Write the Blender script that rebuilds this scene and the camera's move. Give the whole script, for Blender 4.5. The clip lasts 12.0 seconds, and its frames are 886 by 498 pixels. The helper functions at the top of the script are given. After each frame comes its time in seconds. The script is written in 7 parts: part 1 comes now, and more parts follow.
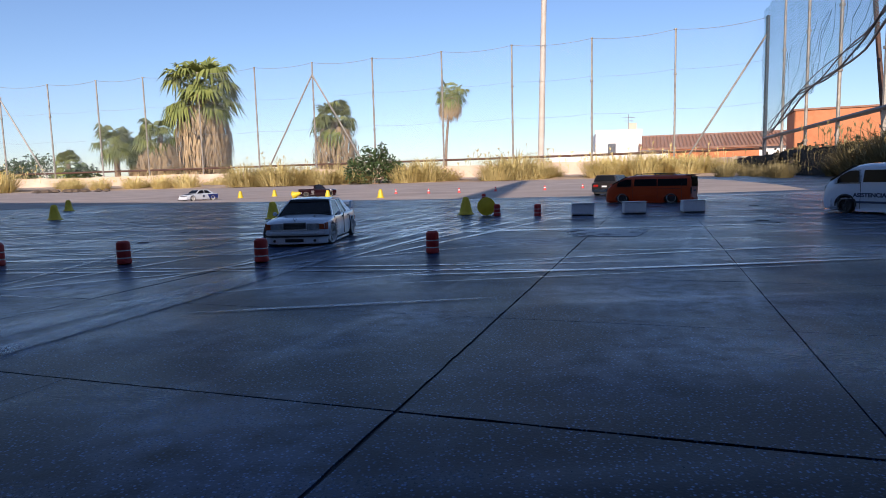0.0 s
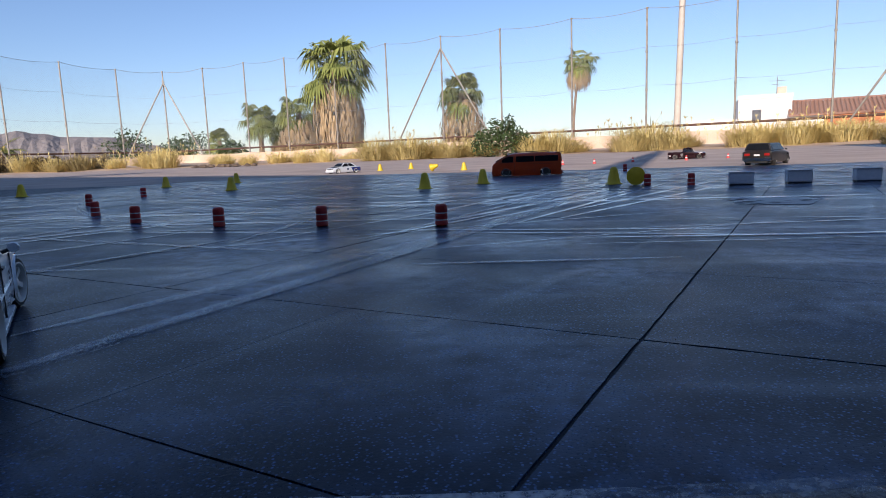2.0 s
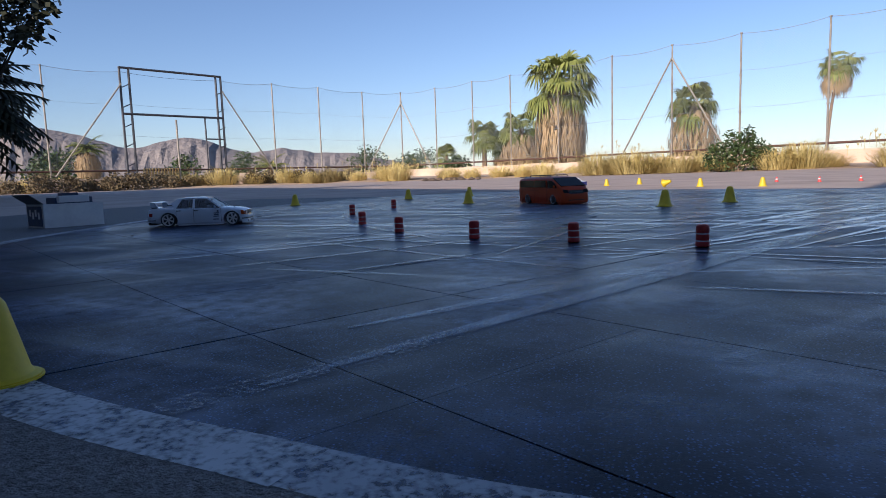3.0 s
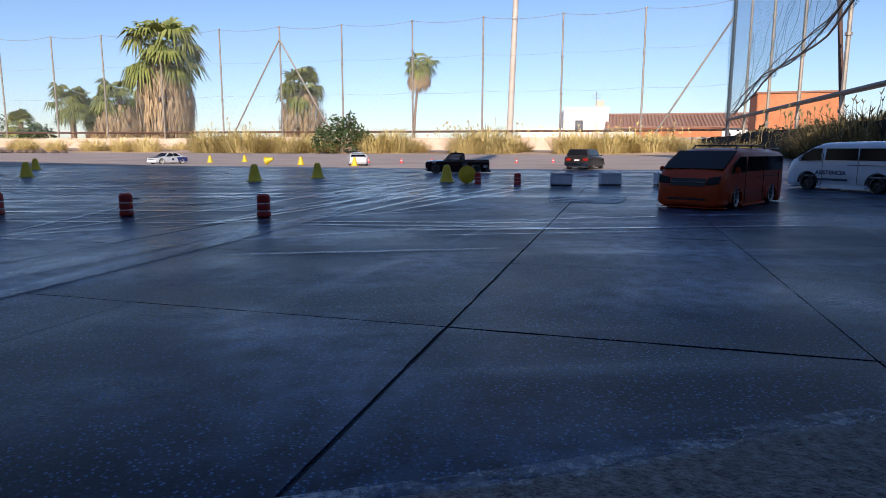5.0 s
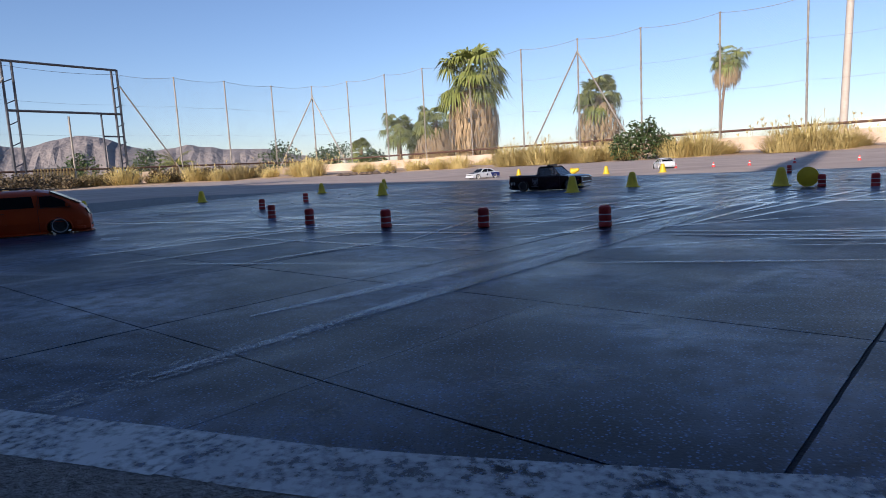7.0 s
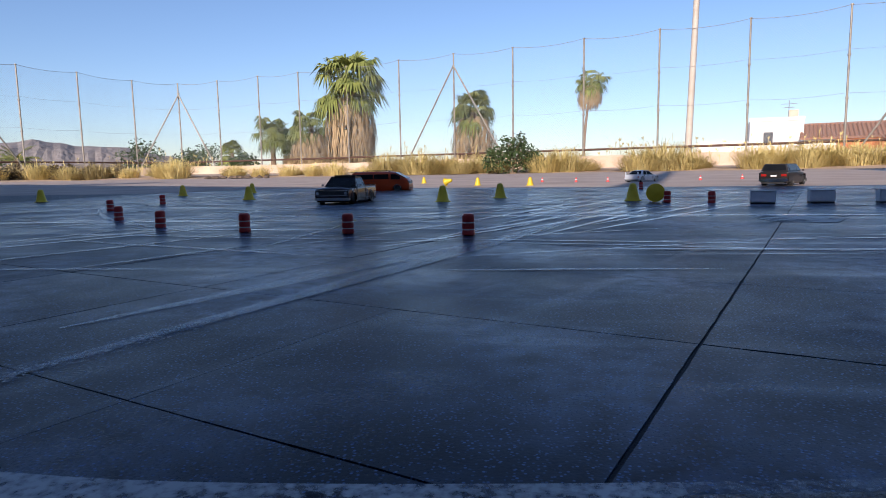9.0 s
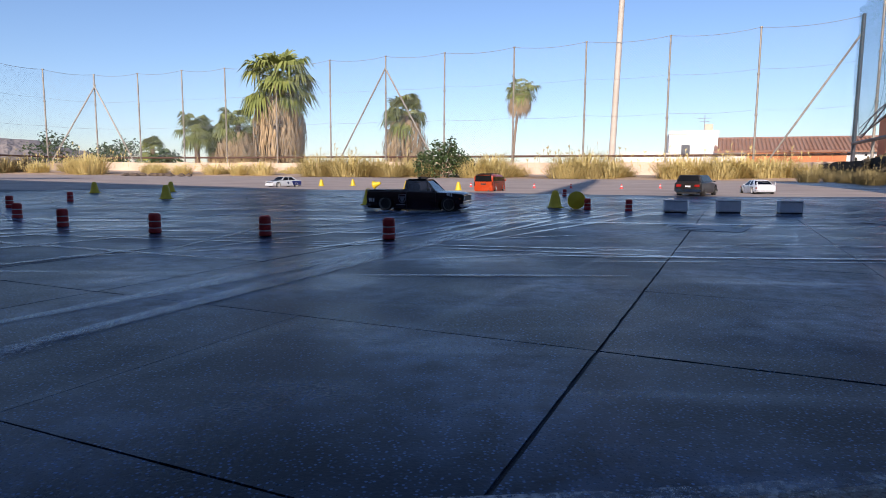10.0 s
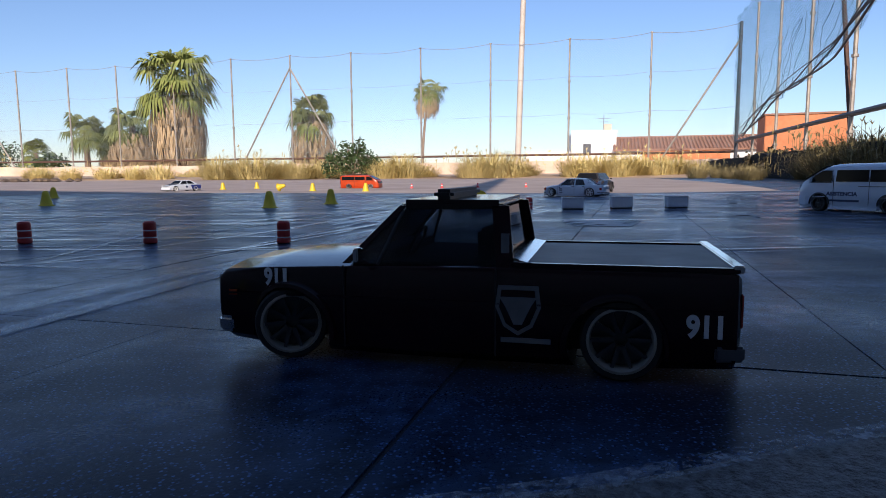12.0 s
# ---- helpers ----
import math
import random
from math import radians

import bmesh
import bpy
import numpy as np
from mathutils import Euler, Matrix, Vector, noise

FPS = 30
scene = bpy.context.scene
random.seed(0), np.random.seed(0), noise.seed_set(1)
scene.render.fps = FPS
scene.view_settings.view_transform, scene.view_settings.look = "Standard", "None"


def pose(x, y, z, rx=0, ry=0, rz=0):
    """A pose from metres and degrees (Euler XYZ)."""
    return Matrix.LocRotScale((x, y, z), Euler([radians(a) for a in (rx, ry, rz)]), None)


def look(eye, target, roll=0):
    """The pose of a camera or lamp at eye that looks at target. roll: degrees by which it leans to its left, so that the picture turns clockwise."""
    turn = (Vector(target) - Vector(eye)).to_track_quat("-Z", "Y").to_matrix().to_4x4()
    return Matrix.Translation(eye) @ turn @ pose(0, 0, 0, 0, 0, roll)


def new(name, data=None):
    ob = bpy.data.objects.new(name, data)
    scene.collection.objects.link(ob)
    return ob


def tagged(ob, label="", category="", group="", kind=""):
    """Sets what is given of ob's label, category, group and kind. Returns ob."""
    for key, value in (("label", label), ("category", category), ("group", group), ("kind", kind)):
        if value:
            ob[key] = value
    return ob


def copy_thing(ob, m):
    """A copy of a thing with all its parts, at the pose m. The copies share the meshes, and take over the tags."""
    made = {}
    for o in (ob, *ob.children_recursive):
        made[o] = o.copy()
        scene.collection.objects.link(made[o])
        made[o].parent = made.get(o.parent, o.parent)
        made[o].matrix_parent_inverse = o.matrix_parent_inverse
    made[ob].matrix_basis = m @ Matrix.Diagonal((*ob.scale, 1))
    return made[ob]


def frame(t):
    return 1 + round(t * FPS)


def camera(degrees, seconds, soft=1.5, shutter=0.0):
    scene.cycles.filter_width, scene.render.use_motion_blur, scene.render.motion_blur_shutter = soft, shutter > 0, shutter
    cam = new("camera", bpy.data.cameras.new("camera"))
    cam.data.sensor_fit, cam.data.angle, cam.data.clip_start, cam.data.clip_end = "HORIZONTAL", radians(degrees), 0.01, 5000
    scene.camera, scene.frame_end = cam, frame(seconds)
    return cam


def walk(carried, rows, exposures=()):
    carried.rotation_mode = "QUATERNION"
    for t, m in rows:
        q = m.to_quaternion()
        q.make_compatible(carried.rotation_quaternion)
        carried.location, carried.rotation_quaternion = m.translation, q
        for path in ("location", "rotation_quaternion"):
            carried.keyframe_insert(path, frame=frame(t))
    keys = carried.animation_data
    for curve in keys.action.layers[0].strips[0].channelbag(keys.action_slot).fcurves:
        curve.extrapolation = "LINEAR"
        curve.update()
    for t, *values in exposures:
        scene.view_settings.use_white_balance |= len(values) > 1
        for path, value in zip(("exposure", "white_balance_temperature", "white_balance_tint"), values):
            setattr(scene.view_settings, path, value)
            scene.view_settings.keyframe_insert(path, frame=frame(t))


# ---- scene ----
cam = camera(69.8, 12.0, soft=0.9)
PATH = [
    (0, (0.172, 0.154, 0.162), (0.085, 2.14, -0.06), -1.5),
    (0.5, (0.193, 0.166, 0.16), (0.319, 2.152, -0.036), -0.3),
    (1, (0.212, 0.158, 0.153), (0.557, 2.11, -0.117), -0.7),
    (1.5, (0.197, 0.104, 0.152), (0.518, 2.052, -0.168), -0.9),
    (1.8, (0.13, 0.082, 0.152), (0.092, 2.055, -0.169), -1.4),
    (2, (0.081, 0.05, 0.158), (-0.389, 1.971, -0.136), -2.2),
    (2.5, (0.016, -0.008, 0.169), (-1.089, 1.642, -0.062), -3.2),
    (3, (0.012, -0.007, 0.169), (-1.07, 1.659, -0.058), -1.9),
    (3.5, (0.04, 0.021, 0.163), (-0.719, 1.849, -0.126), -0.6),
    (3.7, (0.052, 0.028, 0.155), (-0.607, 1.889, -0.167), 0.3),
    (5.5, (0.114, 0.094, 0.141), (0.238, 2.07, -0.14), -0.5),
    (6, (0.088, 0.064, 0.148), (-0.095, 2.042, -0.086), -0.5),
    (6.3, (0.053, 0.031, 0.152), (-0.606, 1.919, -0.070), -2.1),
    (6.5, (0.031, 0.01, 0.154), (-0.762, 1.831, -0.083), -2.8),
    (7, (0.024, 0.004, 0.153), (-0.835, 1.792, -0.104), -3.1),
    (7.5, (0.029, 0.022, 0.142), (-0.617, 1.895, -0.13), -0.3),
    (7.7, (0.032, 0.029, 0.144), (-0.575, 1.918, -0.11), -0.4),
    (9.5, (0.047, 0.043, 0.145), (-0.374, 1.983, -0.096), -0.3),
    (10, (0.061, 0.052, 0.146), (-0.219, 2.018, -0.088), 0.4),
    (10.5, (0.083, 0.066, 0.141), (0.033, 2.049, -0.115), -0.0),
    (11, (0.102, 0.069, 0.14), (0.147, 2.052, -0.11), 0.2),
    (11.5, (0.102, 0.067, 0.144), (0.148, 2.054, -0.079), -0.0),
    (12, (0.092, 0.063, 0.145), (0.085, 2.049, -0.087), -0.4),
]
walk(cam, [(t, look(eye, target, roll)) for t, eye, target, roll in PATH],
     exposures=[(0.0, 0.24, 5740, 20), (12.0, 0.24, 5740, 20)])

# ---- light ----
SUN_EL = 25.0     # the sun stands behind the camera, low
world = bpy.data.worlds.new("sky")
scene.world = world
world.use_nodes = True
wn = world.node_tree.nodes
sky = wn.new("ShaderNodeTexSky")
sky.sky_type, sky.sun_disc = "NISHITA", False
sky.sun_elevation, sky.sun_rotation = radians(SUN_EL), radians(180 + 6)
sky.air_density, sky.dust_density, sky.ozone_density = 1.0, 0.35, 2.5
wn["Background"].inputs["Strength"].default_value = 0.105
world.node_tree.links.new(sky.outputs[0], wn["Background"].inputs["Color"])
sun = new("sun", bpy.data.lights.new("sun", "SUN"))
sun.data.energy, sun.data.angle, sun.data.color = 5.0, radians(0.5), (1.0, 0.83, 0.60)
e = radians(SUN_EL)
sun_way = Vector((-0.11 * math.cos(e), -0.994 * math.cos(e), math.sin(e)))
sun.matrix_world = look(sun_way * 30, (0, 0, 0))


# ---- mesh helpers ----
class Mesh:
    """Gathers vertices and faces of one mesh."""

    def __init__(self):
        self.v, self.f = [], []

    def add(self, verts, faces):
        n = len(self.v)
        self.v += [tuple(p) for p in verts]
        self.f += [tuple(i + n for i in face) for face in faces]
        return self

    def box(self, c, s, m=None):
        x, y, z = (a / 2 for a in s)
        vs = [Vector((sx * x, sy * y, sz * z)) for sz in (-1, 1) for sx, sy in ((-1, -1), (1, -1), (1, 1), (-1, 1))]
        vs = [(m @ p if m else p) + Vector(c) for p in vs]
        return self.add(vs, [(3, 2, 1, 0), (4, 5, 6, 7), (0, 1, 5, 4), (1, 2, 6, 5), (2, 3, 7, 6), (3, 0, 4, 7)])

    def tube(self, p, q, r, r2=None, n=8, cap=True):
        p, q = Vector(p), Vector(q)
        r2 = r if r2 is None else r2
        d = (q - p).normalized()
        a = d.orthogonal().normalized()
        b = d.cross(a)
        vs = []
        for c, k in ((p, r), (q, r2)):
            vs += [c + (a * math.cos(t) + b * math.sin(t)) * k for t in (2 * math.pi * i / n for i in range(n))]
        fs = [(i, (i + 1) % n, n + (i + 1) % n, n + i) for i in range(n)]
        if cap:
            fs += [tuple(range(n - 1, -1, -1)), tuple(range(n, 2 * n))]
        return self.add(vs, fs)

    def path(self, pts, r, n=6):
        """One bent tube through the points."""
        pts = [Vector(p) for p in pts]
        closed = (pts[0] - pts[-1]).length < 1e-6
        if closed:
            pts = pts[:-1]
        m = len(pts)
        vs, ref = [], None
        for i, p in enumerate(pts):
            a = pts[(i - 1) % m] if closed or i else pts[0]
            b = pts[(i + 1) % m] if closed or i < m - 1 else pts[-1]
            d = (b - a).normalized()
            ref = d.orthogonal() if ref is None else ref - d * ref.dot(d)
            ref.normalize()
            s = d.cross(ref)
            vs += [p + (ref * math.cos(t) + s * math.sin(t)) * r for t in (2 * math.pi * k / n for k in range(n))]
        fs = [(i * n + k, i * n + (k + 1) % n, (i + 1) % m * n + (k + 1) % n, (i + 1) % m * n + k) for i in range(m if closed else m - 1) for k in range(n)]
        if not closed:
            fs += [tuple(range(n - 1, -1, -1)), tuple(range((m - 1) * n, m * n))]
        return self.add(vs, fs)

    def lathe(self, prof, n=24, m=None, closed=False):
        """prof: (radius, height) pairs, turned about z."""
        vs = [Vector((r * math.cos(2 * math.pi * i / n), r * math.sin(2 * math.pi * i / n), z)) for r, z in prof for i in range(n)]
        if m:
            vs = [m @ p for p in vs]
        k = len(prof)
        fs = [(j * n + i, j * n + (i + 1) % n, (j + 1) % k * n + (i + 1) % n, (j + 1) % k * n + i)
              for j in range(k if closed else k - 1) for i in range(n)]
        if not closed:
            fs += [tuple(range(n - 1, -1, -1)), tuple(range((k - 1) * n, k * n))]
        return self.add(vs, fs)

    def slab(self, poly, thick, way):
        """A polygon with a thickness along way."""
        n = len(poly)
        a = [Vector(p) for p in poly]
        b = [p + Vector(way) * thick for p in a]
        return self.add(a + b, [tuple(range(n - 1, -1, -1)), tuple(range(n, 2 * n))] + [(i, (i + 1) % n, n + (i + 1) % n, n + i) for i in range(n)])


def made(name, mb, material, smooth=False, bevel=0.0, fix=True):
    me = bpy.data.meshes.new(name)
    me.from_pydata(mb.v, [], mb.f)
    if fix or bevel:
        bm = bmesh.new()
        bm.from_mesh(me)
        if fix:
            bmesh.ops.recalc_face_normals(bm, faces=bm.faces)
        if bevel:
            es = [ed for ed in bm.edges if ed.is_manifold and ed.calc_face_angle(0) > 0.5]
            bmesh.ops.bevel(bm, geom=es, offset=bevel, segments=2, affect="EDGES", clamp_overlap=True)
        bm.to_mesh(me)
        bm.free()
    if smooth:
        me.polygons.foreach_set("use_smooth", [True] * len(me.polygons))
        me.set_sharp_from_angle(angle=radians(38))
    me.materials.append(material)
    return me


def part(name, mb, material, parent=None, label="", smooth=False, bevel=0.0, m=None, fix=True):
    ob = new(name, mb if isinstance(mb, bpy.types.Mesh) else made(name, mb, material, smooth, bevel, fix))
    if parent is not None:
        ob.parent = parent
    if m is not None:
        ob.matrix_basis = m
    if label:
        ob["label"] = label
    return ob


def thing(name, label, category, group="", m=None):
    ob = tagged(new(name), label, category, group)
    ob.empty_display_size = 0.05
    if m is not None:
        ob.matrix_basis = m
    return ob


# ---- materials ----
def surface(name, a, b, scale=8.0, rough=0.6, bump=0.2, metal=0.0, fine=6.0, spread=0.12, depth=0.002, coat=0.0, alpha=1.0, random_tint=0.0):
    """Two colours mixed by coarse and fine noise, with varied roughness and fine relief."""
    mt = bpy.data.materials.new(name)
    mt.use_nodes = True
    nt = mt.node_tree
    n, l = nt.nodes, nt.links
    p = n["Principled BSDF"]
    tc = n.new("ShaderNodeTexCoord")
    n1, n2 = n.new("ShaderNodeTexNoise"), n.new("ShaderNodeTexNoise")
    n1.inputs["Scale"].default_value, n2.inputs["Scale"].default_value = scale, scale * fine
    n1.inputs["Detail"].default_value, n2.inputs["Detail"].default_value = 4, 3
    for k in (n1, n2):
        l.new(tc.outputs["Object"], k.inputs["Vector"])
    add = n.new("ShaderNodeMath")
    add.operation = "MULTIPLY_ADD"
    l.new(n2.outputs["Fac"], add.inputs[0])
    add.inputs[1].default_value = 0.5
    l.new(n1.outputs["Fac"], add.inputs[2])
    ramp = n.new("ShaderNodeMapRange")
    ramp.inputs[1].default_value, ramp.inputs[2].default_value = 0.5, 1.0
    l.new(add.outputs[0], ramp.inputs[0])
    mix = n.new("ShaderNodeMix")
    mix.data_type = "RGBA"
    mix.inputs[6].default_value, mix.inputs[7].default_value = (*a, 1), (*b, 1)
    l.new(ramp.outputs[0], mix.inputs[0])
    col = mix.outputs[2]
    if random_tint:
        oi, hs = n.new("ShaderNodeObjectInfo"), n.new("ShaderNodeHueSaturation")
        mr = n.new("ShaderNodeMapRange")
        mr.inputs[3].default_value, mr.inputs[4].default_value = 1 - random_tint, 1 + random_tint
        l.new(oi.outputs["Random"], mr.inputs[0])
        l.new(mr.outputs[0], hs.inputs["Value"])
        l.new(col, hs.inputs["Color"])
        col = hs.outputs[0]
    l.new(col, p.inputs["Base Color"])
    rr = n.new("ShaderNodeMapRange")
    rr.inputs[3].default_value, rr.inputs[4].default_value = max(0.02, rough - spread), min(1, rough + spread)
    l.new(n1.outputs["Fac"], rr.inputs[0])
    l.new(rr.outputs[0], p.inputs["Roughness"])
    p.inputs["Metallic"].default_value = metal
    p.inputs["Coat Weight"].default_value = coat
    p.inputs["Coat Roughness"].default_value = 0.08
    p.inputs["Alpha"].default_value = alpha
    if bump:
        bp = n.new("ShaderNodeBump")
        bp.inputs["Strength"].default_value, bp.inputs["Distance"].default_value = bump, depth
        l.new(n2.outputs["Fac"], bp.inputs["Height"])
        l.new(bp.outputs[0], p.inputs["Normal"])
    return mt


def math_node(nt, op, a, b=None, c=None):
    k = nt.nodes.new("ShaderNodeMath")
    k.operation = op
    for i, v in enumerate((a, b, c)):
        if v is None:
            continue
        if isinstance(v, (int, float)):
            k.inputs[i].default_value = v
        else:
            nt.links.new(v, k.inputs[i])
    return k.outputs[0]


GRID = -16.2      # turn of the paving about z


def wet_concrete(name, tone=1.0):
    """Damp concrete with pale aggregate specks, streaks and puddled gloss, in world space; the blue of its shade is
    put into the colour.
    """
    mt = bpy.data.materials.new(name)
    mt.use_nodes = True
    nt = mt.node_tree
    n, l = nt.nodes, nt.links
    p = n["Principled BSDF"]
    geo = n.new("ShaderNodeNewGeometry")

    def noise_tex(scale, detail=4, stretch=None, turn=0.0):
        src = geo.outputs["Position"]
        if stretch:
            mp = n.new("ShaderNodeMapping")
            mp.vector_type = "TEXTURE"
            mp.inputs["Rotation"].default_value = (0, 0, radians(turn))
            mp.inputs["Scale"].default_value = stretch
            l.new(src, mp.inputs["Vector"])
            src = mp.outputs[0]
        k = n.new("ShaderNodeTexNoise")
        k.inputs["Scale"].default_value, k.inputs["Detail"].default_value = scale, detail
        l.new(src, k.inputs["Vector"])
        return k.outputs["Fac"]

    def ranged(v, a, b, c=0.0, d=1.0):
        k = n.new("ShaderNodeMapRange")
        for i, x in enumerate((a, b, c, d)):
            k.inputs[i + 1].default_value = x
        l.new(v, k.inputs[0])
        return k.outputs[0]

    big = noise_tex(0.9)
    mid = noise_tex(5.0, 5)
    fine = noise_tex(420, 2)
    vor = n.new("ShaderNodeTexVoronoi")
    vor.inputs["Scale"].default_value = 330
    l.new(geo.outputs["Position"], vor.inputs["Vector"])
    speck = ranged(vor.outputs["Distance"], 0.34, 0.20)
    streak1 = ranged(noise_tex(1.0, 5, (1.1, 0.05, 1), 68), 0.54, 0.70)
    streak2 = ranged(noise_tex(1.0, 5, (1.3, 0.06, 1), 5), 0.54, 0.70)
    streak = math_node(nt, "MULTIPLY", math_node(nt, "MAXIMUM", streak1, streak2), ranged(noise_tex(2.3, 3), 0.42, 0.60, 0.1, 0.8))
    blotch = ranged(noise_tex(3.2, 7), 0.44, 0.66)
    cloud = math_node(nt, "MULTIPLY", blotch, ranged(noise_tex(38, 4), 0.30, 0.62))
    oi = n.new("ShaderNodeObjectInfo")
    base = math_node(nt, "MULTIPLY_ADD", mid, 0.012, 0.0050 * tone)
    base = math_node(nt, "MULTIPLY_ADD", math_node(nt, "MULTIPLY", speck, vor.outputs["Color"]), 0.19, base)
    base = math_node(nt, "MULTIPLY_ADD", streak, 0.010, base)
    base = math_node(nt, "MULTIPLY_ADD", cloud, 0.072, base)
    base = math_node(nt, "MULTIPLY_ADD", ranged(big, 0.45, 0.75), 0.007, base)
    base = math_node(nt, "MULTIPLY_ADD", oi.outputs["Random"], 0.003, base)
    # blue of the skylit shade, mixed into a very dark base colour
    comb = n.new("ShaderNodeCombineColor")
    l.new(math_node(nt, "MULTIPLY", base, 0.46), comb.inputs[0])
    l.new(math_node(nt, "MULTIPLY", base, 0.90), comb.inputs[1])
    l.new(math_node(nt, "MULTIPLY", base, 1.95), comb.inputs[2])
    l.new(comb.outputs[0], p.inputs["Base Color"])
    rough = math_node(nt, "MULTIPLY_ADD", ranged(mid, 0.3, 0.7), 0.16, 0.19)
    rough = math_node(nt, "MULTIPLY_ADD", ranged(fine, 0.3, 0.7), 0.14, rough)
    rough = math_node(nt, "MULTIPLY_ADD", streak, -0.08, rough)
    rough = math_node(nt, "MULTIPLY_ADD", cloud, -0.06, rough)
    rough = math_node(nt, "MULTIPLY_ADD", ranged(big, 0.40, 0.60), 0.10, rough)
    l.new(rough, p.inputs["Roughness"])
    l.new(math_node(nt, "MULTIPLY_ADD", cloud, 0.13, math_node(nt, "MULTIPLY_ADD", streak, 0.09, 0.078)), p.inputs["Specular IOR Level"])
    # sky blue put into the reflection tint
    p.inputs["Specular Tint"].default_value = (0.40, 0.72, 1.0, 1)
    bp = n.new("ShaderNodeBump")
    l.new(math_node(nt, "MULTIPLY_ADD", streak, -0.06, 0.17), bp.inputs["Strength"])
    bp.inputs["Distance"].default_value = 0.001
    l.new(math_node(nt, "MULTIPLY_ADD", speck, 0.15, fine), bp.inputs["Height"])
    l.new(bp.outputs[0], p.inputs["Normal"])
    return mt


def worn_paint(name, colour, cover=0.5, scale=30.0, rough=0.55, blur=0.08, most=1.0, blob=0.9):
    """Paint that has flaked off in patches: bare where the noise is low."""
    mt = surface(name, colour, tuple(c * 0.75 for c in colour), 12, rough, 0.0)
    nt = mt.node_tree
    n, l = nt.nodes, nt.links
    p = n["Principled BSDF"]
    geo = n.new("ShaderNodeNewGeometry")
    t1, t2 = n.new("ShaderNodeTexNoise"), n.new("ShaderNodeTexNoise")
    t1.inputs["Scale"].default_value, t2.inputs["Scale"].default_value = scale, scale * 0.16
    t1.inputs["Detail"].default_value = 6
    for k in (t1, t2):
        l.new(geo.outputs["Position"], k.inputs["Vector"])
    s = math_node(nt, "MULTIPLY_ADD", t2.outputs["Fac"], blob, t1.outputs["Fac"])
    mr = n.new("ShaderNodeMapRange")
    mr.inputs[1].default_value, mr.inputs[2].default_value, mr.inputs[4].default_value = 1.45 - cover, 1.45 + blur - cover, most
    l.new(s, mr.inputs[0])
    l.new(mr.outputs[0], p.inputs["Alpha"])
    return mt


CONCRETE = wet_concrete("shade_blue_damp_concrete")
JOINT = surface("joint_dirt", (0.007, 0.009, 0.014), (0.026, 0.031, 0.042), 60, 0.8, 0.5)
APRON = surface("rough_asphalt", (0.008, 0.008, 0.010), (0.20, 0.205, 0.21), 150, 0.6, 1.0, fine=3, depth=0.004)
DRYASPHALT = surface("dry_pinkish_asphalt", (0.28, 0.225, 0.19), (0.48, 0.395, 0.335), 1.2, 0.8, 0.5, fine=60, depth=0.004)
DIRT = surface("dry_dirt", (0.38, 0.28, 0.20), (0.56, 0.44, 0.32), 0.8, 0.95, 0.6, fine=14, depth=0.05)
LINE = worn_paint("worn_white_line", (0.56, 0.59, 0.62), 0.96, 170, 0.5, 0.40, 0.90, 0.6)
FLAKED = worn_paint("flaked_white_line", (0.50, 0.53, 0.57), 0.88, 180, 0.5, 0.40, 0.85, 0.7)
WORNEDGE = worn_paint("worn_painted_edge", (0.40, 0.44, 0.49), 0.76, 190, 0.5, 0.40, 0.75, 0.6)
# FADED is worn paint with the sky's blue added; STREAK is painted sky sheen
FADED = worn_paint("faded_bluish_line", (0.24, 0.33, 0.48), 1.00, 150, 0.24, 0.75, 0.58, 0.45)
STREAK = worn_paint("sky_sheen_film", (0.46, 0.57, 0.76), 0.98, 60, 0.20, 0.42, 0.95, 0.8)
WALL = surface("sunbaked_render", (0.58, 0.43, 0.31), (0.70, 0.57, 0.44), 1.5, 0.9, 0.5, fine=10, depth=0.01)
# deep shade is put into this near-black stone colour
DARKWALL = surface("shade_dark_stone_wall", (0.004, 0.0036, 0.003), (0.020, 0.017, 0.013), 3.0, 0.9, 0.9, fine=5, depth=0.04)
STEEL = surface("weathered_galvanised_steel", (0.20, 0.19, 0.17), (0.42, 0.37, 0.30), 6, 0.55, 0.2, 0.35)
RUST = surface("dark_rusty_steel", (0.05, 0.028, 0.02), (0.14, 0.07, 0.045), 9, 0.75, 0.4)
DARKSTEEL = surface("dark_painted_steel", (0.03, 0.035, 0.045), (0.09, 0.09, 0.10), 8, 0.5, 0.2)
CABLE = surface("grey_cable", (0.16, 0.18, 0.20), (0.3, 0.3, 0.3), 8, 0.6, 0.1)
WHITEWASH = surface("whitewashed_wall", (0.74, 0.71, 0.66), (0.82, 0.80, 0.76), 1.2, 0.9, 0.2)
TERRACOTTA = surface("terracotta", (0.24, 0.12, 0.075), (0.36, 0.20, 0.13), 4, 0.85, 0.4)
ORANGEWALL = surface("orange_painted_wall", (0.52, 0.18, 0.07), (0.62, 0.25, 0.11), 1.5, 0.85, 0.3)
# tone of the unseen shade buildings, set by the light they bounce
BUILDING = surface("plain_grey_render", (0.26, 0.25, 0.24), (0.36, 0.35, 0.33), 1.0, 0.9, 0.3)
BARK = surface("palm_bark", (0.16, 0.11, 0.07), (0.34, 0.25, 0.17), 6, 0.95, 0.9, depth=0.03)
FROND = surface("green_palm_frond", (0.075, 0.105, 0.018), (0.30, 0.32, 0.075), 1.5, 0.78, 0.1, random_tint=0.1)
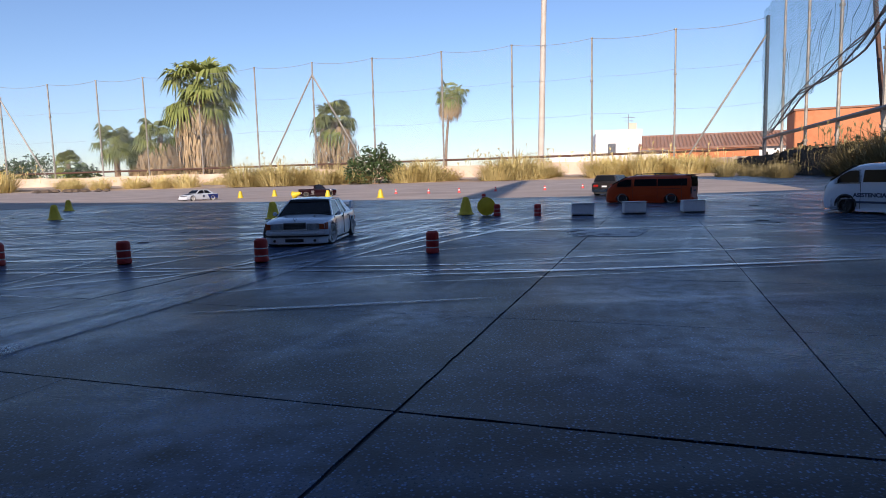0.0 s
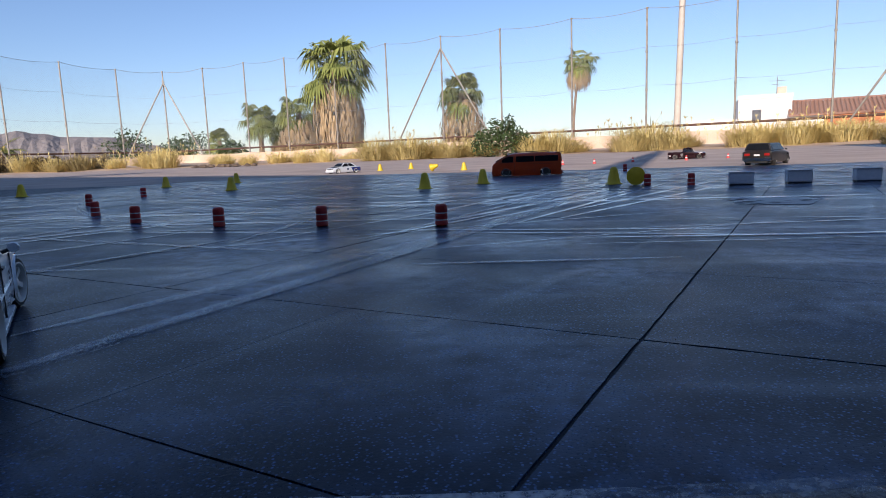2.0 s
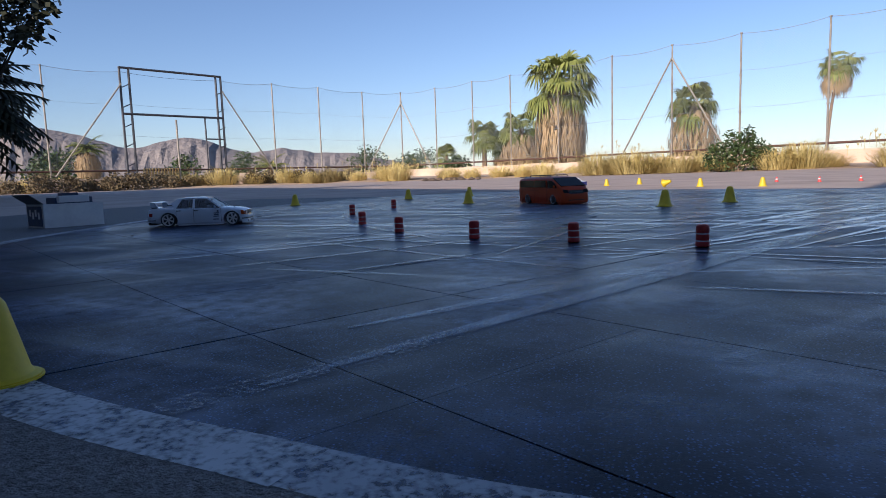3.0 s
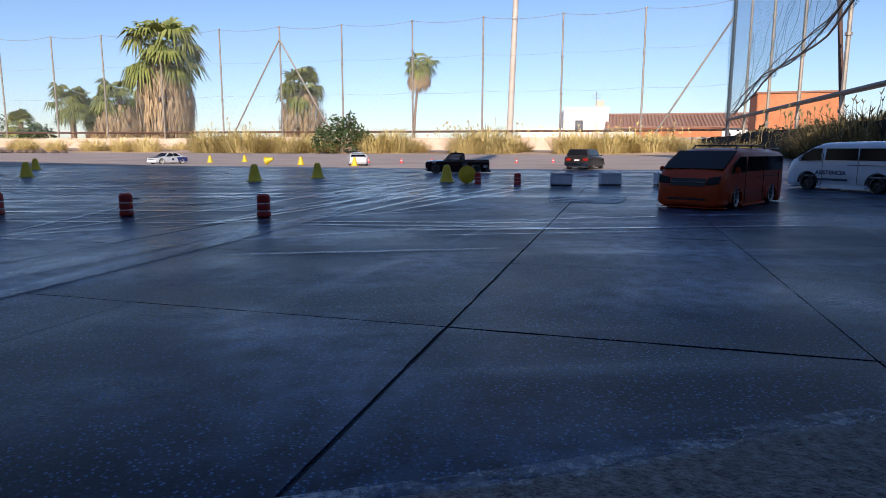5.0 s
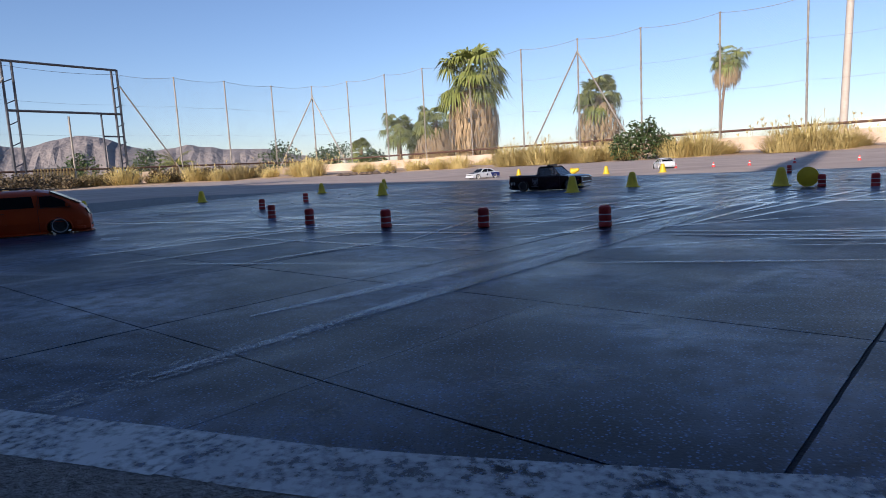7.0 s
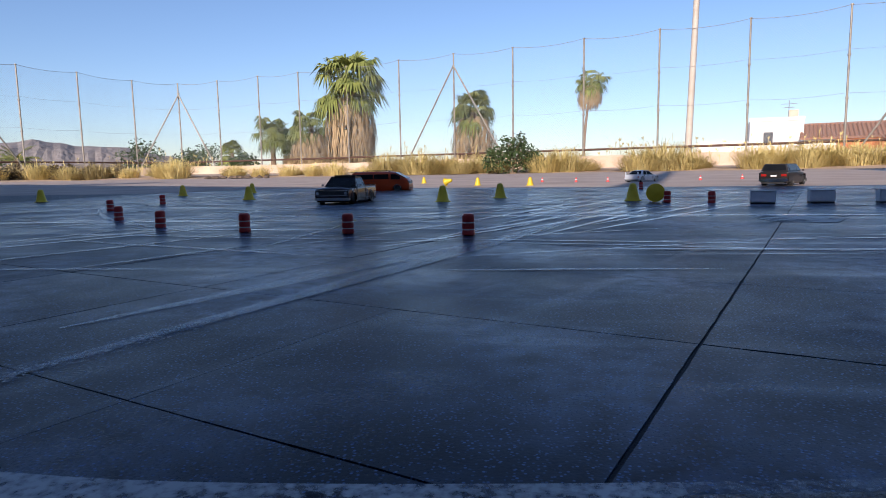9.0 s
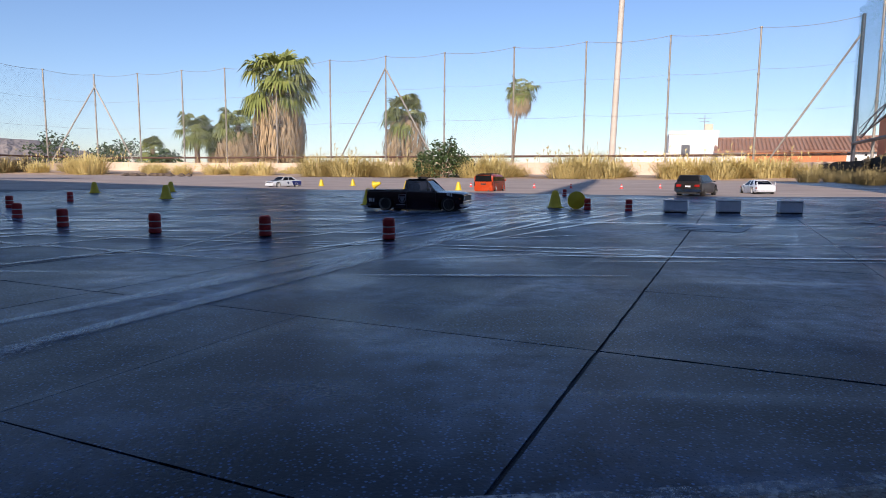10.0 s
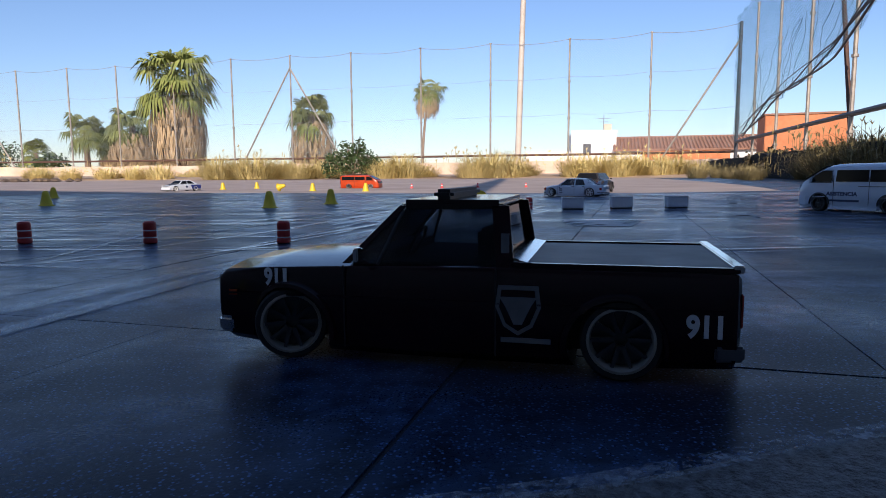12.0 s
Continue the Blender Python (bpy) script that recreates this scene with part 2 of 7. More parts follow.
DEADFROND = surface("dry_palm_frond", (0.32, 0.22, 0.11), (0.58, 0.44, 0.26), 2.0, 0.85, 0.2, random_tint=0.1)
GRASS = surface("dry_yellow_grass", (0.46, 0.36, 0.11), (0.78, 0.66, 0.30), 1.5, 0.8, 0.1, random_tint=0.2)
GREENGRASS = surface("olive_grass", (0.14, 0.115, 0.045), (0.36, 0.29, 0.13), 1.5, 0.8, 0.1, random_tint=0.2)
LEAF = surface("dark_green_leaves", (0.03, 0.055, 0.015), (0.07, 0.11, 0.03), 3, 0.5, 0.1)
# darker copy of the leaf green, with backlit shade put into the colour
DARKLEAF = surface("shade_darkened_leaves", (0.012, 0.018, 0.008), (0.03, 0.036, 0.015), 3, 0.6, 0.1)
ROCK = surface("hazy_mountain_rock", (0.16, 0.15, 0.155), (0.29, 0.255, 0.235), 0.02, 0.95, 0.6, fine=6, depth=8)


def net_material(name, colour, cell, wire):
    """A knotted net: opaque strands on a diamond grid, open between them."""
    mt = bpy.data.materials.new(name)
    mt.use_nodes = True
    nt = mt.node_tree
    n, l = nt.nodes, nt.links
    p = n["Principled BSDF"]
    p.inputs["Base Color"].default_value = (*colour, 1)
    p.inputs["Roughness"].default_value = 0.7
    uv = n.new("ShaderNodeUVMap")
    sep = n.new("ShaderNodeSeparateXYZ")
    l.new(uv.outputs[0], sep.inputs[0])
    ds = []
    for s in (1, -1):
        w = math_node(nt, "MULTIPLY_ADD", sep.outputs[1], s, sep.outputs[0])
        ds.append(math_node(nt, "PINGPONG", w, cell / 2))
    near = math_node(nt, "MINIMUM", *ds)
    l.new(math_node(nt, "LESS_THAN", near, wire), p.inputs["Alpha"])
    return mt


FARNET = net_material("fine_grey_net", (0.30, 0.36, 0.42), 0.12, 0.0022)
TORNNET = net_material("torn_green_blue_net", (0.09, 0.27, 0.29), 0.075, 0.0075)


# ---- ground ----
def uv_dir():
    a = radians(GRID)
    return Vector((math.cos(a), math.sin(a), 0)), Vector((-math.sin(a), math.cos(a), 0))


U, V = uv_dir()
ORIGIN = Vector((0.117, 0.583, 0))      # a crossing of two joints
CELL = 0.305
I0, I1, J0, J1 = -11, 7, -2, 14         # slabs built one by one


def paved(i, j):
    return ORIGIN + U * (i * CELL) + V * (j * CELL)


def build_ground():
    mb = Mesh()
    k = [paved(I0, J0), paved(I1, J0), paved(I1, J1), paved(I0, J1)]
    pit = [p - Vector((0, 0, 0.0016)) for p in k]
    mid = [Vector((p.x * 1.0, p.y, 0)) for p in (Vector((-60, -40, 0)), Vector((60, -40, 0)), Vector((60, 60, 0)), Vector((-60, 60, 0)))]
    far = [p * 60 for p in mid]
    mb.v = [tuple(p) for p in k + pit + mid + far]
    mb.f = [(4, 5, 6, 7)] + [(i, (i + 1) % 4, 4 + (i + 1) % 4, 4 + i) for i in range(4)]
    mb.f += [(8 + i, 8 + (i + 1) % 4, (i + 1) % 4, i) for i in range(4)]
    mb.f += [(12 + i, 12 + (i + 1) % 4, 8 + (i + 1) % 4, 8 + i) for i in range(4)]
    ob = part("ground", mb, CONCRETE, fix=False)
    ob.data.materials.append(JOINT)
    ob.data.polygons[0].material_index = 1
    return tagged(ob, "damp concrete yard with pale streaks, shade blue in its colour", "ground", kind="structure")


ground = build_ground()


def build_dirt():
    """Dry earth beyond the concrete, with an uneven near edge."""
    mb = Mesh()
    near = []
    pts = [(-60, 12), (-34, 14), (-27, 20), (-24, 25), (-17, 25.5), (-8, 24.5), (0, 23.5), (6, 21.5), (10, 19.5), (11.2, 19)]
    rnd = random.Random(4)
    for (x0, y0), (x1, y1) in zip(pts, pts[1:]):
        for s in range(6):
            f = s / 6
            near.append((x0 + (x1 - x0) * f, y0 + (y1 - y0) * f + rnd.uniform(-0.5, 0.5)))
    near.append(pts[-1])
    vs, fs = [], []
    for x, y in near:
        vs += [(x, y, 0.004), (x * 1.03, y + 1.5, 0.10), (x * 1.2, y + 12, 0.25), (x * 8, y + 500, 0.2)]
    for i in range(len(near) - 1):
        for k in range(3):
            fs.append((4 * i + k, 4 * i + 4 + k, 4 * i + 5 + k, 4 * i + 1 + k))
    mb.add(vs, fs)
    return tagged(part("dirt_verge", mb, DIRT), "dry sandy earth strip beyond the concrete", "earth", kind="structure")


build_dirt()


def curve_points(pts, n=10):
    """A smooth line through points (Catmull-Rom)."""
    out = []
    p = [Vector((*q, 0)) for q in pts]
    p = [2 * p[0] - p[1]] + p + [2 * p[-1] - p[-2]]
    for a, b, c, d in zip(p, p[1:], p[2:], p[3:]):
        for i in range(n):
            t = i / n
            out.append(0.5 * (2 * b + (c - a) * t + (2 * a - 5 * b + 4 * c - d) * t * t + (3 * b - a - 3 * c + d) * t ** 3))
    out.append(p[-2])
    return out


OUTLINE = curve_points([(-3.6, 4.6), (-3.48, 3.4), (-3.3, 2.6), (-2.98, 1.95), (-2.68, 1.46), (-2.3, 0.93), (-1.8, 0.52), (-1.2, 0.29), (-0.6, 0.225), (-0.28, 0.243),
                        (-0.11, 0.263), (0.157, 0.325), (0.32, 0.38), (0.56, 0.44), (1.0, 0.56), (1.6, 0.75)])


def ribbon(pts, w0, w1, z):
    """A flat band along a line, from w0 to w1 metres to its left."""
    mb = Mesh()
    vs = []
    for i, p in enumerate(pts):
        d = (pts[min(i + 1, len(pts) - 1)] - pts[max(i - 1, 0)]).normalized()
        s = Vector((-d.y, d.x, 0))
        vs += [p + s * w0 + Vector((0, 0, z)), p + s * w1 + Vector((0, 0, z))]
    mb.add(vs, [(2 * i, 2 * i + 2, 2 * i + 3, 2 * i + 1) for i in range(len(pts) - 1)])
    return mb


# rough asphalt outside the painted curve, a thin worn overlay
def build_dry_yard():
    """The dry older asphalt that surrounds the damp court."""
    near = [(p.x - 0.03, p.y) for p in OUTLINE if p.x < -2.3]
    near = [(-60, -12), (-14, -3.0), (-5, -0.4), (-2.9, 0.62)] + near[::-1] + [(-3.45, 5.3), (-2.6, 5.75), (-1.4, 5.5), (0, 5.1), (1.6, 4.80), (2.8, 5.2), (3.5, 7.2), (4.4, 10.5)]
    vs, fs = [], []
    wob = random.Random(6)
    for k, (x, y) in enumerate(near):
        d = 0.05 * wob.uniform(-1, 1) if y > 4.5 else 0
        vs += [(x, y + d, 0.0009), (-60 + 68 * k / (len(near) - 1), 27.0, 0.0009)]
    for k in range(len(near) - 1):
        fs.append((2 * k, 2 * k + 2, 2 * k + 3, 2 * k + 1))
    return tagged(part("dry_yard", Mesh().add(vs, fs), DRYASPHALT), "dry pinkish-grey asphalt round the damp court", "asphalt", kind="structure")


build_dry_yard()
cut = next(i for i, p in enumerate(OUTLINE) if p.x > 0.06 and p.y < 1)
flake = next(i for i, p in enumerate(OUTLINE) if p.x > -0.27 and p.y < 1)
tagged(part("asphalt_apron", ribbon(OUTLINE[:cut + 1], -0.02, -1.6, 0.0012), APRON), "rough dark asphalt outside the painted curve", "asphalt", kind="structure")
tagged(part("asphalt_apron_east", ribbon(OUTLINE[cut:], 0.017, -1.6, 0.0012), APRON), "rough dark asphalt outside the painted curve", "asphalt", kind="structure")
tagged(part("painted_curve_flaked", ribbon(OUTLINE[flake:cut + 1], -0.024, 0.028, 0.0015), FLAKED), "broken flaked white painted boundary line", "painted line", kind="structure")
tagged(part("painted_curve", ribbon(OUTLINE[:flake + 1], -0.026, 0.028, 0.0015), LINE), "worn white painted curved boundary line", "painted line", kind="structure")
tagged(part("painted_curve_worn", ribbon(OUTLINE[cut:], 0.012, 0.028, 0.0015), WORNEDGE), "narrow flaked white painted boundary line", "painted line", kind="structure")


def straight(name, a, b, w, material, label, z=0.0008):
    a, b = Vector((*a, 0)), Vector((*b, 0))
    pts = [a.lerp(b, i / 12) for i in range(13)]
    return tagged(part(name, ribbon(pts, -w / 2, w / 2, z), material), label, "painted line", kind="structure")


straight("painted_line_1", (-0.425, 0.262), (-0.345, 0.56), 0.038, WORNEDGE, "flaked wide white painted line on concrete", 0.0010)
def tapered(pts, w, z):
    """A flat streak that thins out towards both ends."""
    vs, n = [], len(pts)
    for i, p in enumerate(pts):
        d = (pts[min(i + 1, n - 1)] - pts[max(i - 1, 0)]).normalized()
        s = Vector((-d.y, d.x, 0)) * w / 2 * max(0.03, math.sin(math.pi * i / (n - 1))) ** 0.6
        vs += [p - s + Vector((0, 0, z)), p + s + Vector((0, 0, z))]
    return Mesh().add(vs, [(2 * i, 2 * i + 2, 2 * i + 3, 2 * i + 1) for i in range(n - 1)])


def soft_band(name, a, b, w, label, z=0.0007):
    """A faded band whose paint thins out towards its edges: nested thin coats."""
    a, b = Vector((*a, 0)), Vector((*b, 0))
    pts = [a.lerp(b, i / 24) for i in range(25)]
    coats = Mesh()
    for k in range(4):
        r = tapered(pts, w * (1.2 - 0.2 * k), z + 0.00006 * k)
        coats.add(r.v, r.f)
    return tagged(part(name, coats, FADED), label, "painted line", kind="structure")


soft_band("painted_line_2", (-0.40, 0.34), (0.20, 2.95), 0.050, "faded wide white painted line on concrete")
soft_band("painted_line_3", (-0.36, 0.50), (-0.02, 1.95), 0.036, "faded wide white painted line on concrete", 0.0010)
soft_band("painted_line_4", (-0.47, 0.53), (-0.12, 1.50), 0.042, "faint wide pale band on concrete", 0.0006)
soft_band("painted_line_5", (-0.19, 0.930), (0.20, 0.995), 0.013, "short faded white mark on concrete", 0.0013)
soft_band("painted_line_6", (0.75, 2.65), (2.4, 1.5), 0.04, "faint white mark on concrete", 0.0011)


streaks = Mesh()
marks = Mesh()
srn = random.Random(17)


def streak_at(a, b, w, z):
    for c in range(3):
        r = tapered([Vector((*a, 0)).lerp(Vector((*b, 0)), k / 16) for k in range(17)], w * (1.25 - 0.3 * c), z + 0.00005 * c)
        marks.add(r.v, r.f)


straight("painted_line_7", (-1.63, 1.24), (-1.55, 1.17), 0.05, FLAKED, "small pale rectangular mark on concrete", 0.0012)
streak_at((-1.32, 0.98), (-1.22, 1.68), 0.022, 0.0012)
streak_at((-1.06, 0.82), (-0.80, 1.48), 0.020, 0.0012)
streak_at((-0.95, 0.835), (-0.62, 0.88), 0.016, 0.0012)
streak_at((-1.35, 1.29), (-0.42, 1.05), 0.020, 0.0013)
streak_at((-1.25, 1.36), (-0.50, 1.40), 0.018, 0.0014)
streak_at((-1.05, 1.65), (-0.88, 2.30), 0.024, 0.0012)
streak_at((-0.80, 0.82), (-0.66, 1.20), 0.016, 0.0014)
streak_at((-0.33, 1.30), (-0.02, 2.62), 0.022, 0.0013)
streak_at((-0.22, 1.50), (0.20, 3.20), 0.026, 0.0014)
streak_at((-0.56, 1.66), (-0.28, 2.42), 0.024, 0.0013)
streak_at((-0.95, 2.03), (-0.38, 1.92), 0.022, 0.0012)
streak_at((-0.44, 1.90), (0.20, 4.50), 0.030, 0.0012)
streak_at((-1.38, 2.05), (-1.22, 2.90), 0.026, 0.0013)
streak_at((-1.18, 1.78), (-0.78, 2.56), 0.026, 0.0012)
streak_at((-0.62, 1.16), (-0.68, 1.86), 0.018, 0.0013)
streak_at((-0.95, 1.53), (-0.52, 1.47), 0.014, 0.0015)
bow = curve_points([(-2.22, 2.49), (-1.85, 2.09), (-1.49, 1.77), (-1.19, 1.58), (-0.94, 1.43)], 6)
for c in range(3):
    r = tapered(bow, 0.03 * (1.25 - 0.3 * c), 0.0016 + 0.00005 * c)
    marks.add(r.v, r.f)
for k in range(310):
    turn = radians(srn.choice((3, 3, 8, -6, 18, 30, 62, 66, 68, 68)) + srn.uniform(-4, 4))
    c = Vector((srn.uniform(-2.8, 2.8), 1.15 + 3.4 * srn.random() ** 0.8, 0))
    if c.x > 0.05 and abs(turn) > 0.45:
        turn = radians(srn.uniform(-8, 12))
    half = srn.uniform(0.3, 0.9) * (0.5 + c.y / 4)
    d = Vector((math.cos(turn), math.sin(turn), 0))
    bend = srn.uniform(-0.015, 0.015)
    pts = [c + d * half * s + Vector((-d.y, d.x, 0)) * bend * s * s for s in (x / 6 for x in range(-6, 7))]
    w = srn.uniform(0.005, 0.026) * (0.3 + c.y / 4)
    r = tapered(pts, w, 0.0004 + 0.000004 * k)
    streaks.add(r.v, r.f)
# pale tracks beside the wide line, and long flat ones across the court
for k in list(range(7)) + list(range(12, 26)):
    along = k < 7
    if along:
        a = Vector((-0.40 + 0.07 * k + srn.uniform(-0.04, 0.04), 1.5 + srn.uniform(-0.2, 0.5), 0))
        b = a + Vector((0.42 + 0.03 * k + srn.uniform(-0.05, 0.05), 1.0 + srn.uniform(0, 0.9), 0))
    else:
        y = 1.45 + 0.17 * (k - 12) + srn.uniform(-0.06, 0.06)
        a = Vector((srn.uniform(-2.6, -1.0), y, 0))
        b = a + Vector((srn.uniform(1.2, 2.8), srn.uniform(-0.08, 0.22), 0))
    r = tapered([a.lerp(b, s / 12) for s in range(13)], srn.uniform(0.018, 0.04), 0.0009 + 0.000004 * k)
    streaks.add(r.v, r.f)
tagged(part("tyre_streak", marks, FADED), "soft pale streaks on the damp concrete", "streak", kind="stuff")
# pale blue stands in for sky mirrored in the wet film
tagged(part("drying_streak", streaks, STREAK), "thin pale streaks on the damp concrete, sky sheen in their colour", "streak", kind="stuff")


# ---- low wall, fence and gate round the yard ----
NORTH = [(-26.6, 36.2), (-23.6, 36.0), (-20.3, 35.2), (-17.4, 34.7), (-14.0, 33.8), (-10.65, 32.9), (-7.48, 32.1), (-4.4, 31.5), (-1.0, 30.5), (2.2, 29.6), (5.6, 28.7), (8.8, 27.5), (11.8, 26.0)]
WEST = [(-26.6, 36.2), (-28.2, 34.0), (-28.7, 30.3), (-29.5, 27.2), (-30.6, 24.4), (-31.6, 19.0), (-32.4, 15.6), (-33.3, 11.0)]
EAST = [(11.8 - 0.744 * k, 26.0 - 3.01 * k) for k in range(10)]
EAST_WALL = [(x - 0.8, y + 0.2) for x, y in EAST]
POLE_H = 6.0


def low_wall(name, line, h, t, material, label):
    pts = [Vector((*p, 0)) for p in line]
    vs, fs = [], []
    rows = []
    for a, b in zip(pts, pts[1:]):
        for i in range(4):
            rows.append(a.lerp(b, i / 4))
    rows.append(pts[-1])
    rnd = random.Random(len(line))
    for i, p in enumerate(rows):
        d = (rows[min(i + 1, len(rows) - 1)] - rows[max(i - 1, 0)]).normalized()
        s = Vector((-d.y, d.x, 0))
        k = h + rnd.uniform(-0.04, 0.04)
        vs += [p - s * t / 2 - Vector((0, 0, 0.1)), p - s * t / 2 + Vector((0, 0, k)), p + s * t / 2 + Vector((0, 0, k)), p + s * t / 2 - Vector((0, 0, 0.1))]
    for i in range(len(rows) - 1):
        for k in range(3):
            fs.append((4 * i + k, 4 * i + 4 + k, 4 * i + 5 + k, 4 * i + 1 + k))
    fs += [(0, 1, 2, 3), tuple(4 * (len(rows) - 1) + k for k in (3, 2, 1, 0))]
    return tagged(part(name, Mesh().add(vs, fs), material), label, "wall", kind="structure")


low_wall("wall_north", NORTH, 0.72, 0.3, WALL, "low sunlit beige rendered wall under a fence")
low_wall("wall_west", WEST[:5], 0.62, 0.3, WALL, "low beige rendered wall under a fence")
low_wall("wall_west_far", WEST[5:], 0.62, 0.3, WALL, "low beige rendered wall under a fence")
low_wall("wall_east", EAST_WALL, 0.62, 0.45, DARKWALL, "retaining wall, deep shade put into its dark colour")


def fence_run(line, label, sag, material_rail=RUST, skip=(), name="net_fence", pole_r=0.045, rail=1.0, rail_r=0.05, cables=True):
    fence = thing(name, label, "fence")
    for k, (x, y) in enumerate(line):
        if k in skip:
            continue
        r = pole_r
        mb = Mesh().tube((x, y, 0), (x, y, POLE_H), r, r * 0.85, 8)
        mb.tube((x, y, POLE_H - 0.02), (x, y, POLE_H + 0.03), r * 1.25, r * 1.2, 8)
        for z in (1.0, 2.6, 4.2):
            mb.tube((x, y, z - 0.03), (x, y, z + 0.03), r * 1.5, n=8)
        part("post", mb, STEEL, fence, smooth=True)
    for k, ((x0, y0), (x1, y1)) in enumerate(zip(line, line[1:])):
        part("bottom_rail", Mesh().tube((x0, y0, rail), (x1, y1, rail), rail_r, n=8), material_rail, fence)
        for z in (POLE_H, 4.4, 2.8) if cables else ():
            pts = []
            for i in range(9):
                f = i / 8
                pts.append((x0 + (x1 - x0) * f, y0 + (y1 - y0) * f, z - 4 * sag * f * (1 - f) * (1 if z == POLE_H else 0.6)))
            part("cable", Mesh().path(pts, 0.010 if z == POLE_H else 0.005, 5), CABLE, fence)
    return fence


def net_panel(parent, rows, cols, place, material, name="net", label=""):
    """A sheet of net; place(u, v) gives its points; the texture runs in metres."""
    vs = [place(i / cols, j / rows) for j in range(rows + 1) for i in range(cols + 1)]
    fs = [(j * (cols + 1) + i, j * (cols + 1) + i + 1, (j + 1) * (cols + 1) + i + 1, (j + 1) * (cols + 1) + i) for j in range(rows) for i in range(cols)]
    ob = part(name, Mesh().add(vs, fs), material, parent, label, smooth=False, fix=False)
    me = ob.data
    layer = me.uv_layers.new(name="strands")
    wide = sum((Vector(place((i + 1) / cols, 0.5)) - Vector(place(i / cols, 0.5))).length for i in range(cols))
    tall = sum((Vector(place(0.5, (j + 1) / rows)) - Vector(place(0.5, j / rows))).length for j in range(rows))
    for lp in me.loops:
        j, i = divmod(lp.vertex_index, cols + 1)
        layer.data[lp.index].uv = (i / cols * wide, j / rows * tall)
    return ob


def far_nets(fence, line, sag, skip=()):
    for k, ((x0, y0), (x1, y1)) in enumerate(zip(line, line[1:])):
        if k in skip:
            continue

        def place(u, v, x0=x0, y0=y0, x1=x1, y1=y1):
            top = POLE_H - 4 * sag * u * (1 - u)
            return (x0 + (x1 - x0) * u, y0 + (y1 - y0) * u + 0.05, 1.05 + (top - 1.05) * v)
        net_panel(fence, 1, 8, place, FARNET)


def brace(fence, p, q, z=5.4, r=0.04):
    part("brace", Mesh().tube((*p, z), (*q, 0.75), r, n=8), STEEL, fence)


north = fence_run(NORTH, "tall netted fence on weathered steel posts above a low wall", 0.13)
far_nets(north, NORTH, 0.13)
for k, a in ((6, 5), (6, 7), (0, 1), (12, 11)):
    f = 0.85
    x0, y0 = NORTH[k]
    x1, y1 = NORTH[a]
    brace(north, (x0, y0 - 0.08), (x0 + (x1 - x0) * f, y0 + (y1 - y0) * f - 0.08))
west = fence_run(WEST, "tall netted fence on weathered steel posts beside a gate frame", 0.12, skip=(0, 4, 5))
far_nets(west, WEST, 0.12, skip=(4,))
for k, a in ((0, 1), (4, 3), (5, 6)):
    x0, y0 = WEST[k]
    x1, y1 = WEST[a]
    brace(west, (x0 + 0.08, y0), (x0 + (x1 - x0) * 0.95 + 0.08, y0 + (y1 - y0) * 0.95))


def build_gate():
    g = thing("gate_frame", "tall dark steel gate frame with an open lattice", "gate frame")
    a, b = Vector((*WEST[5], 0)), Vector((*WEST[4], 0))
    d = (b - a).normalized()
    for p in (a, a + d * 0.45, b, b - d * 0.3):
        part("gate_post", Mesh().tube(p, p + Vector((0, 0, 6.25)), 0.06, n=8), DARKSTEEL, g)
    for p in (a, b - d * 0.3):
        for z in (1.2, 2.2, 3.2, 4.2, 5.2):
            part("rung", Mesh().tube(p + Vector((0, 0, z)), p + d * 0.42 + Vector((0, 0, z + 0.2)), 0.025, n=6), DARKSTEEL, g)
    for z in (6.22, 3.9):
        part("crossbar", Mesh().tube(a + Vector((0, 0, z)), b + Vector((0, 0, z)), 0.06, n=8), DARKSTEEL, g)
    c = a.lerp(b, 0.50)
    part("door_post", Mesh().tube(c, c + Vector((0, 0, 3.7)), 0.05, n=8), STEEL, g, "pale bent pipe post")
    e = a.lerp(b, 0.80)
    part("door_post", Mesh().tube(e, e + Vector((0, 0, 3.9)), 0.045, n=8), DARKSTEEL, g)
    part("crossbar", Mesh().tube(e + Vector((0, 0, 2.7)), b + Vector((0, 0, 2.7)), 0.04, n=8), DARKSTEEL, g)
    panel = a.lerp(b, 0.15)
    leaf = part("gate_leaf", Mesh().tube(panel + Vector((0, 0, 1.1)), a.lerp(b, 0.48) + Vector((0, 0, 1.1)), 0.03, n=6), STEEL, g, "low slatted yellow gate leaf")
    for i in range(13):
        q = panel.lerp(a.lerp(b, 0.48), i / 12)
        part("slat", Mesh().box(q + Vector((0, 0, 0.62)), (0.1, 0.08, 0.95)), GRASS_PAINT, leaf)
    return g


footing = thing("concrete_footing", "pale pinkish concrete footing beside the gate frame", "footing", m=pose(-28.9, 24.6, 0, rz=50))
part("block", Mesh().box((0, 0, 0.36), (1.1, 0.4, 0.76)), WALL, footing, bevel=0.03)
GRASS_PAINT = surface("ochre_painted_steel", (0.45, 0.30, 0.10), (0.58, 0.42, 0.18), 6, 0.6, 0.2)
build_gate()

east = fence_run(EAST, "tall steel-post fence with a torn hanging net above a wall", 0.05, skip=(0,), pole_r=0.05, rail=1.38, rail_r=0.06, material_rail=DARKSTEEL, cables=False)


NETFOLD = surface("dark_teal_net_fold", (0.03, 0.09, 0.10), (0.07, 0.15, 0.16), 8, 0.7, 0.1)


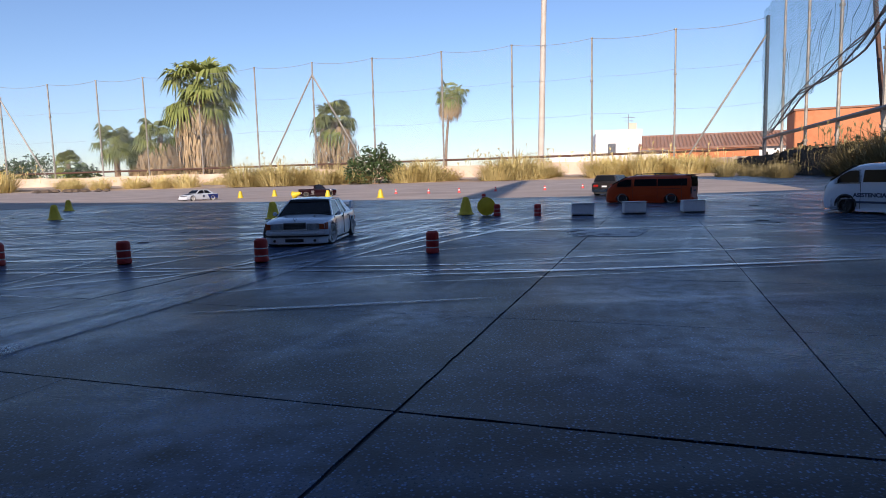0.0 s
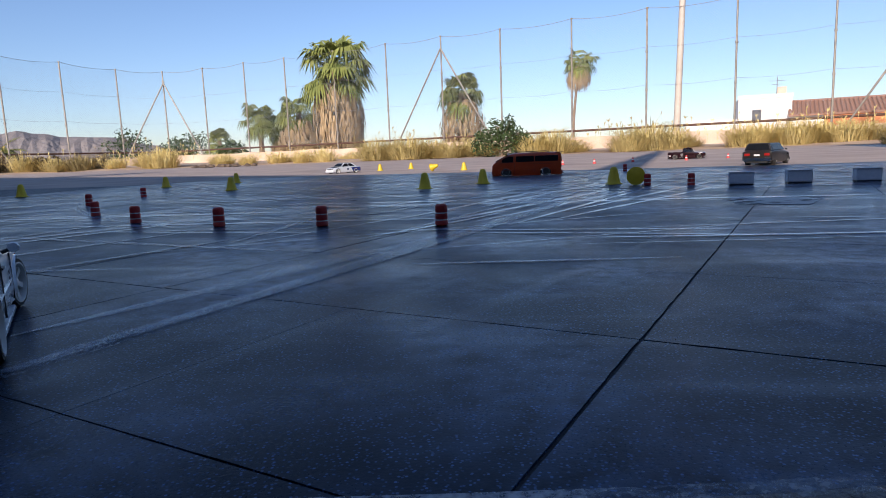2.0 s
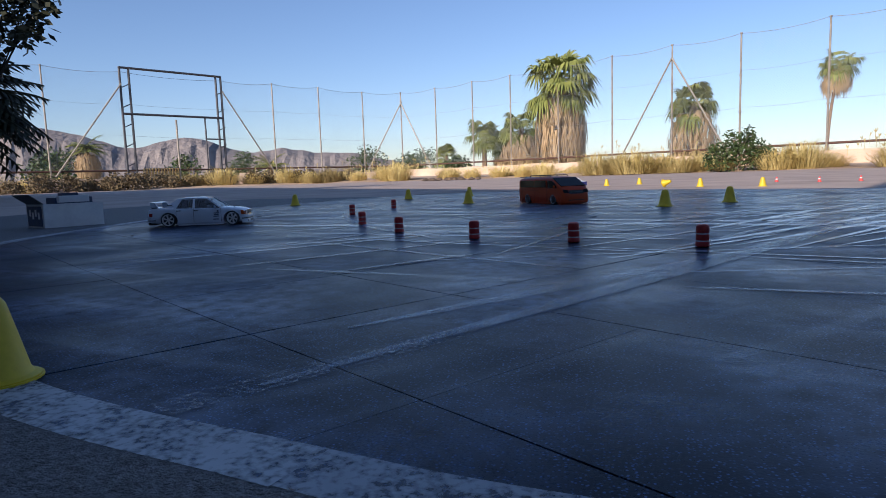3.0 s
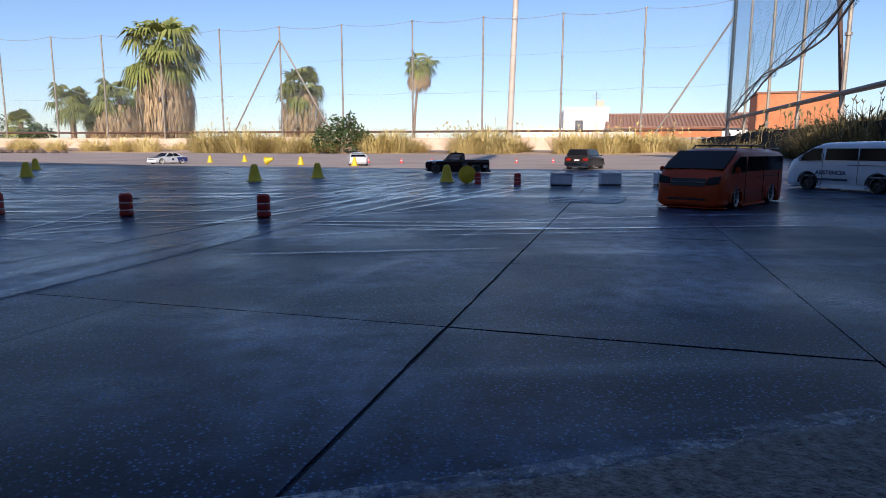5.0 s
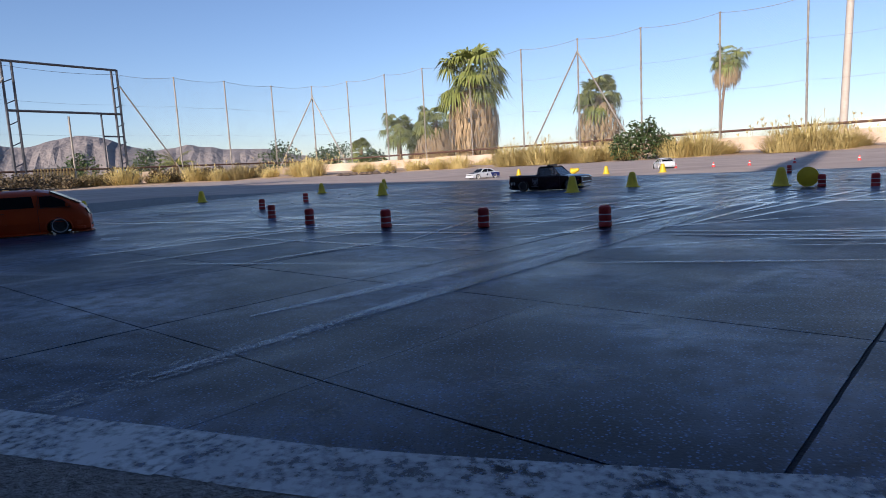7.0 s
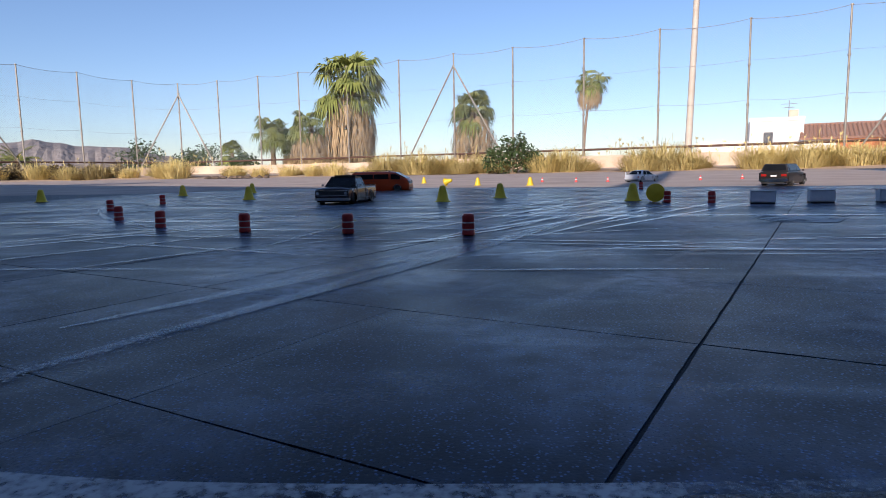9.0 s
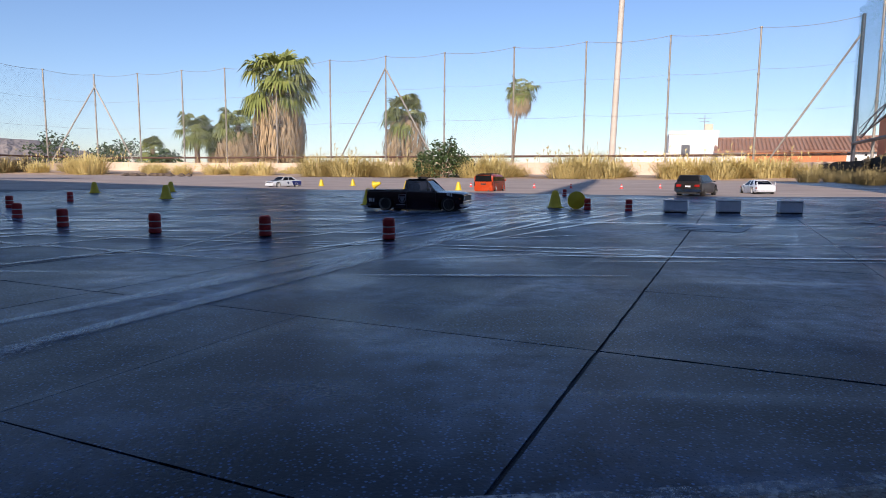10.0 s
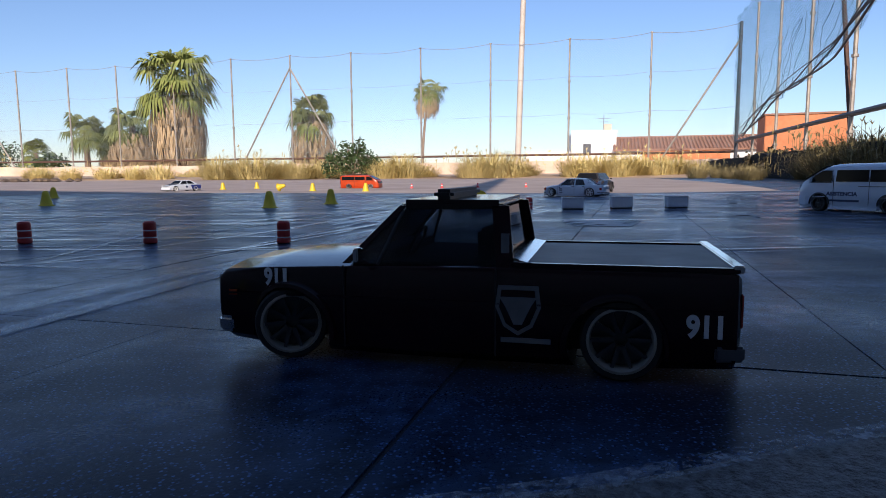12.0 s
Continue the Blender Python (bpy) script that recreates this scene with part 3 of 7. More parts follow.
def east_point(s):
    s = max(0.0, min(len(EAST) - 1.001, s))
    k = int(s)
    f = s - k
    return Vector((EAST[k][0] + (EAST[k + 1][0] - EAST[k][0]) * f, EAST[k][1] + (EAST[k + 1][1] - EAST[k][1]) * f, 0))


DROOP = [(-1, 1.4), (0.8, 1.5), (1.2, 1.8), (2.0, 2.26), (2.9, 2.45), (3.8, 2.8), (4.7, 3.6), (5.4, 5.9), (7.0, 5.95)]


def torn(u, v):
    """The net droops from the post tops and gathers to a rope low down."""
    s = u * 5.3
    p = east_point(s)
    low = next(z0 + (z1 - z0) * (s - s0) / (s1 - s0) for (s0, z0), (s1, z1) in zip(DROOP, DROOP[1:]) if s <= s1)
    z = low + (POLE_H + 0.2 - low) * v
    wave = 0.10 * math.sin(u * 34 + v * 3) * (1 - v) + 0.05 * math.sin(u * 90 + v * 9)
    return (p.x - 0.15 + wave * 0.9, p.y + wave * 0.35, z)


net_panel(east, 14, 90, torn, TORNNET, label="torn green-blue net in drooping folds")


def near_net(u, v):
    p = east_point(4.9 + 0.25 * math.sin(v * 9) * (1 - u) + u * 3.9)
    edge = 1.1 + 4.9 * v
    return (p.x - 0.08 + 0.06 * math.sin(u * 22 + v * 7), p.y - 0.35 * (1 - u) * math.sin(v * 7), edge)


net_panel(east, 10, 24, near_net, TORNNET, label="torn green-blue net with a ragged edge")
for q in range(4):
    rope = []
    for i in range(6, 46):
        p = east_point(i / 45 * 5.3)
        z = torn(i / 45, 0)[2] + 0.10 * math.sin(i * 0.35 + q * 1.9) + 0.07 * q
        rope.append((p.x - 0.2 - 0.03 * q, p.y, z))
    part("gathered_net", Mesh().path(rope, 0.028 - 0.005 * q, 6), DARKSTEEL, east, "dark gathered roll of net")
for k in range(18):
    u = 0.16 + k * 0.044
    part("net_fold", Mesh().path([torn(u + 0.012 * i * (1 - 0.5 * math.sin(k)), 0.06 * i) for i in range(9)], 0.0055, 4), NETFOLD, east)
for k in (4, 6):
    x0, y0 = EAST[k]
    x1, y1 = EAST[k - 1]
    part("brace", Mesh().tube((x0 + 0.02, y0, 0.9), (x0 + (x1 - x0) * 0.45, y0 + (y1 - y0) * 0.45, 5.6), 0.05, n=8), RUST, east)
part("corner_post", Mesh().tube((11.8, 25.9, 0), (11.8, 25.9, 6.05), 0.06, n=10), DARKSTEEL, east, "dark corner post")


def build_tower():
    t = thing("light_mast", "tall tapered pale steel floodlight mast", "light mast", m=pose(3.42, 29.4, 0))
    part("mast", Mesh().tube((0, 0, 0), (0.36, 0, 13), 0.15, 0.10, 12), MAST, t, smooth=True)
    part("base_plate", Mesh().lathe([(0.33, 0), (0.33, 0.05), (0.24, 0.07), (0.22, 0.4)], 12), MAST, t)
    part("crossarm", Mesh().box((0.36, 0, 12.9), (1.6, 0.12, 0.12)), MAST, t)


MAST = surface("pale_mast_paint", (0.46, 0.40, 0.33), (0.58, 0.52, 0.45), 2, 0.6, 0.1)
build_tower()


# ---- buildings beyond ----
def building_white():
    b = thing("white_house", "white flat-roofed house beyond the fence", "house", m=pose(14.0, 61, 0, rz=-8))
    part("wall", Mesh().box((0, 0, 1.9), (4.0, 5, 3.8)), WHITEWASH, b, bevel=0.03)
    part("wall", Mesh().box((-3.4, 0.3, 1.1), (5.5, 4, 2.2)), WHITEWASH, b, bevel=0.03)
    part("parapet", Mesh().box((0, -2.45, 3.9), (4.1, 0.2, 0.3)), WHITEWASH, b)
    part("chimney", Mesh().box((1.5, 0.5, 4.3), (0.7, 0.7, 1.0)), WALL, b, "small brick chimney")
    part("aerial", Mesh().tube((1.1, 0, 3.8), (1.1, 0, 5.6), 0.03).tube((0.5, 0, 5.3), (1.7, 0, 5.3), 0.02).tube((0.7, 0, 5.0), (1.5, 0, 5.0), 0.02), CABLE, b)
    part("window", Mesh().box((-0.6, -2.52, 2.4), (0.7, 0.06, 0.9)), DARKSTEEL, b)
    return b


def building_tiled():
    b = thing("tiled_house", "long low house with a terracotta tile roof", "house", m=pose(25.4, 58, 0, rz=-14))
    part("wall", Mesh().box((0, 0, 1.1), (19, 6, 2.2)), WHITEWASH, b)
    part("roof", Mesh().slab([(-9.8, -3.4, 2.1), (9.8, -3.4, 2.1), (9.8, 0, 3.3), (-9.8, 0, 3.3)], 0.12, (0, 0, 1)), TERRACOTTA, b)
    for i in range(64):
        x = -9.7 + i * 0.307
        part("barrel_tile", Mesh().tube((x, -3.42, 2.24), (x, 0, 3.44), 0.1, n=6), TERRACOTTA, b)
    part("ridge", Mesh().tube((-9.8, 0, 3.42), (9.8, 0, 3.42), 0.14, n=8), TERRACOTTA, b)
    part("aerial", Mesh().tube((5, 0, 3.3), (5, 0, 4.9), 0.03).tube((4.5, 0, 4.6), (5.5, 0, 4.6), 0.02), CABLE, b)
    return b


def building_orange():
    b = thing("orange_building", "orange rendered wall block beside the fence", "building", m=pose(17.5, 30.6, 0, rz=-20))
    part("wall", Mesh().box((-0.45, 0, 1.38), (3.5, 3, 2.76)), ORANGEWALL, b, bevel=0.03)
    part("coping", Mesh().box((-0.45, 0, 2.80), (3.6, 3.1, 0.08)), TERRACOTTA, b)
    return b


building_white()
building_tiled()
building_orange()
hut = thing("garden_wall", "terracotta-coloured garden wall beyond the fence", "wall", m=pose(13.0, 34.5, 0, rz=-18))
part("wall", Mesh().box((0, 0, 0.68), (4.4, 0.3, 1.36)), ORANGEWALL, hut)
part("coping", Mesh().box((0, 0, 1.40), (4.5, 0.45, 0.08)), TERRACOTTA, hut)
east_house = thing("pale_house", "pale rendered low house above the retaining wall", "house", m=pose(16.2, 20.2, 0, rz=14))
part("wall", Mesh().box((0.5, 0.3, 0.9), (1.3, 1.5, 1.8)), WALL, east_house, bevel=0.03)
part("roof", Mesh().box((0.5, 0.3, 1.85), (1.5, 1.7, 0.10)), WALL, east_house)


def back_building(name, label, cx, cy, wide, deep, tall, turn=math.degrees(math.atan2(-5.9, 10.1))):
    """An unseen plain block, added at the back to shade the yard; (cx, cy) is the middle of its front."""
    b = thing(name, label, "building", m=pose(cx, cy, 0, rz=turn))
    part("wall", Mesh().box((0, -deep / 2, tall / 2), (wide, deep, tall)), BUILDING, b)
    part("roof", Mesh().box((0, -deep / 2, tall + 0.06), (wide + 0.1, deep + 0.1, 0.12)), BUILDING, b)
    n = int(wide / 3)
    for i in range(n):
        part("window", Mesh().box(((i - (n - 1) / 2) * 3, 0.02, 1.7), (1.4, 0.08, 1.2)), DARKSTEEL, b)
    return b


def build_shade_building():
    """An unseen long building, added at the back to cast shade over the court."""
    c = thing("long_building", "unseen long building added to shade the court", "building", m=pose(-0.06, -1.35, 0, rz=math.degrees(math.atan(-0.2))))
    part("wall", Mesh().box((2.6, -2.6, 1.35), (16.0, 5.2, 2.70)), BUILDING, c)
    part("roof", Mesh().box((2.6, -2.6, 2.76), (16.0, 5.2, 0.12)), BUILDING, c)
    for i in range(5):
        part("window", Mesh().box((-3.4 + i * 3.0, 0.02, 1.7), (1.4, 0.08, 1.2)), DARKSTEEL, c)
    return c


build_shade_building()
# both halls are added out of view; the second only darkens the east wall
back_building("hall_building", "unseen two-storey hall added to shade the yard", -14.5, -2.5, 26, 6, 6.65)
back_building("hall_building", "unseen tall hall added to shade the retaining wall", 8.4, -4.2, 10.4, 6, 7.6, 14)
mast2 = thing("light_mast", "tall tapered pale steel floodlight mast", "light mast", m=pose(-1.05, -6.6, 0))
part("mast", Mesh().tube((0, 0, 0), (0, 0, 13), 0.2, 0.13, 12), MAST, mast2, smooth=True)
part("crossarm", Mesh().box((0, 0, 12.9), (1.6, 0.12, 0.12)), MAST, mast2)


# ---- mountains and distance ----
def ridge(name, yaw0, yaw1, dist, heights, label, thick=120):
    rnd = random.Random(11)
    n = 90
    vs, fs = [], []
    for i in range(n + 1):
        f = i / n
        a = radians(yaw0 + (yaw1 - yaw0) * f)
        k = f * (len(heights) - 1)
        j = min(int(k), len(heights) - 2)
        h = heights[j] + (heights[j + 1] - heights[j]) * (k - j)
        h *= 0.99 + 0.05 * noise.noise((f * 30, 0, 0)) + 0.03 * noise.noise((f * 90, 3, 0))
        for q, (r, z) in enumerate(((0, 0), (0.25, 0.45), (0.5, 0.8), (0.8, 1.0), (1.3, 0.4))):
            d = dist + thick * r + (rnd.uniform(-5, 5) if 0 < q < 4 else 0)
            zz = h * z * (1 + 0.05 * noise.noise((f * 30, q * 3, 2)))
            vs.append((-d * math.sin(a), d * math.cos(a), zz - 1))
    for i in range(n):
        for q in range(4):
            fs.append((5 * i + q, 5 * i + 5 + q, 5 * i + 6 + q, 5 * i + 1 + q))
    return tagged(part(name, Mesh().add(vs, fs), ROCK), label, "mountain", kind="structure")


ridge("backdrop_mountain", 76, 35, 900, [60, 70, 78, 82, 80, 84, 83, 79, 72, 58, 55, 64, 70, 65, 52, 46, 51, 49, 45, 43, 42, 33, 27, 20], "jagged hazy brown mountains in the distance")


# ---- model cars (one-tenth scale) ----
def paint(name, a, b, rough=0.25, coat=0.7, metal=0.0):
    return surface(name, a, b, 14, rough, 0.03, metal, fine=20, spread=0.06, depth=0.0004, coat=coat)


WHITE = paint("white_body_paint", (0.60, 0.65, 0.71), (0.67, 0.71, 0.76))
ORANGE = paint("orange_body_paint", (0.40, 0.042, 0.006), (0.48, 0.062, 0.010), 0.32, 0.12)
CHERRY = paint("black_cherry_paint", (0.010, 0.002, 0.004), (0.018, 0.003, 0.006), 0.16, 0.10)
CHERRY.node_tree.nodes["Principled BSDF"].inputs["Specular IOR Level"].default_value = 0.35
GREY = paint("grey_body_paint", (0.014, 0.012, 0.012), (0.024, 0.020, 0.019), 0.35, 0.15)
ORANGE.node_tree.nodes["Principled BSDF"].inputs["Specular IOR Level"].default_value = 0.3
BLUE = paint("blue_body_paint", (0.02, 0.035, 0.16), (0.03, 0.05, 0.22))
BLACK = surface("black_plastic", (0.010, 0.010, 0.011), (0.025, 0.025, 0.026), 30, 0.5, 0.15, depth=0.0005)
RUBBER = surface("tyre_rubber", (0.012, 0.012, 0.012), (0.03, 0.03, 0.03), 60, 0.75, 0.4, depth=0.0006)
CHROME = surface("chrome_trim", (0.62, 0.63, 0.65), (0.75, 0.75, 0.76), 20, 0.14, 0.05, 1.0, spread=0.06, depth=0.0003)
RIMWHITE = surface("white_rim", (0.60, 0.60, 0.58), (0.70, 0.70, 0.68), 30, 0.4, 0.1, depth=0.0004)
POLISHED = surface("polished_rim", (0.60, 0.60, 0.61), (0.74, 0.74, 0.75), 30, 0.25, 0.1, 0.5, depth=0.0004)
RIMDARK = surface("dark_rim", (0.05, 0.05, 0.055), (0.10, 0.10, 0.10), 30, 0.35, 0.1, 0.6, depth=0.0004)
RIMBEIGE = surface("dull_beige_rim", (0.24, 0.22, 0.19), (0.34, 0.32, 0.28), 30, 0.4, 0.1, depth=0.0004)
AMBER = surface("amber_lens", (0.34, 0.05, 0.010), (0.45, 0.09, 0.02), 60, 0.15, 0.1, coat=0.5, depth=0.0004)
REDLENS = surface("red_lens", (0.25, 0.012, 0.010), (0.35, 0.02, 0.015), 60, 0.15, 0.1, coat=0.5, depth=0.0004)
LAMP = surface("clear_headlamp", (0.30, 0.32, 0.35), (0.62, 0.65, 0.68), 90, 0.12, 0.1, 0.5, coat=0.5, depth=0.0004)
DARKGLASS = surface("dark_tinted_window", (0.006, 0.007, 0.009), (0.012, 0.013, 0.015), 10, 0.10, 0.0, spread=0.03)
DARKGLASS.node_tree.nodes["Principled BSDF"].inputs["Specular IOR Level"].default_value = 0.13
DECAL = surface("navy_decal", (0.02, 0.03, 0.08), (0.03, 0.05, 0.11), 30, 0.4, 0.0)
WHITEDECAL = surface("white_decal", (0.70, 0.70, 0.70), (0.78, 0.78, 0.78), 30, 0.45, 0.0)
FELT = surface("grey_cabin_trim", (0.05, 0.05, 0.055), (0.11, 0.11, 0.115), 40, 0.85, 0.2)
SKINTONE = surface("beige_plastic_doll", (0.20, 0.15, 0.12), (0.27, 0.21, 0.17), 30, 0.6, 0.05)


def window_glass():
    mt = bpy.data.materials.new("clear_tinted_window")
    mt.use_nodes = True
    nt = mt.node_tree
    n, l = nt.nodes, nt.links
    out = n["Material Output"]
    n.remove(n["Principled BSDF"])
    tr, gl, mx, fr = (n.new("ShaderNodeBsdfTransparent"), n.new("ShaderNodeBsdfGlossy"), n.new("ShaderNodeMixShader"), n.new("ShaderNodeFresnel"))
    tr.inputs[0].default_value = (0.50, 0.53, 0.57, 1)
    gl.inputs["Roughness"].default_value = 0.04
    fr.inputs[0].default_value = 1.5
    l.new(fr.outputs[0], mx.inputs[0])
    l.new(tr.outputs[0], mx.inputs[1])
    l.new(gl.outputs[0], mx.inputs[2])
    l.new(mx.outputs[0], out.inputs[0])
    return mt


GLASS = window_glass()


def loft(stations, n_side=1.0, square=0.93):
    """A closed hull from stations of (x, bottom, half width, shoulder, top)."""
    mb = Mesh()
    rings = []
    for x, zb, hw, zs, zt in stations:
        half = [(hw * 0.86, zb), (hw * 0.97, zb + (zs - zb) * 0.10), (hw, zb + (zs - zb) * 0.35), (hw * 0.995, zb + (zs - zb) * 0.62),
                (hw * 0.985, zs - (zs - zb) * 0.10), (hw * (square * 0.4 + 0.591), zs - (zs - zb) * 0.03), (hw * square, zs), (hw * 0.6, zs + (zt - zs) * 0.75), (0, zt)]
        ring = [(x, 0, zb)] + [(x, y, z) for y, z in half] + [(x, -y, z) for y, z in reversed(half[:-1])]
        rings.append(ring)
    k = len(rings[0])
    vs = [p for r in rings for p in r]
    fs = [(i * k + j, i * k + (j + 1) % k, (i + 1) * k + (j + 1) % k, (i + 1) * k + j) for i in range(len(rings) - 1) for j in range(k)]
    fs += [tuple(range(k)), tuple(reversed(range((len(rings) - 1) * k, len(rings) * k)))]
    return mb.add(vs, fs)


def carved(name, mb, material, parent, cuts, label=""):
    """A hull with round wheel wells cut through it."""
    hull = new(name, made(name, mb, material))
    cutters = []
    for x, z, r in cuts:
        c = Mesh().lathe([(r, -0.2), (r, 0.2)], 28, Matrix.Translation((x, 0, z)) @ Matrix.Rotation(radians(90), 4, "X"))
        co = new("cutter", made("cutter", c, material))
        md = hull.modifiers.new("well", "BOOLEAN")
        md.object, md.operation, md.solver = co, "DIFFERENCE", "EXACT"
        cutters.append(co)
    bpy.context.view_layer.update()
    me = bpy.data.meshes.new_from_object(hull.evaluated_get(bpy.context.evaluated_depsgraph_get()))
    bpy.data.objects.remove(hull)
    for co in cutters:
        bpy.data.objects.remove(co)
    me.polygons.foreach_set("use_smooth", [True] * len(me.polygons))
    me.set_sharp_from_angle(angle=radians(30))
    me.materials.clear()
    me.materials.append(material)
    return part(name, me, material, parent, label)


def side_y(hwb, zb, hwt, zt):
    return lambda z: hwb + (hwt - hwb) * (z - zb) / (zt - zb)


def side_pane(poly, yf, side, material, parent, name="window", proud=0.0008, thick=0.0012, label=""):
    pts = [(x, side * (yf(z) + proud), z) for x, z in poly]
    return part(name, Mesh().slab(pts, thick, (0, -side, 0)), material, parent, label)


def arch(parent, x, z, r, y, material, width=0.006, lip=0.004, a0=8, a1=172):
    mb = Mesh()
    for side in (1, -1):
        m2 = Mesh()
        n = 26
        for i in range(n + 1):
            a = radians(a0 + (a1 - a0) * i / n)
            for rr, yy in ((r, y - 0.004), (r, y + lip), (r + width * 0.6, y + lip * 0.85), (r + width, y - 0.002)):
                m2.v.append((x + rr * math.cos(a), side * yy, z + rr * math.sin(a)))
        for i in range(n):
            for k in range(3):
                m2.f.append((4 * i + k, 4 * i + 4 + k, 4 * i + 5 + k, 4 * i + 1 + k))
        part("wheel_arch", m2, material, parent, smooth=True)


def wheel_meshes(r, w, style, rim_mat):
    """Tyre and rim meshes, the outer face towards +y."""
    turn = Matrix.Rotation(radians(-90), 4, "X")
    ri = r * 0.82
    tyre = Mesh().lathe([(ri, -w / 2), (r * 0.94, -w / 2), (r, -w / 2 + 0.003), (r, w / 2 - 0.003), (r * 0.95, w / 2), (ri, w / 2)], 30, turn, closed=True)
    rim = Mesh().lathe([(ri, -w / 2 + 0.001), (ri * 1.01, w / 2 + 0.0006), (ri * 0.93, w / 2 + 0.0008), (ri * 0.88, w / 2 - 0.004), (ri * 0.88, -w / 2 + 0.001)], 30, turn, closed=True)
    (rim if style != "lip" else Mesh()).lathe([(ri * 0.24, -0.002), (ri * 0.24, w / 2 - 0.003), (ri * 0.12, w / 2 - 0.001), (0.0005, w / 2 - 0.001)], 14, turn)
    n = 6 if style == "spoke" else 10
    spokes = Mesh()
    for i in range(n):
        a = 2 * math.pi * i / n
        d, s = Vector((math.cos(a), 0, math.sin(a))), Vector((-math.sin(a), 0, math.cos(a)))
        k0, k1 = (0.085, 0.08) if style == "spoke" else (0.07, 0.05)
        y0, y1 = w / 2 - 0.004, w / 2 - 0.0075
        q = [d * ri * 0.2 + s * ri * k0 + Vector((0, y0, 0)), d * ri * 0.2 - s * ri * k0 + Vector((0, y0, 0)),
             d * ri * 0.92 - s * ri * k1 * (1.9 if style == "spoke" else 1) + Vector((0, y0 + 0.001, 0)), d * ri * 0.92 + s * ri * k1 * (1.9 if style == "spoke" else 1) + Vector((0, y0 + 0.001, 0))]
        (spokes if style == "lip" else rim).slab(q, 0.004, (0, -1, 0))
    disc = Mesh().lathe([(0.0005, -0.004), (ri * 0.9, -0.004), (ri * 0.9, -0.001), (0.0005, -0.001)], 20, turn)
    return (made("wheel", tyre, RUBBER, True), made("rim", rim, rim_mat, True), made("brake_disc", disc, RIMDARK), made("spokes", spokes, RIMDARK) if spokes.v else None)


def add_wheels(car, r, w, track, wb, style, rim_mat, steer=0.0):
    tyre, rim, disc, spokes = wheel_meshes(r, w, style, rim_mat)
    out = []
    for x in (wb / 2, -wb / 2):
        for side in (1, -1):
            o = part("wheel", tyre, RUBBER, car)
            turn = (steer if x > 0 else 0) + (0 if side > 0 else 180)
            o.matrix_basis = pose(x, side * track, r, 0, 0, turn)
            part("rim", rim, rim_mat, o)
            part("brake_disc", disc, RIMDARK, o)
            if spokes:
                part("spokes", spokes, RIMDARK, o)
            out.append((o, x, side * track, r, turn, side))
    return out


def lettering(text, size, material, parent, m, name="lettering", depth=0.0003):
    cu = bpy.data.curves.new(name, "FONT")
    cu.body, cu.size, cu.align_x, cu.extrude = text, size, "CENTER", depth
    cu.offset = size * 0.04
    ob = new("lettering_source", cu)
    bpy.context.view_layer.update()
    me = bpy.data.meshes.new_from_object(ob.evaluated_get(bpy.context.evaluated_depsgraph_get()))
    bpy.data.objects.remove(ob)
    me.materials.clear()
    me.materials.append(material)
    return part(name, me, material, parent, m=m)


def flat_on_side(side, x, y, z):
    """Lettering upright on a car's side, read from outside."""
    return pose(x, side * y, z, 90, 0, 180 if side > 0 else 0)


def block(parent, name, c, s, material, bevel=0.0015, label="", m=None):
    return part(name, Mesh().box(c, s, m), material, parent, label, bevel=bevel)


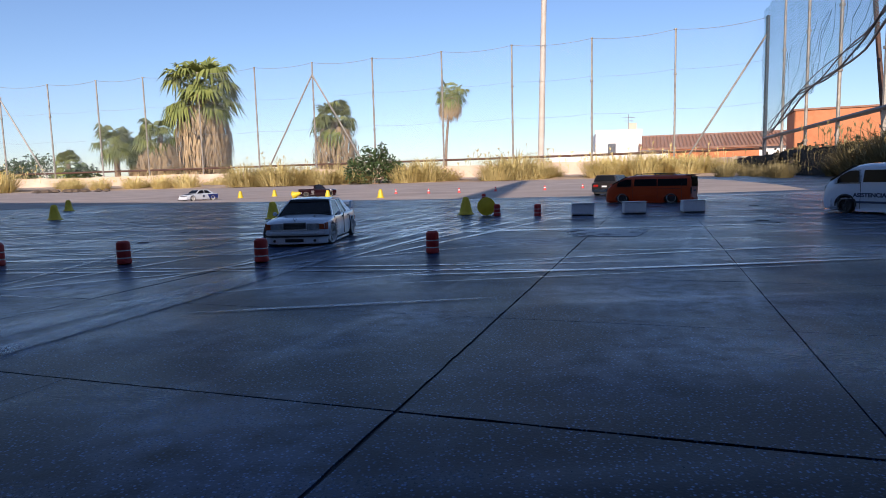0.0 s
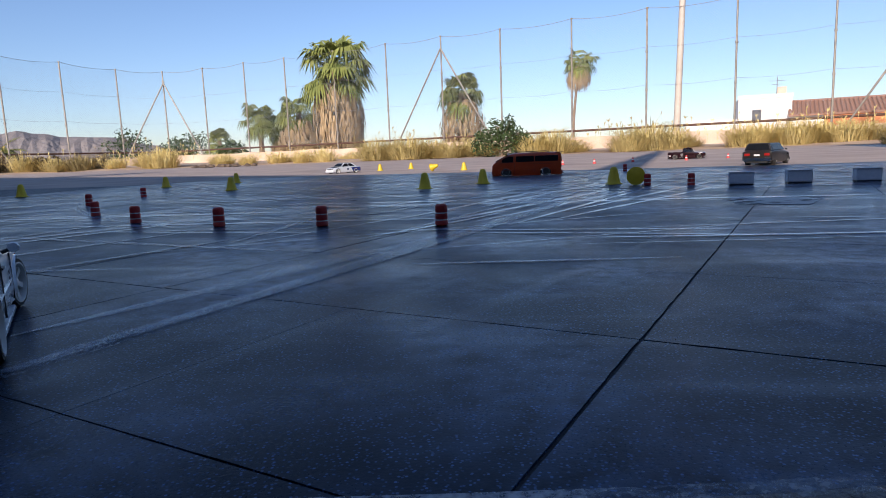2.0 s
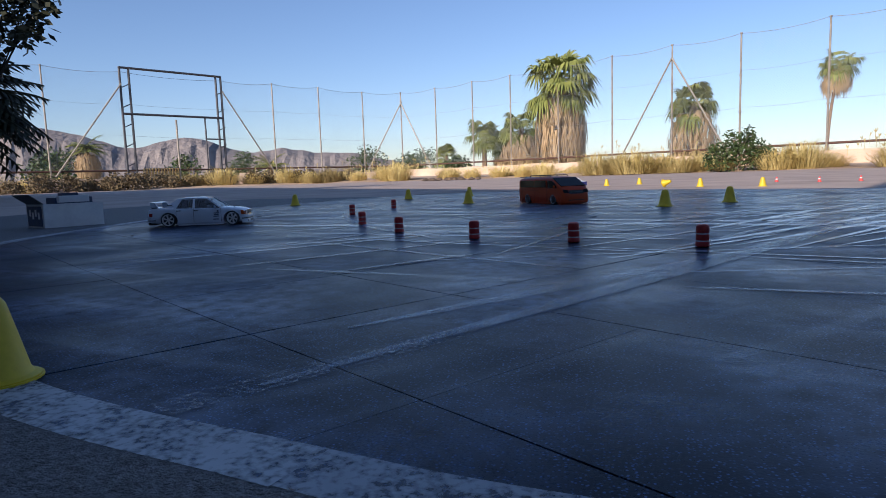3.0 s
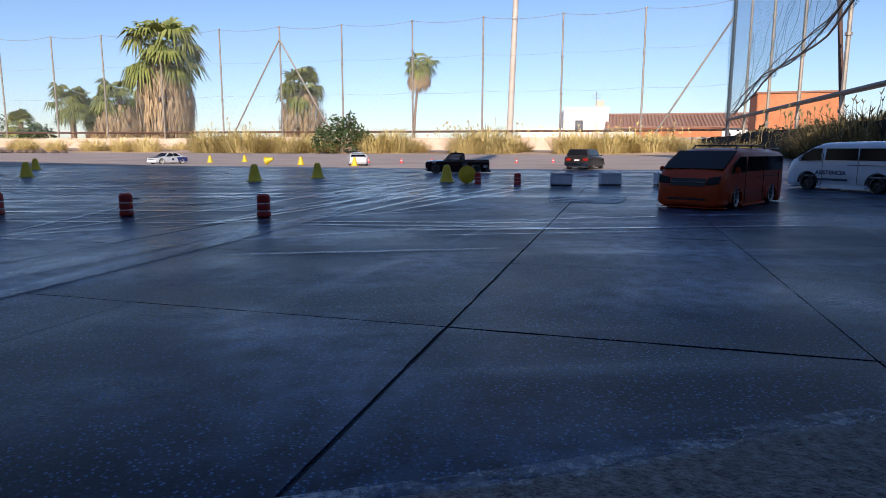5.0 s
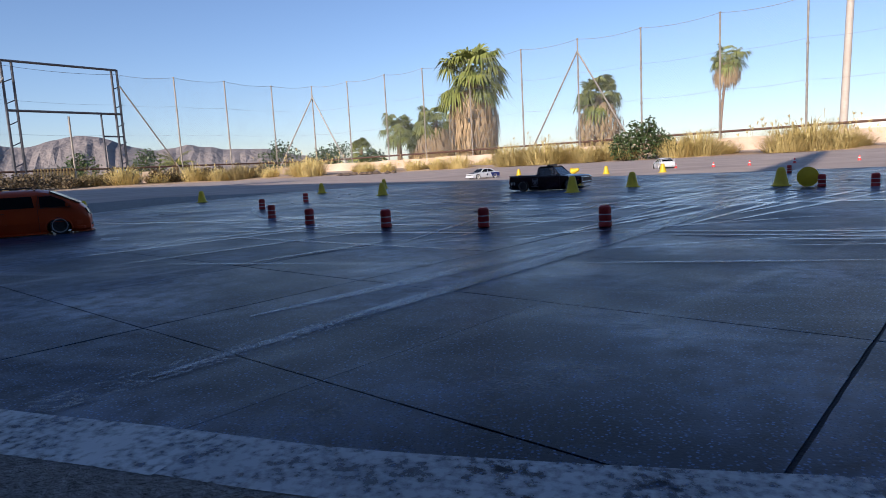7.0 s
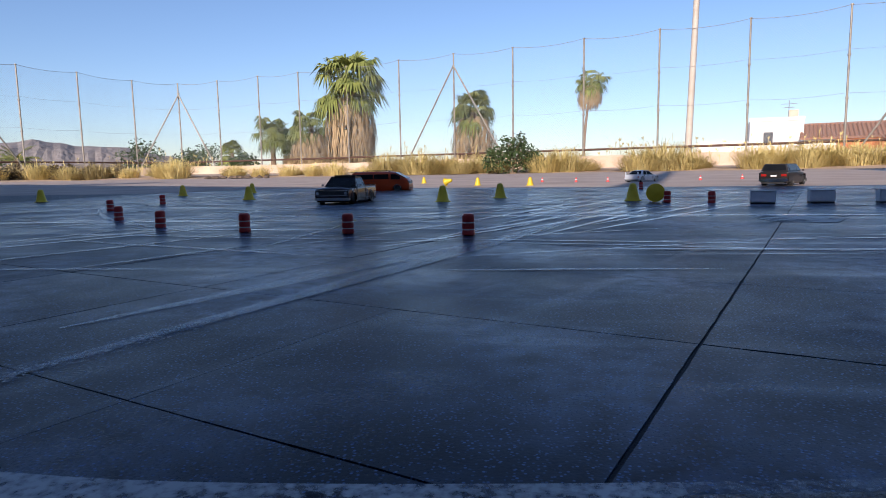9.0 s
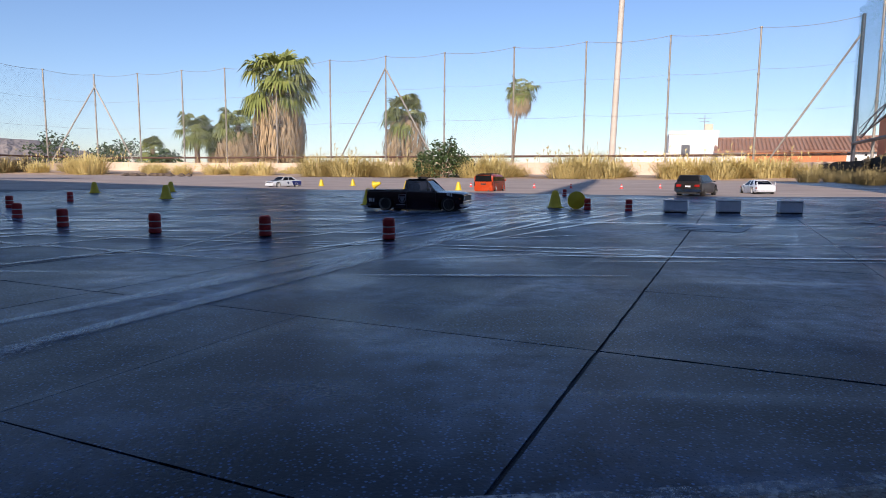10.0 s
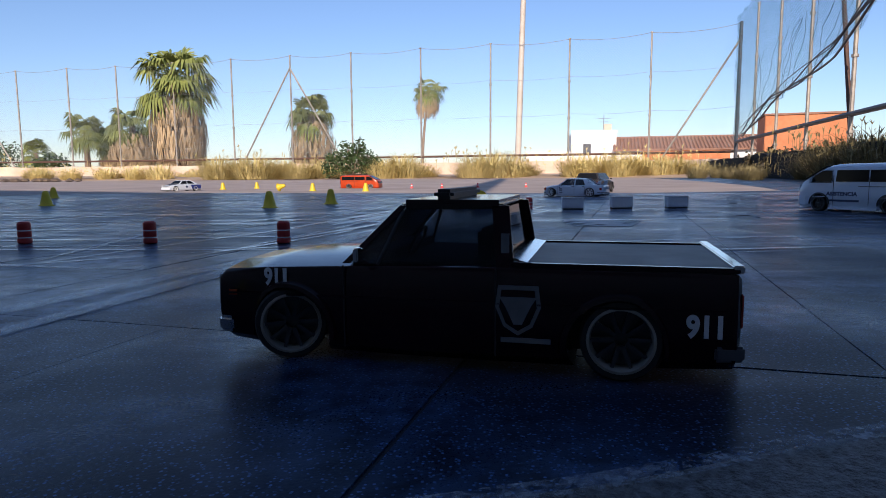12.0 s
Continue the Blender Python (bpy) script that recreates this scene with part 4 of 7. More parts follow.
def build_sedan():
    car = thing("model_sedan", "white model touring sedan with a tall rear wing", "model car")
    st = [(-0.232, 0.042, 0.066, 0.076, 0.082), (-0.228, 0.028, 0.076, 0.085, 0.090), (-0.218, 0.023, 0.0815, 0.0885, 0.0935), (-0.19, 0.020, 0.0860, 0.0900, 0.0955), (-0.165, 0.016, 0.0895, 0.0905, 0.0955), (-0.1285, 0.014, 0.0912, 0.0900, 0.0950), (-0.095, 0.013, 0.0893, 0.0890, 0.0930),
          (-0.06, 0.013, 0.0872, 0.0880, 0.0915), (0.04, 0.013, 0.0868, 0.0875, 0.0905), (0.075, 0.013, 0.0872, 0.0862, 0.0920), (0.10, 0.013, 0.0893, 0.0838, 0.0905), (0.1285, 0.014, 0.0908, 0.0806, 0.0880), (0.155, 0.015, 0.0898, 0.0776, 0.0852), (0.178, 0.017, 0.0866, 0.0746, 0.0822), (0.194, 0.020, 0.0836, 0.0718, 0.0790), (0.203, 0.026, 0.0805, 0.0690, 0.0755), (0.2065, 0.034, 0.0760, 0.0660, 0.0715)]
    carved("body", loft(st), WHITE, car, [(0.1285, 0.035, 0.0375), (-0.1285, 0.035, 0.0375)])
    block(car, "chassis", (0, 0, 0.035), (0.39, 0.10, 0.03), BLACK)
    zb, zt = 0.0865, 0.1365
    yf = side_y(0.081, zb, 0.059, zt)
    xs = {"fb": 0.083, "ft": 0.022, "rt": -0.085, "rb": -0.140}
    roof = Mesh()
    n = 6
    for i in range(n + 1):
        x = xs["ft"] + 0.004 + (xs["rt"] - xs["ft"] - 0.008) * i / n
        for j in range(n + 1):
            y = -0.0605 + 0.121 * j / n
            crown = 0.0035 * (1 - (2 * i / n - 1) ** 2) + 0.003 * (1 - (2 * j / n - 1) ** 2)
            roof.v.append((x, y, zt - 0.001 + crown))
    roof.f = [(i * (n + 1) + j, i * (n + 1) + j + 1, (i + 1) * (n + 1) + j + 1, (i + 1) * (n + 1) + j) for i in range(n) for j in range(n)]
    base = len(roof.v)
    roof.v += [(x, y, zt - 0.004) for x, y, z in roof.v]
    roof.f += [tuple(base + k for k in reversed(f)) for f in roof.f[:n * n]]
    rim = [j for j in range(n + 1)] + [i * (n + 1) + n for i in range(1, n + 1)] + [n * (n + 1) + j for j in range(n - 1, -1, -1)] + [i * (n + 1) for i in range(n - 1, 0, -1)]
    roof.f += [(a, b, base + b, base + a) for a, b in zip(rim, rim[1:] + rim[:1])]
    part("roof", roof, WHITE, car, smooth=True)
    for s in (1, -1):
        part("pillar", Mesh().slab([(xs["fb"] + 0.004, s * yf(zb), zb), (xs["fb"] - 0.006, s * yf(zb), zb), (xs["ft"] - 0.004, s * yf(zt), zt), (xs["ft"] + 0.004, s * yf(zt), zt)], 0.003, (0, -s, 0)), WHITE, car)
        part("pillar", Mesh().slab([(-0.022, s * yf(zb), zb), (-0.032, s * yf(zb), zb), (-0.032, s * yf(zt), zt), (-0.024, s * yf(zt), zt)], 0.003, (0, -s, 0)), WHITE, car)
        part("pillar", Mesh().slab([(-0.098, s * yf(zb), zb), (-0.150, s * yf(zb), zb + 0.004), (-0.092, s * yf(zt), zt), (-0.074, s * yf(zt), zt)], 0.003, (0, -s, 0)), WHITE, car, "broad rear roof pillar")
        for k in range(2):
            part("vent", Mesh().box((-0.118 - 0.004 * k, s * (yf(0.1) + 0.0006), 0.0985 + k * 0.008), (0.022, 0.001, 0.003)), BLACK, car, "dark vent slot")
        part("roof_rail", Mesh().slab([(0.026, s * yf(zt), zt), (0.022, s * yf(zt - 0.005), zt - 0.005), (-0.09, s * yf(zt - 0.005), zt - 0.005), (-0.09, s * yf(zt), zt)], 0.003, (0, -s, 0)), WHITE, car)
        side_pane([(0.075, zb), (-0.022, zb), (-0.024, zt - 0.005), (0.020, zt - 0.005)], yf, s, GLASS, car, proud=-0.001, thick=0.0006)
        side_pane([(-0.032, zb), (-0.098, zb), (-0.074, zt - 0.005), (-0.032, zt - 0.005)], yf, s, GLASS, car, proud=-0.001, thick=0.0006)
        part("window_divider", Mesh().slab([(-0.080, s * (yf(zb) + 0.0004), zb), (-0.083, s * (yf(zb) + 0.0004), zb), (-0.072, s * (yf(zt) + 0.0004), zt - 0.005), (-0.069, s * (yf(zt) + 0.0004), zt - 0.005)], 0.001, (0, -s, 0)), BLACK, car)
        # doors, handles, mirrors, decals
        for x, h in ((-0.027, 0.066), (0.082, 0.060), (-0.095, 0.05)):
            part("door_gap", Mesh().box((x, s * (0.0868 if x > -0.09 else 0.0890), 0.024 + h / 2), (0.0011, 0.002, h)), BLACK, car)
        part("side_strip", Mesh().box((-0.005, s * 0.0872, 0.051), (0.17, 0.002, 0.0018)), WHITE, car, bevel=0.0005)
        for x in (-0.016, -0.086):
            hd = block(car, "door_handle", (x, s * 0.0872, 0.0785), (0.018, 0.004, 0.0042), BLACK, 0.001)
            part("handle_insert", Mesh().box((x, s * 0.0894, 0.0790), (0.011, 0.0006, 0.0022)), CHROME, hd, "chrome handle insert")
        mr = part("mirror", Mesh().lathe([(0.001, -0.0035), (0.0055, -0.003), (0.0066, 0.001), (0.005, 0.0035), (0.001, 0.004)], 12, Matrix.Translation((0.060, s * 0.094, 0.093)) @ Matrix.Rotation(radians(90), 4, "Y")), WHITE, car, smooth=True)
        part("mirror_arm", Mesh().tube((0.060, s * 0.082, 0.0875), (0.060, s * 0.091, 0.091), 0.0025), BLACK, mr)
        for k, z in enumerate((0.063, 0.0555, 0.048, 0.034)):
            part("decal", Mesh().box((0.064 - 0.001 * k, s * 0.0874, z), (0.022 - 0.002 * (k == 1), 0.0006, 0.0042)), DECAL, car, "dark sponsor strip")
        part("decal", Mesh().lathe([(0.0003, 0), (0.004, 0), (0.004, 0.0006), (0.0003, 0.0006)], 12, Matrix.Translation((0.070, s * 0.0876, 0.072)) @ Matrix.Rotation(radians(-90 * s), 4, "X")), DECAL, car, "round dark decal")
        # lamps
        part("indicator", Mesh().slab([(0.182, s * 0.0875, 0.073), (0.2005, s * 0.0840, 0.071), (0.2040, s * 0.0828, 0.052), (0.186, s * 0.0872, 0.052)], 0.004, (0, -s, 0)), AMBER, car, "amber corner indicator")
        part("indicator", Mesh().box((0.2065, s * 0.073, 0.061), (0.004, 0.013, 0.016)), AMBER, car, bevel=0.001)
        part("headlamp", Mesh().box((0.209, s * 0.0495, 0.061), (0.006, 0.034, 0.018)), LAMP, car, bevel=0.001)
        part("tail_lamp", Mesh().box((-0.2255, s * 0.057, 0.062), (0.004, 0.034, 0.016)), REDLENS, car, bevel=0.001)
        part("tail_lamp", Mesh().slab([(-0.204, s * 0.0862, 0.070), (-0.222, s * 0.0835, 0.070), (-0.222, s * 0.0835, 0.054), (-0.206, s * 0.0862, 0.054)], 0.002, (0, -s, 0)), REDLENS, car)
        part("skirt", Mesh().slab([(0.090, s * 0.0780, 0.0085), (-0.090, s * 0.0780, 0.0085), (-0.090, s * 0.0868, 0.0085), (0.090, s * 0.0868, 0.0085)], 0.0060, (0, 0, 1)), WHITE, car, bevel=0.001)
        # wing uprights
        part("wing_support", Mesh().slab([(-0.172, s * 0.078, 0.088), (-0.212, s * 0.078, 0.088), (-0.2165, s * 0.078, 0.121), (-0.194, s * 0.078, 0.121)], 0.006, (0, -s, 0)), WHITE, car, bevel=0.001)
        part("decal", Mesh().box((-0.196, s * 0.0784, 0.096), (0.026, 0.0006, 0.005)), DECAL, car)
    wing = [(-0.186, 0.1185), (-0.196, 0.1205), (-0.215, 0.1225), (-0.217, 0.1208), (-0.197, 0.1185)]
    part("rear_wing", Mesh().slab([(x, -0.079, z) for x, z in wing], 0.158, (0, 1, 0)), WHITE, car, "tall white rear wing")
    part("boot_lip", Mesh().slab([(-0.204, -0.070, 0.0925), (-0.204, 0.070, 0.0925), (-0.222, 0.066, 0.0955), (-0.222, -0.066, 0.0955)], 0.002, (0, 0, 1)), WHITE, car)
    part("windscreen", Mesh().slab([(xs["fb"], -0.079, zb + 0.001), (xs["fb"], 0.079, zb + 0.001), (xs["ft"], 0.058, zt - 0.001), (xs["ft"], -0.058, zt - 0.001)], 0.0006, (-1, 0, 0)), GLASS, car)
    part("sun_strip", Mesh().slab([(xs["ft"] + 0.011, -0.0617, zt - 0.0085), (xs["ft"] + 0.011, 0.0617, zt - 0.0085), (xs["ft"] + 0.0012, 0.058, zt - 0.0005), (xs["ft"] + 0.0012, -0.058, zt - 0.0005)], 0.0006, (1, 0, 0.4)), DARKGLASS, car, "dark sun strip")
    part("rear_window", Mesh().slab([(xs["rb"], -0.077, zb + 0.004), (xs["rb"], 0.077, zb + 0.004), (xs["rt"], 0.058, zt - 0.001), (xs["rt"], -0.058, zt - 0.001)], 0.0006, (1, 0, 0)), GLASS, car)
    for s in (1, -1):
        part("wiper", Mesh().tube((0.0835, s * 0.03 - 0.012, 0.0888), (0.069, s * 0.03 + 0.018, 0.0998), 0.0007, n=5), BLACK, car)
        part("bonnet_pin", Mesh().lathe([(0.004, 0), (0.004, 0.001), (0.0016, 0.0015), (0.0016, 0.0028), (0.0003, 0.0032)], 10, Matrix.Translation((0.128, s * 0.040, 0.0875))), BLACK, car)
    part("grille", Mesh().box((0.2105, 0, 0.0620), (0.005, 0.060, 0.019)), BLACK, car)
    gr = part("grille_surround", Mesh().path([(0.2125, -0.031, 0.0525), (0.2125, 0.031, 0.0525), (0.2110, 0.031, 0.0715), (0.2110, -0.031, 0.0715), (0.2125, -0.031, 0.0525)], 0.0022, 6), CHROME, car)
    for k in range(4):
        part("grille_bar", Mesh().box((0.2134, 0, 0.0560 + k * 0.004), (0.001, 0.056, 0.0012)), FELT, gr)
    part("bonnet_ornament", Mesh().tube((0.204, 0, 0.0745), (0.204, 0, 0.080), 0.0008).lathe([(0.0035, -0.0006), (0.0045, -0.0006), (0.0045, 0.0006), (0.0035, 0.0006)], 14, Matrix.Translation((0.204, 0, 0.0835)) @ Matrix.Rotation(radians(90), 4, "Y"), closed=True), DARKSTEEL, car)
    bump = [(0.200, 0.0835), (0.222, 0.064), (0.2285, 0.03), (0.2285, -0.03), (0.222, -0.064), (0.200, -0.0835)]
    part("front_bumper", Mesh().slab([(0.190, 0.087, 0.036)] + [(x, y, 0.036) for x, y in bump] + [(0.190, -0.087, 0.036)], 0.013, (0, 0, 1)), WHITE, car, bevel=0.004)
    part("bumper_strip", Mesh().slab([(0.188, 0.0885, 0.0315)] + [(x + 0.0005, y * 1.01, 0.0315) for x, y in bump] + [(0.188, -0.0885, 0.0315)], 0.0045, (0, 0, 1)), BLACK, car)
    part("front_spoiler", Mesh().slab([(0.188, 0.0875, 0.012)] + [(x - 0.002, y, 0.012) for x, y in bump] + [(0.188, -0.0875, 0.012)], 0.0195, (0, 0, 1)), WHITE, car, bevel=0.0015)
    for s in (1, -1):
        part("fog_lamp", Mesh().lathe([(0.0003, 0), (0.004, 0), (0.004, 0.002), (0.0003, 0.0025)], 12, Matrix.Translation((0.2215, s * 0.055, 0.021)) @ Matrix.Rotation(radians(90), 4, "Y")), BLACK, car)
    part("intake", Mesh().box((0.2265, 0, 0.022), (0.002, 0.05, 0.009)), BLACK, car)
    rear = [(-0.214, 0.086), (-0.234, 0.074), (-0.238, 0.03), (-0.238, -0.03), (-0.234, -0.074), (-0.214, -0.086)]
    part("rear_bumper", Mesh().slab([(-0.195, 0.0875, 0.027)] + [(x, y, 0.027) for x, y in rear] + [(-0.195, -0.0875, 0.027)], 0.023, (0, 0, 1)), WHITE, car, bevel=0.002)
    part("bumper_strip", Mesh().slab([(-0.190, 0.0885, 0.034)] + [(x - 0.0008, y * 1.01, 0.034) for x, y in rear] + [(-0.190, -0.0885, 0.034)], 0.004, (0, 0, 1)), BLACK, car)
    part("diffuser", Mesh().box((-0.215, 0, 0.020), (0.04, 0.13, 0.012)), BLACK, car)
    part("exhaust", Mesh().tube((-0.20, 0.045, 0.018), (-0.245, 0.045, 0.018), 0.005), DARKSTEEL, car)
    part("rear_panel", Mesh().box((-0.2265, 0, 0.062), (0.003, 0.074, 0.014)), BLACK, car)
    part("plate", Mesh().box((-0.2285, 0, 0.061), (0.0015, 0.045, 0.010)), WHITEDECAL, car)
    part("cabin_floor", Mesh().box((-0.03, 0, 0.086), (0.21, 0.145, 0.006)), FELT, car)
    part("dashboard", Mesh().box((0.058, 0, 0.0905), (0.028, 0.135, 0.010)), FELT, car, bevel=0.002)
    for s in (1, -1):
        part("seat", Mesh().box((-0.040, s * 0.033, 0.104), (0.012, 0.04, 0.036), Matrix.Rotation(radians(-12), 3, "Y")).box((-0.04, s * 0.033, 0.125), (0.009, 0.022, 0.010)), FELT, car, bevel=0.003)
    part("steering_wheel", Mesh().lathe([(0.014, -0.0012), (0.0165, -0.0012), (0.0165, 0.0012), (0.014, 0.0012)], 16, Matrix.Translation((0.030, 0.033, 0.100)) @ Matrix.Rotation(radians(65), 4, "Y"), closed=True), BLACK, car)
    doll = Mesh().lathe([(0.001, 0), (0.015, 0.001), (0.018, 0.012), (0.017, 0.022), (0.006, 0.026), (0.006, 0.028), (0.010, 0.031), (0.0115, 0.037), (0.009, 0.043), (0.001, 0.045)], 12, Matrix.Translation((-0.018, 0.033, 0.089)))
    doll.tube((-0.012, 0.047, 0.107), (0.026, 0.044, 0.101), 0.0045, 0.003).tube((-0.012, 0.019, 0.107), (0.026, 0.022, 0.101), 0.0045, 0.003)
    part("driver_doll", doll, SKINTONE, car, smooth=True)
    for s in (1, -1):
        part("roll_bar", Mesh().path([(-0.052, s * 0.066, 0.088), (-0.056, s * 0.055, 0.132), (-0.056, 0, 0.132)], 0.0022), BLACK, car)
    for x in (0.1285, -0.1285):
        arch(car, x, 0.034, 0.0382, 0.0900, WHITE, 0.004, 0.0006, -6, 186)
    return car, add_wheels(car, 0.0288, 0.024, 0.0728, 0.257, "spoke", RIMWHITE, -14)


def build_van(body, label, dark_trim, rim_mat, text=None, steer=0.0, rack=True):
    car = thing("model_van", label, "model van")
    # (x, bottom, half width, shoulder, top): a tall box with a raked nose
    st = [(-0.238, 0.030, 0.080, 0.150, 0.176), (-0.233, 0.018, 0.0875, 0.176, 0.191), (-0.20, 0.014, 0.090, 0.1835, 0.1955), (-0.05, 0.013, 0.090, 0.185, 0.197), (0.075, 0.013, 0.090, 0.184, 0.196),
          (0.102, 0.013, 0.0895, 0.180, 0.1905), (0.125, 0.0135, 0.0890, 0.1685, 0.1770), (0.150, 0.014, 0.0885, 0.1545, 0.1620), (0.178, 0.0145, 0.0878, 0.1385, 0.1450), (0.200, 0.015, 0.0865, 0.1255, 0.1315), (0.213, 0.016, 0.0845, 0.1130, 0.1190), (0.222, 0.017, 0.0815, 0.0970, 0.1010), (0.228, 0.019, 0.0770, 0.0800, 0.0830), (0.230, 0.028, 0.0710, 0.0660, 0.0700)]
    carved("body", loft(st, square=0.90), body, car, [(0.1285, 0.035, 0.0375), (-0.1285, 0.035, 0.0375)])
    block(car, "chassis", (0, 0, 0.036), (0.40, 0.10, 0.03), BLACK)
    yf = lambda z: 0.0900 if z < 0.12 else 0.0900 - (z - 0.12) * 0.02
    for s in (1, -1):
        side_pane([(0.064, 0.1225), (-0.055, 0.1225), (-0.055, 0.169), (0.060, 0.169)], yf, s, DARKGLASS, car, label="dark tinted side window")
        side_pane([(-0.060, 0.1225), (-0.216, 0.1225), (-0.216, 0.169), (-0.060, 0.169)], yf, s, DARKGLASS, car, label="dark tinted side window")
        side_pane([(0.168, 0.1215), (0.080, 0.1215), (0.080, 0.167), (0.116, 0.167), (0.150, 0.1480)], yf, s, DARKGLASS, car, label="raked front side window", proud=0.0004)
        part("window_trim", Mesh().path([(0.173, s * 0.0898, 0.1190), (0.077, s * 0.0908, 0.1190), (0.077, s * 0.0898, 0.1695), (0.117, s * 0.0893, 0.1695), (0.153, s * 0.0893, 0.1495), (0.173, s * 0.0898, 0.1190)], 0.0012, 5), BLACK, car)
        for x in (0.072, -0.058, -0.186):
            part("door_gap", Mesh().box((x, s * 0.0902, 0.085), (0.001, 0.0016, 0.13 if x > 0 else 0.11)), BLACK, car)
        part("slide_rail", Mesh().box((-0.10, s * 0.0905, 0.104), (0.16, 0.0016, 0.0022)), BLACK, car)
        part("swage_line", Mesh().box((-0.02, s * 0.0903, 0.060), (0.40, 0.0014, 0.0016)), body, car)
        part("door_handle", Mesh().box((0.082, s * 0.0915, 0.100), (0.016, 0.003, 0.004)), body, car, bevel=0.001)
        part("skirt", Mesh().slab([(0.088, s * 0.0800, 0.010), (-0.088, s * 0.0800, 0.010), (-0.088, s * 0.0904, 0.010), (0.088, s * 0.0904, 0.010)], 0.009, (0, 0, 1)), body, car, bevel=0.001)
        mr = part("mirror", Mesh().box((0.160, s * 0.101, 0.128), (0.010, 0.012, 0.018)), body, car, bevel=0.003)
        part("mirror_arm", Mesh().tube((0.157, s * 0.085, 0.120), (0.159, s * 0.098, 0.125), 0.002), BLACK, mr)
        part("headlamp", Mesh().slab([(0.2262, s * 0.046, 0.084), (0.2232, s * 0.0775, 0.086), (0.2140, s * 0.0800, 0.110), (0.2190, s * 0.050, 0.104)], 0.006, (0.8, s * 0.3, 0.2)), DARKGLASS if dark_trim else LAMP, car, bevel=0.001)
        part("tail_lamp", Mesh().box((-0.2345, s * 0.0815, 0.092), (0.010, 0.009, 0.046)), REDLENS if not dark_trim else DARKGLASS, car, bevel=0.002)
        part("fog_lamp", Mesh().box((0.226, s * 0.062, 0.036), (0.004, 0.016, 0.010)), BLACK, car, bevel=0.001)
    part("windscreen", Mesh().slab([(0.2000, -0.079, 0.1290), (0.2000, 0.079, 0.1290), (0.1090, 0.0765, 0.1832), (0.1090, -0.0765, 0.1832)], 0.0042, (0.51, 0, 0.86)), DARKGLASS, car)
    part("rear_window", Mesh().slab([(-0.236, -0.078, 0.117), (-0.236, 0.078, 0.117), (-0.232, 0.074, 0.180), (-0.232, -0.074, 0.180)], 0.0065, (-1, 0, 0)), DARKGLASS, car)
    part("tailgate_gap", Mesh().box((-0.2365, 0, 0.112), (0.003, 0.14, 0.0015)), BLACK, car)
    part("plate", Mesh().box((-0.2395, 0, 0.088), (0.003, 0.05, 0.014)), BLACK, car, bevel=0.001)
    part("grille", Mesh().slab([(0.2265, -0.046, 0.080), (0.2265, 0.046, 0.080), (0.2190, 0.046, 0.103), (0.2190, -0.046, 0.103)], 0.0045, (1, 0, 0)), BLACK, car)
    part("grille_bar", Mesh().box((0.2280, 0, 0.0915), (0.003, 0.090, 0.0024)), CHROME, car)
    for k, (x, hw, z, h) in enumerate(((0.231, 0.080, 0.044, 0.018), (0.2345, 0.083, 0.024, 0.012), (0.238, 0.086, 0.009, 0.006))):
        poly = [(0.185, 0.091), (x - 0.026, hw + 0.006), (x - 0.006, hw - 0.022), (x, 0.03), (x, -0.03), (x - 0.006, -hw + 0.022), (x - 0.026, -hw - 0.006), (0.185, -0.091)]
        part(("front_bumper", "bumper_blade", "front_splitter")[k], Mesh().slab([(a, b, z) for a, b in poly], h, (0, 0, 1)), body, car, bevel=0.0018)
    part("intake", Mesh().box((0.2315, 0, 0.039), (0.003, 0.10, 0.006)), BLACK, car)
    poly = [(-0.195, 0.091), (-0.232, 0.087), (-0.246, 0.06), (-0.249, 0), (-0.246, -0.06), (-0.232, -0.087), (-0.195, -0.091)]
    part("rear_bumper", Mesh().slab([(a, b, 0.020) for a, b in poly], 0.028, (0, 0, 1)), body, car, bevel=0.002)
    part("rear_diffuser", Mesh().slab([(a * 0.985, b * 0.97, 0.009) for a, b in poly], 0.010, (0, 0, 1)), BLACK if not dark_trim else body, car)
    part("exhaust", Mesh().tube((-0.22, -0.055, 0.020), (-0.258, -0.055, 0.020), 0.005), DARKSTEEL, car)
    if rack:
        part("roof_spoiler", Mesh().slab([(-0.200, -0.070, 0.1905), (-0.200, 0.070, 0.1905), (-0.243, 0.074, 0.1905), (-0.258, 0.070, 0.193), (-0.258, -0.070, 0.193), (-0.243, -0.074, 0.1905)], 0.003, (0, 0, 1)), BLACK, car, bevel=0.001)
    if rack:
        for s in (1, -1):
            rk = part("roof_rack", Mesh().path([(0.07, s * 0.058, 0.192), (0.055, s * 0.058, 0.203), (-0.135, s * 0.058, 0.204), (-0.15, s * 0.058, 0.193)], 0.0026), BLACK, car)
            part("rack_leg", Mesh().tube((-0.04, s * 0.058, 0.194), (-0.04, s * 0.058, 0.204), 0.0026), BLACK, rk)
        part("roof_load", Mesh().box((-0.075, 0.0, 0.2045), (0.10, 0.075, 0.006)), BLACK, car, "dark bundle in the rack", bevel=0.003)
        for x in (0.04, -0.04, -0.12):
            part("rack_bar", Mesh().tube((x, -0.058, 0.2035), (x, 0.058, 0.2035), 0.0024), BLACK, car)
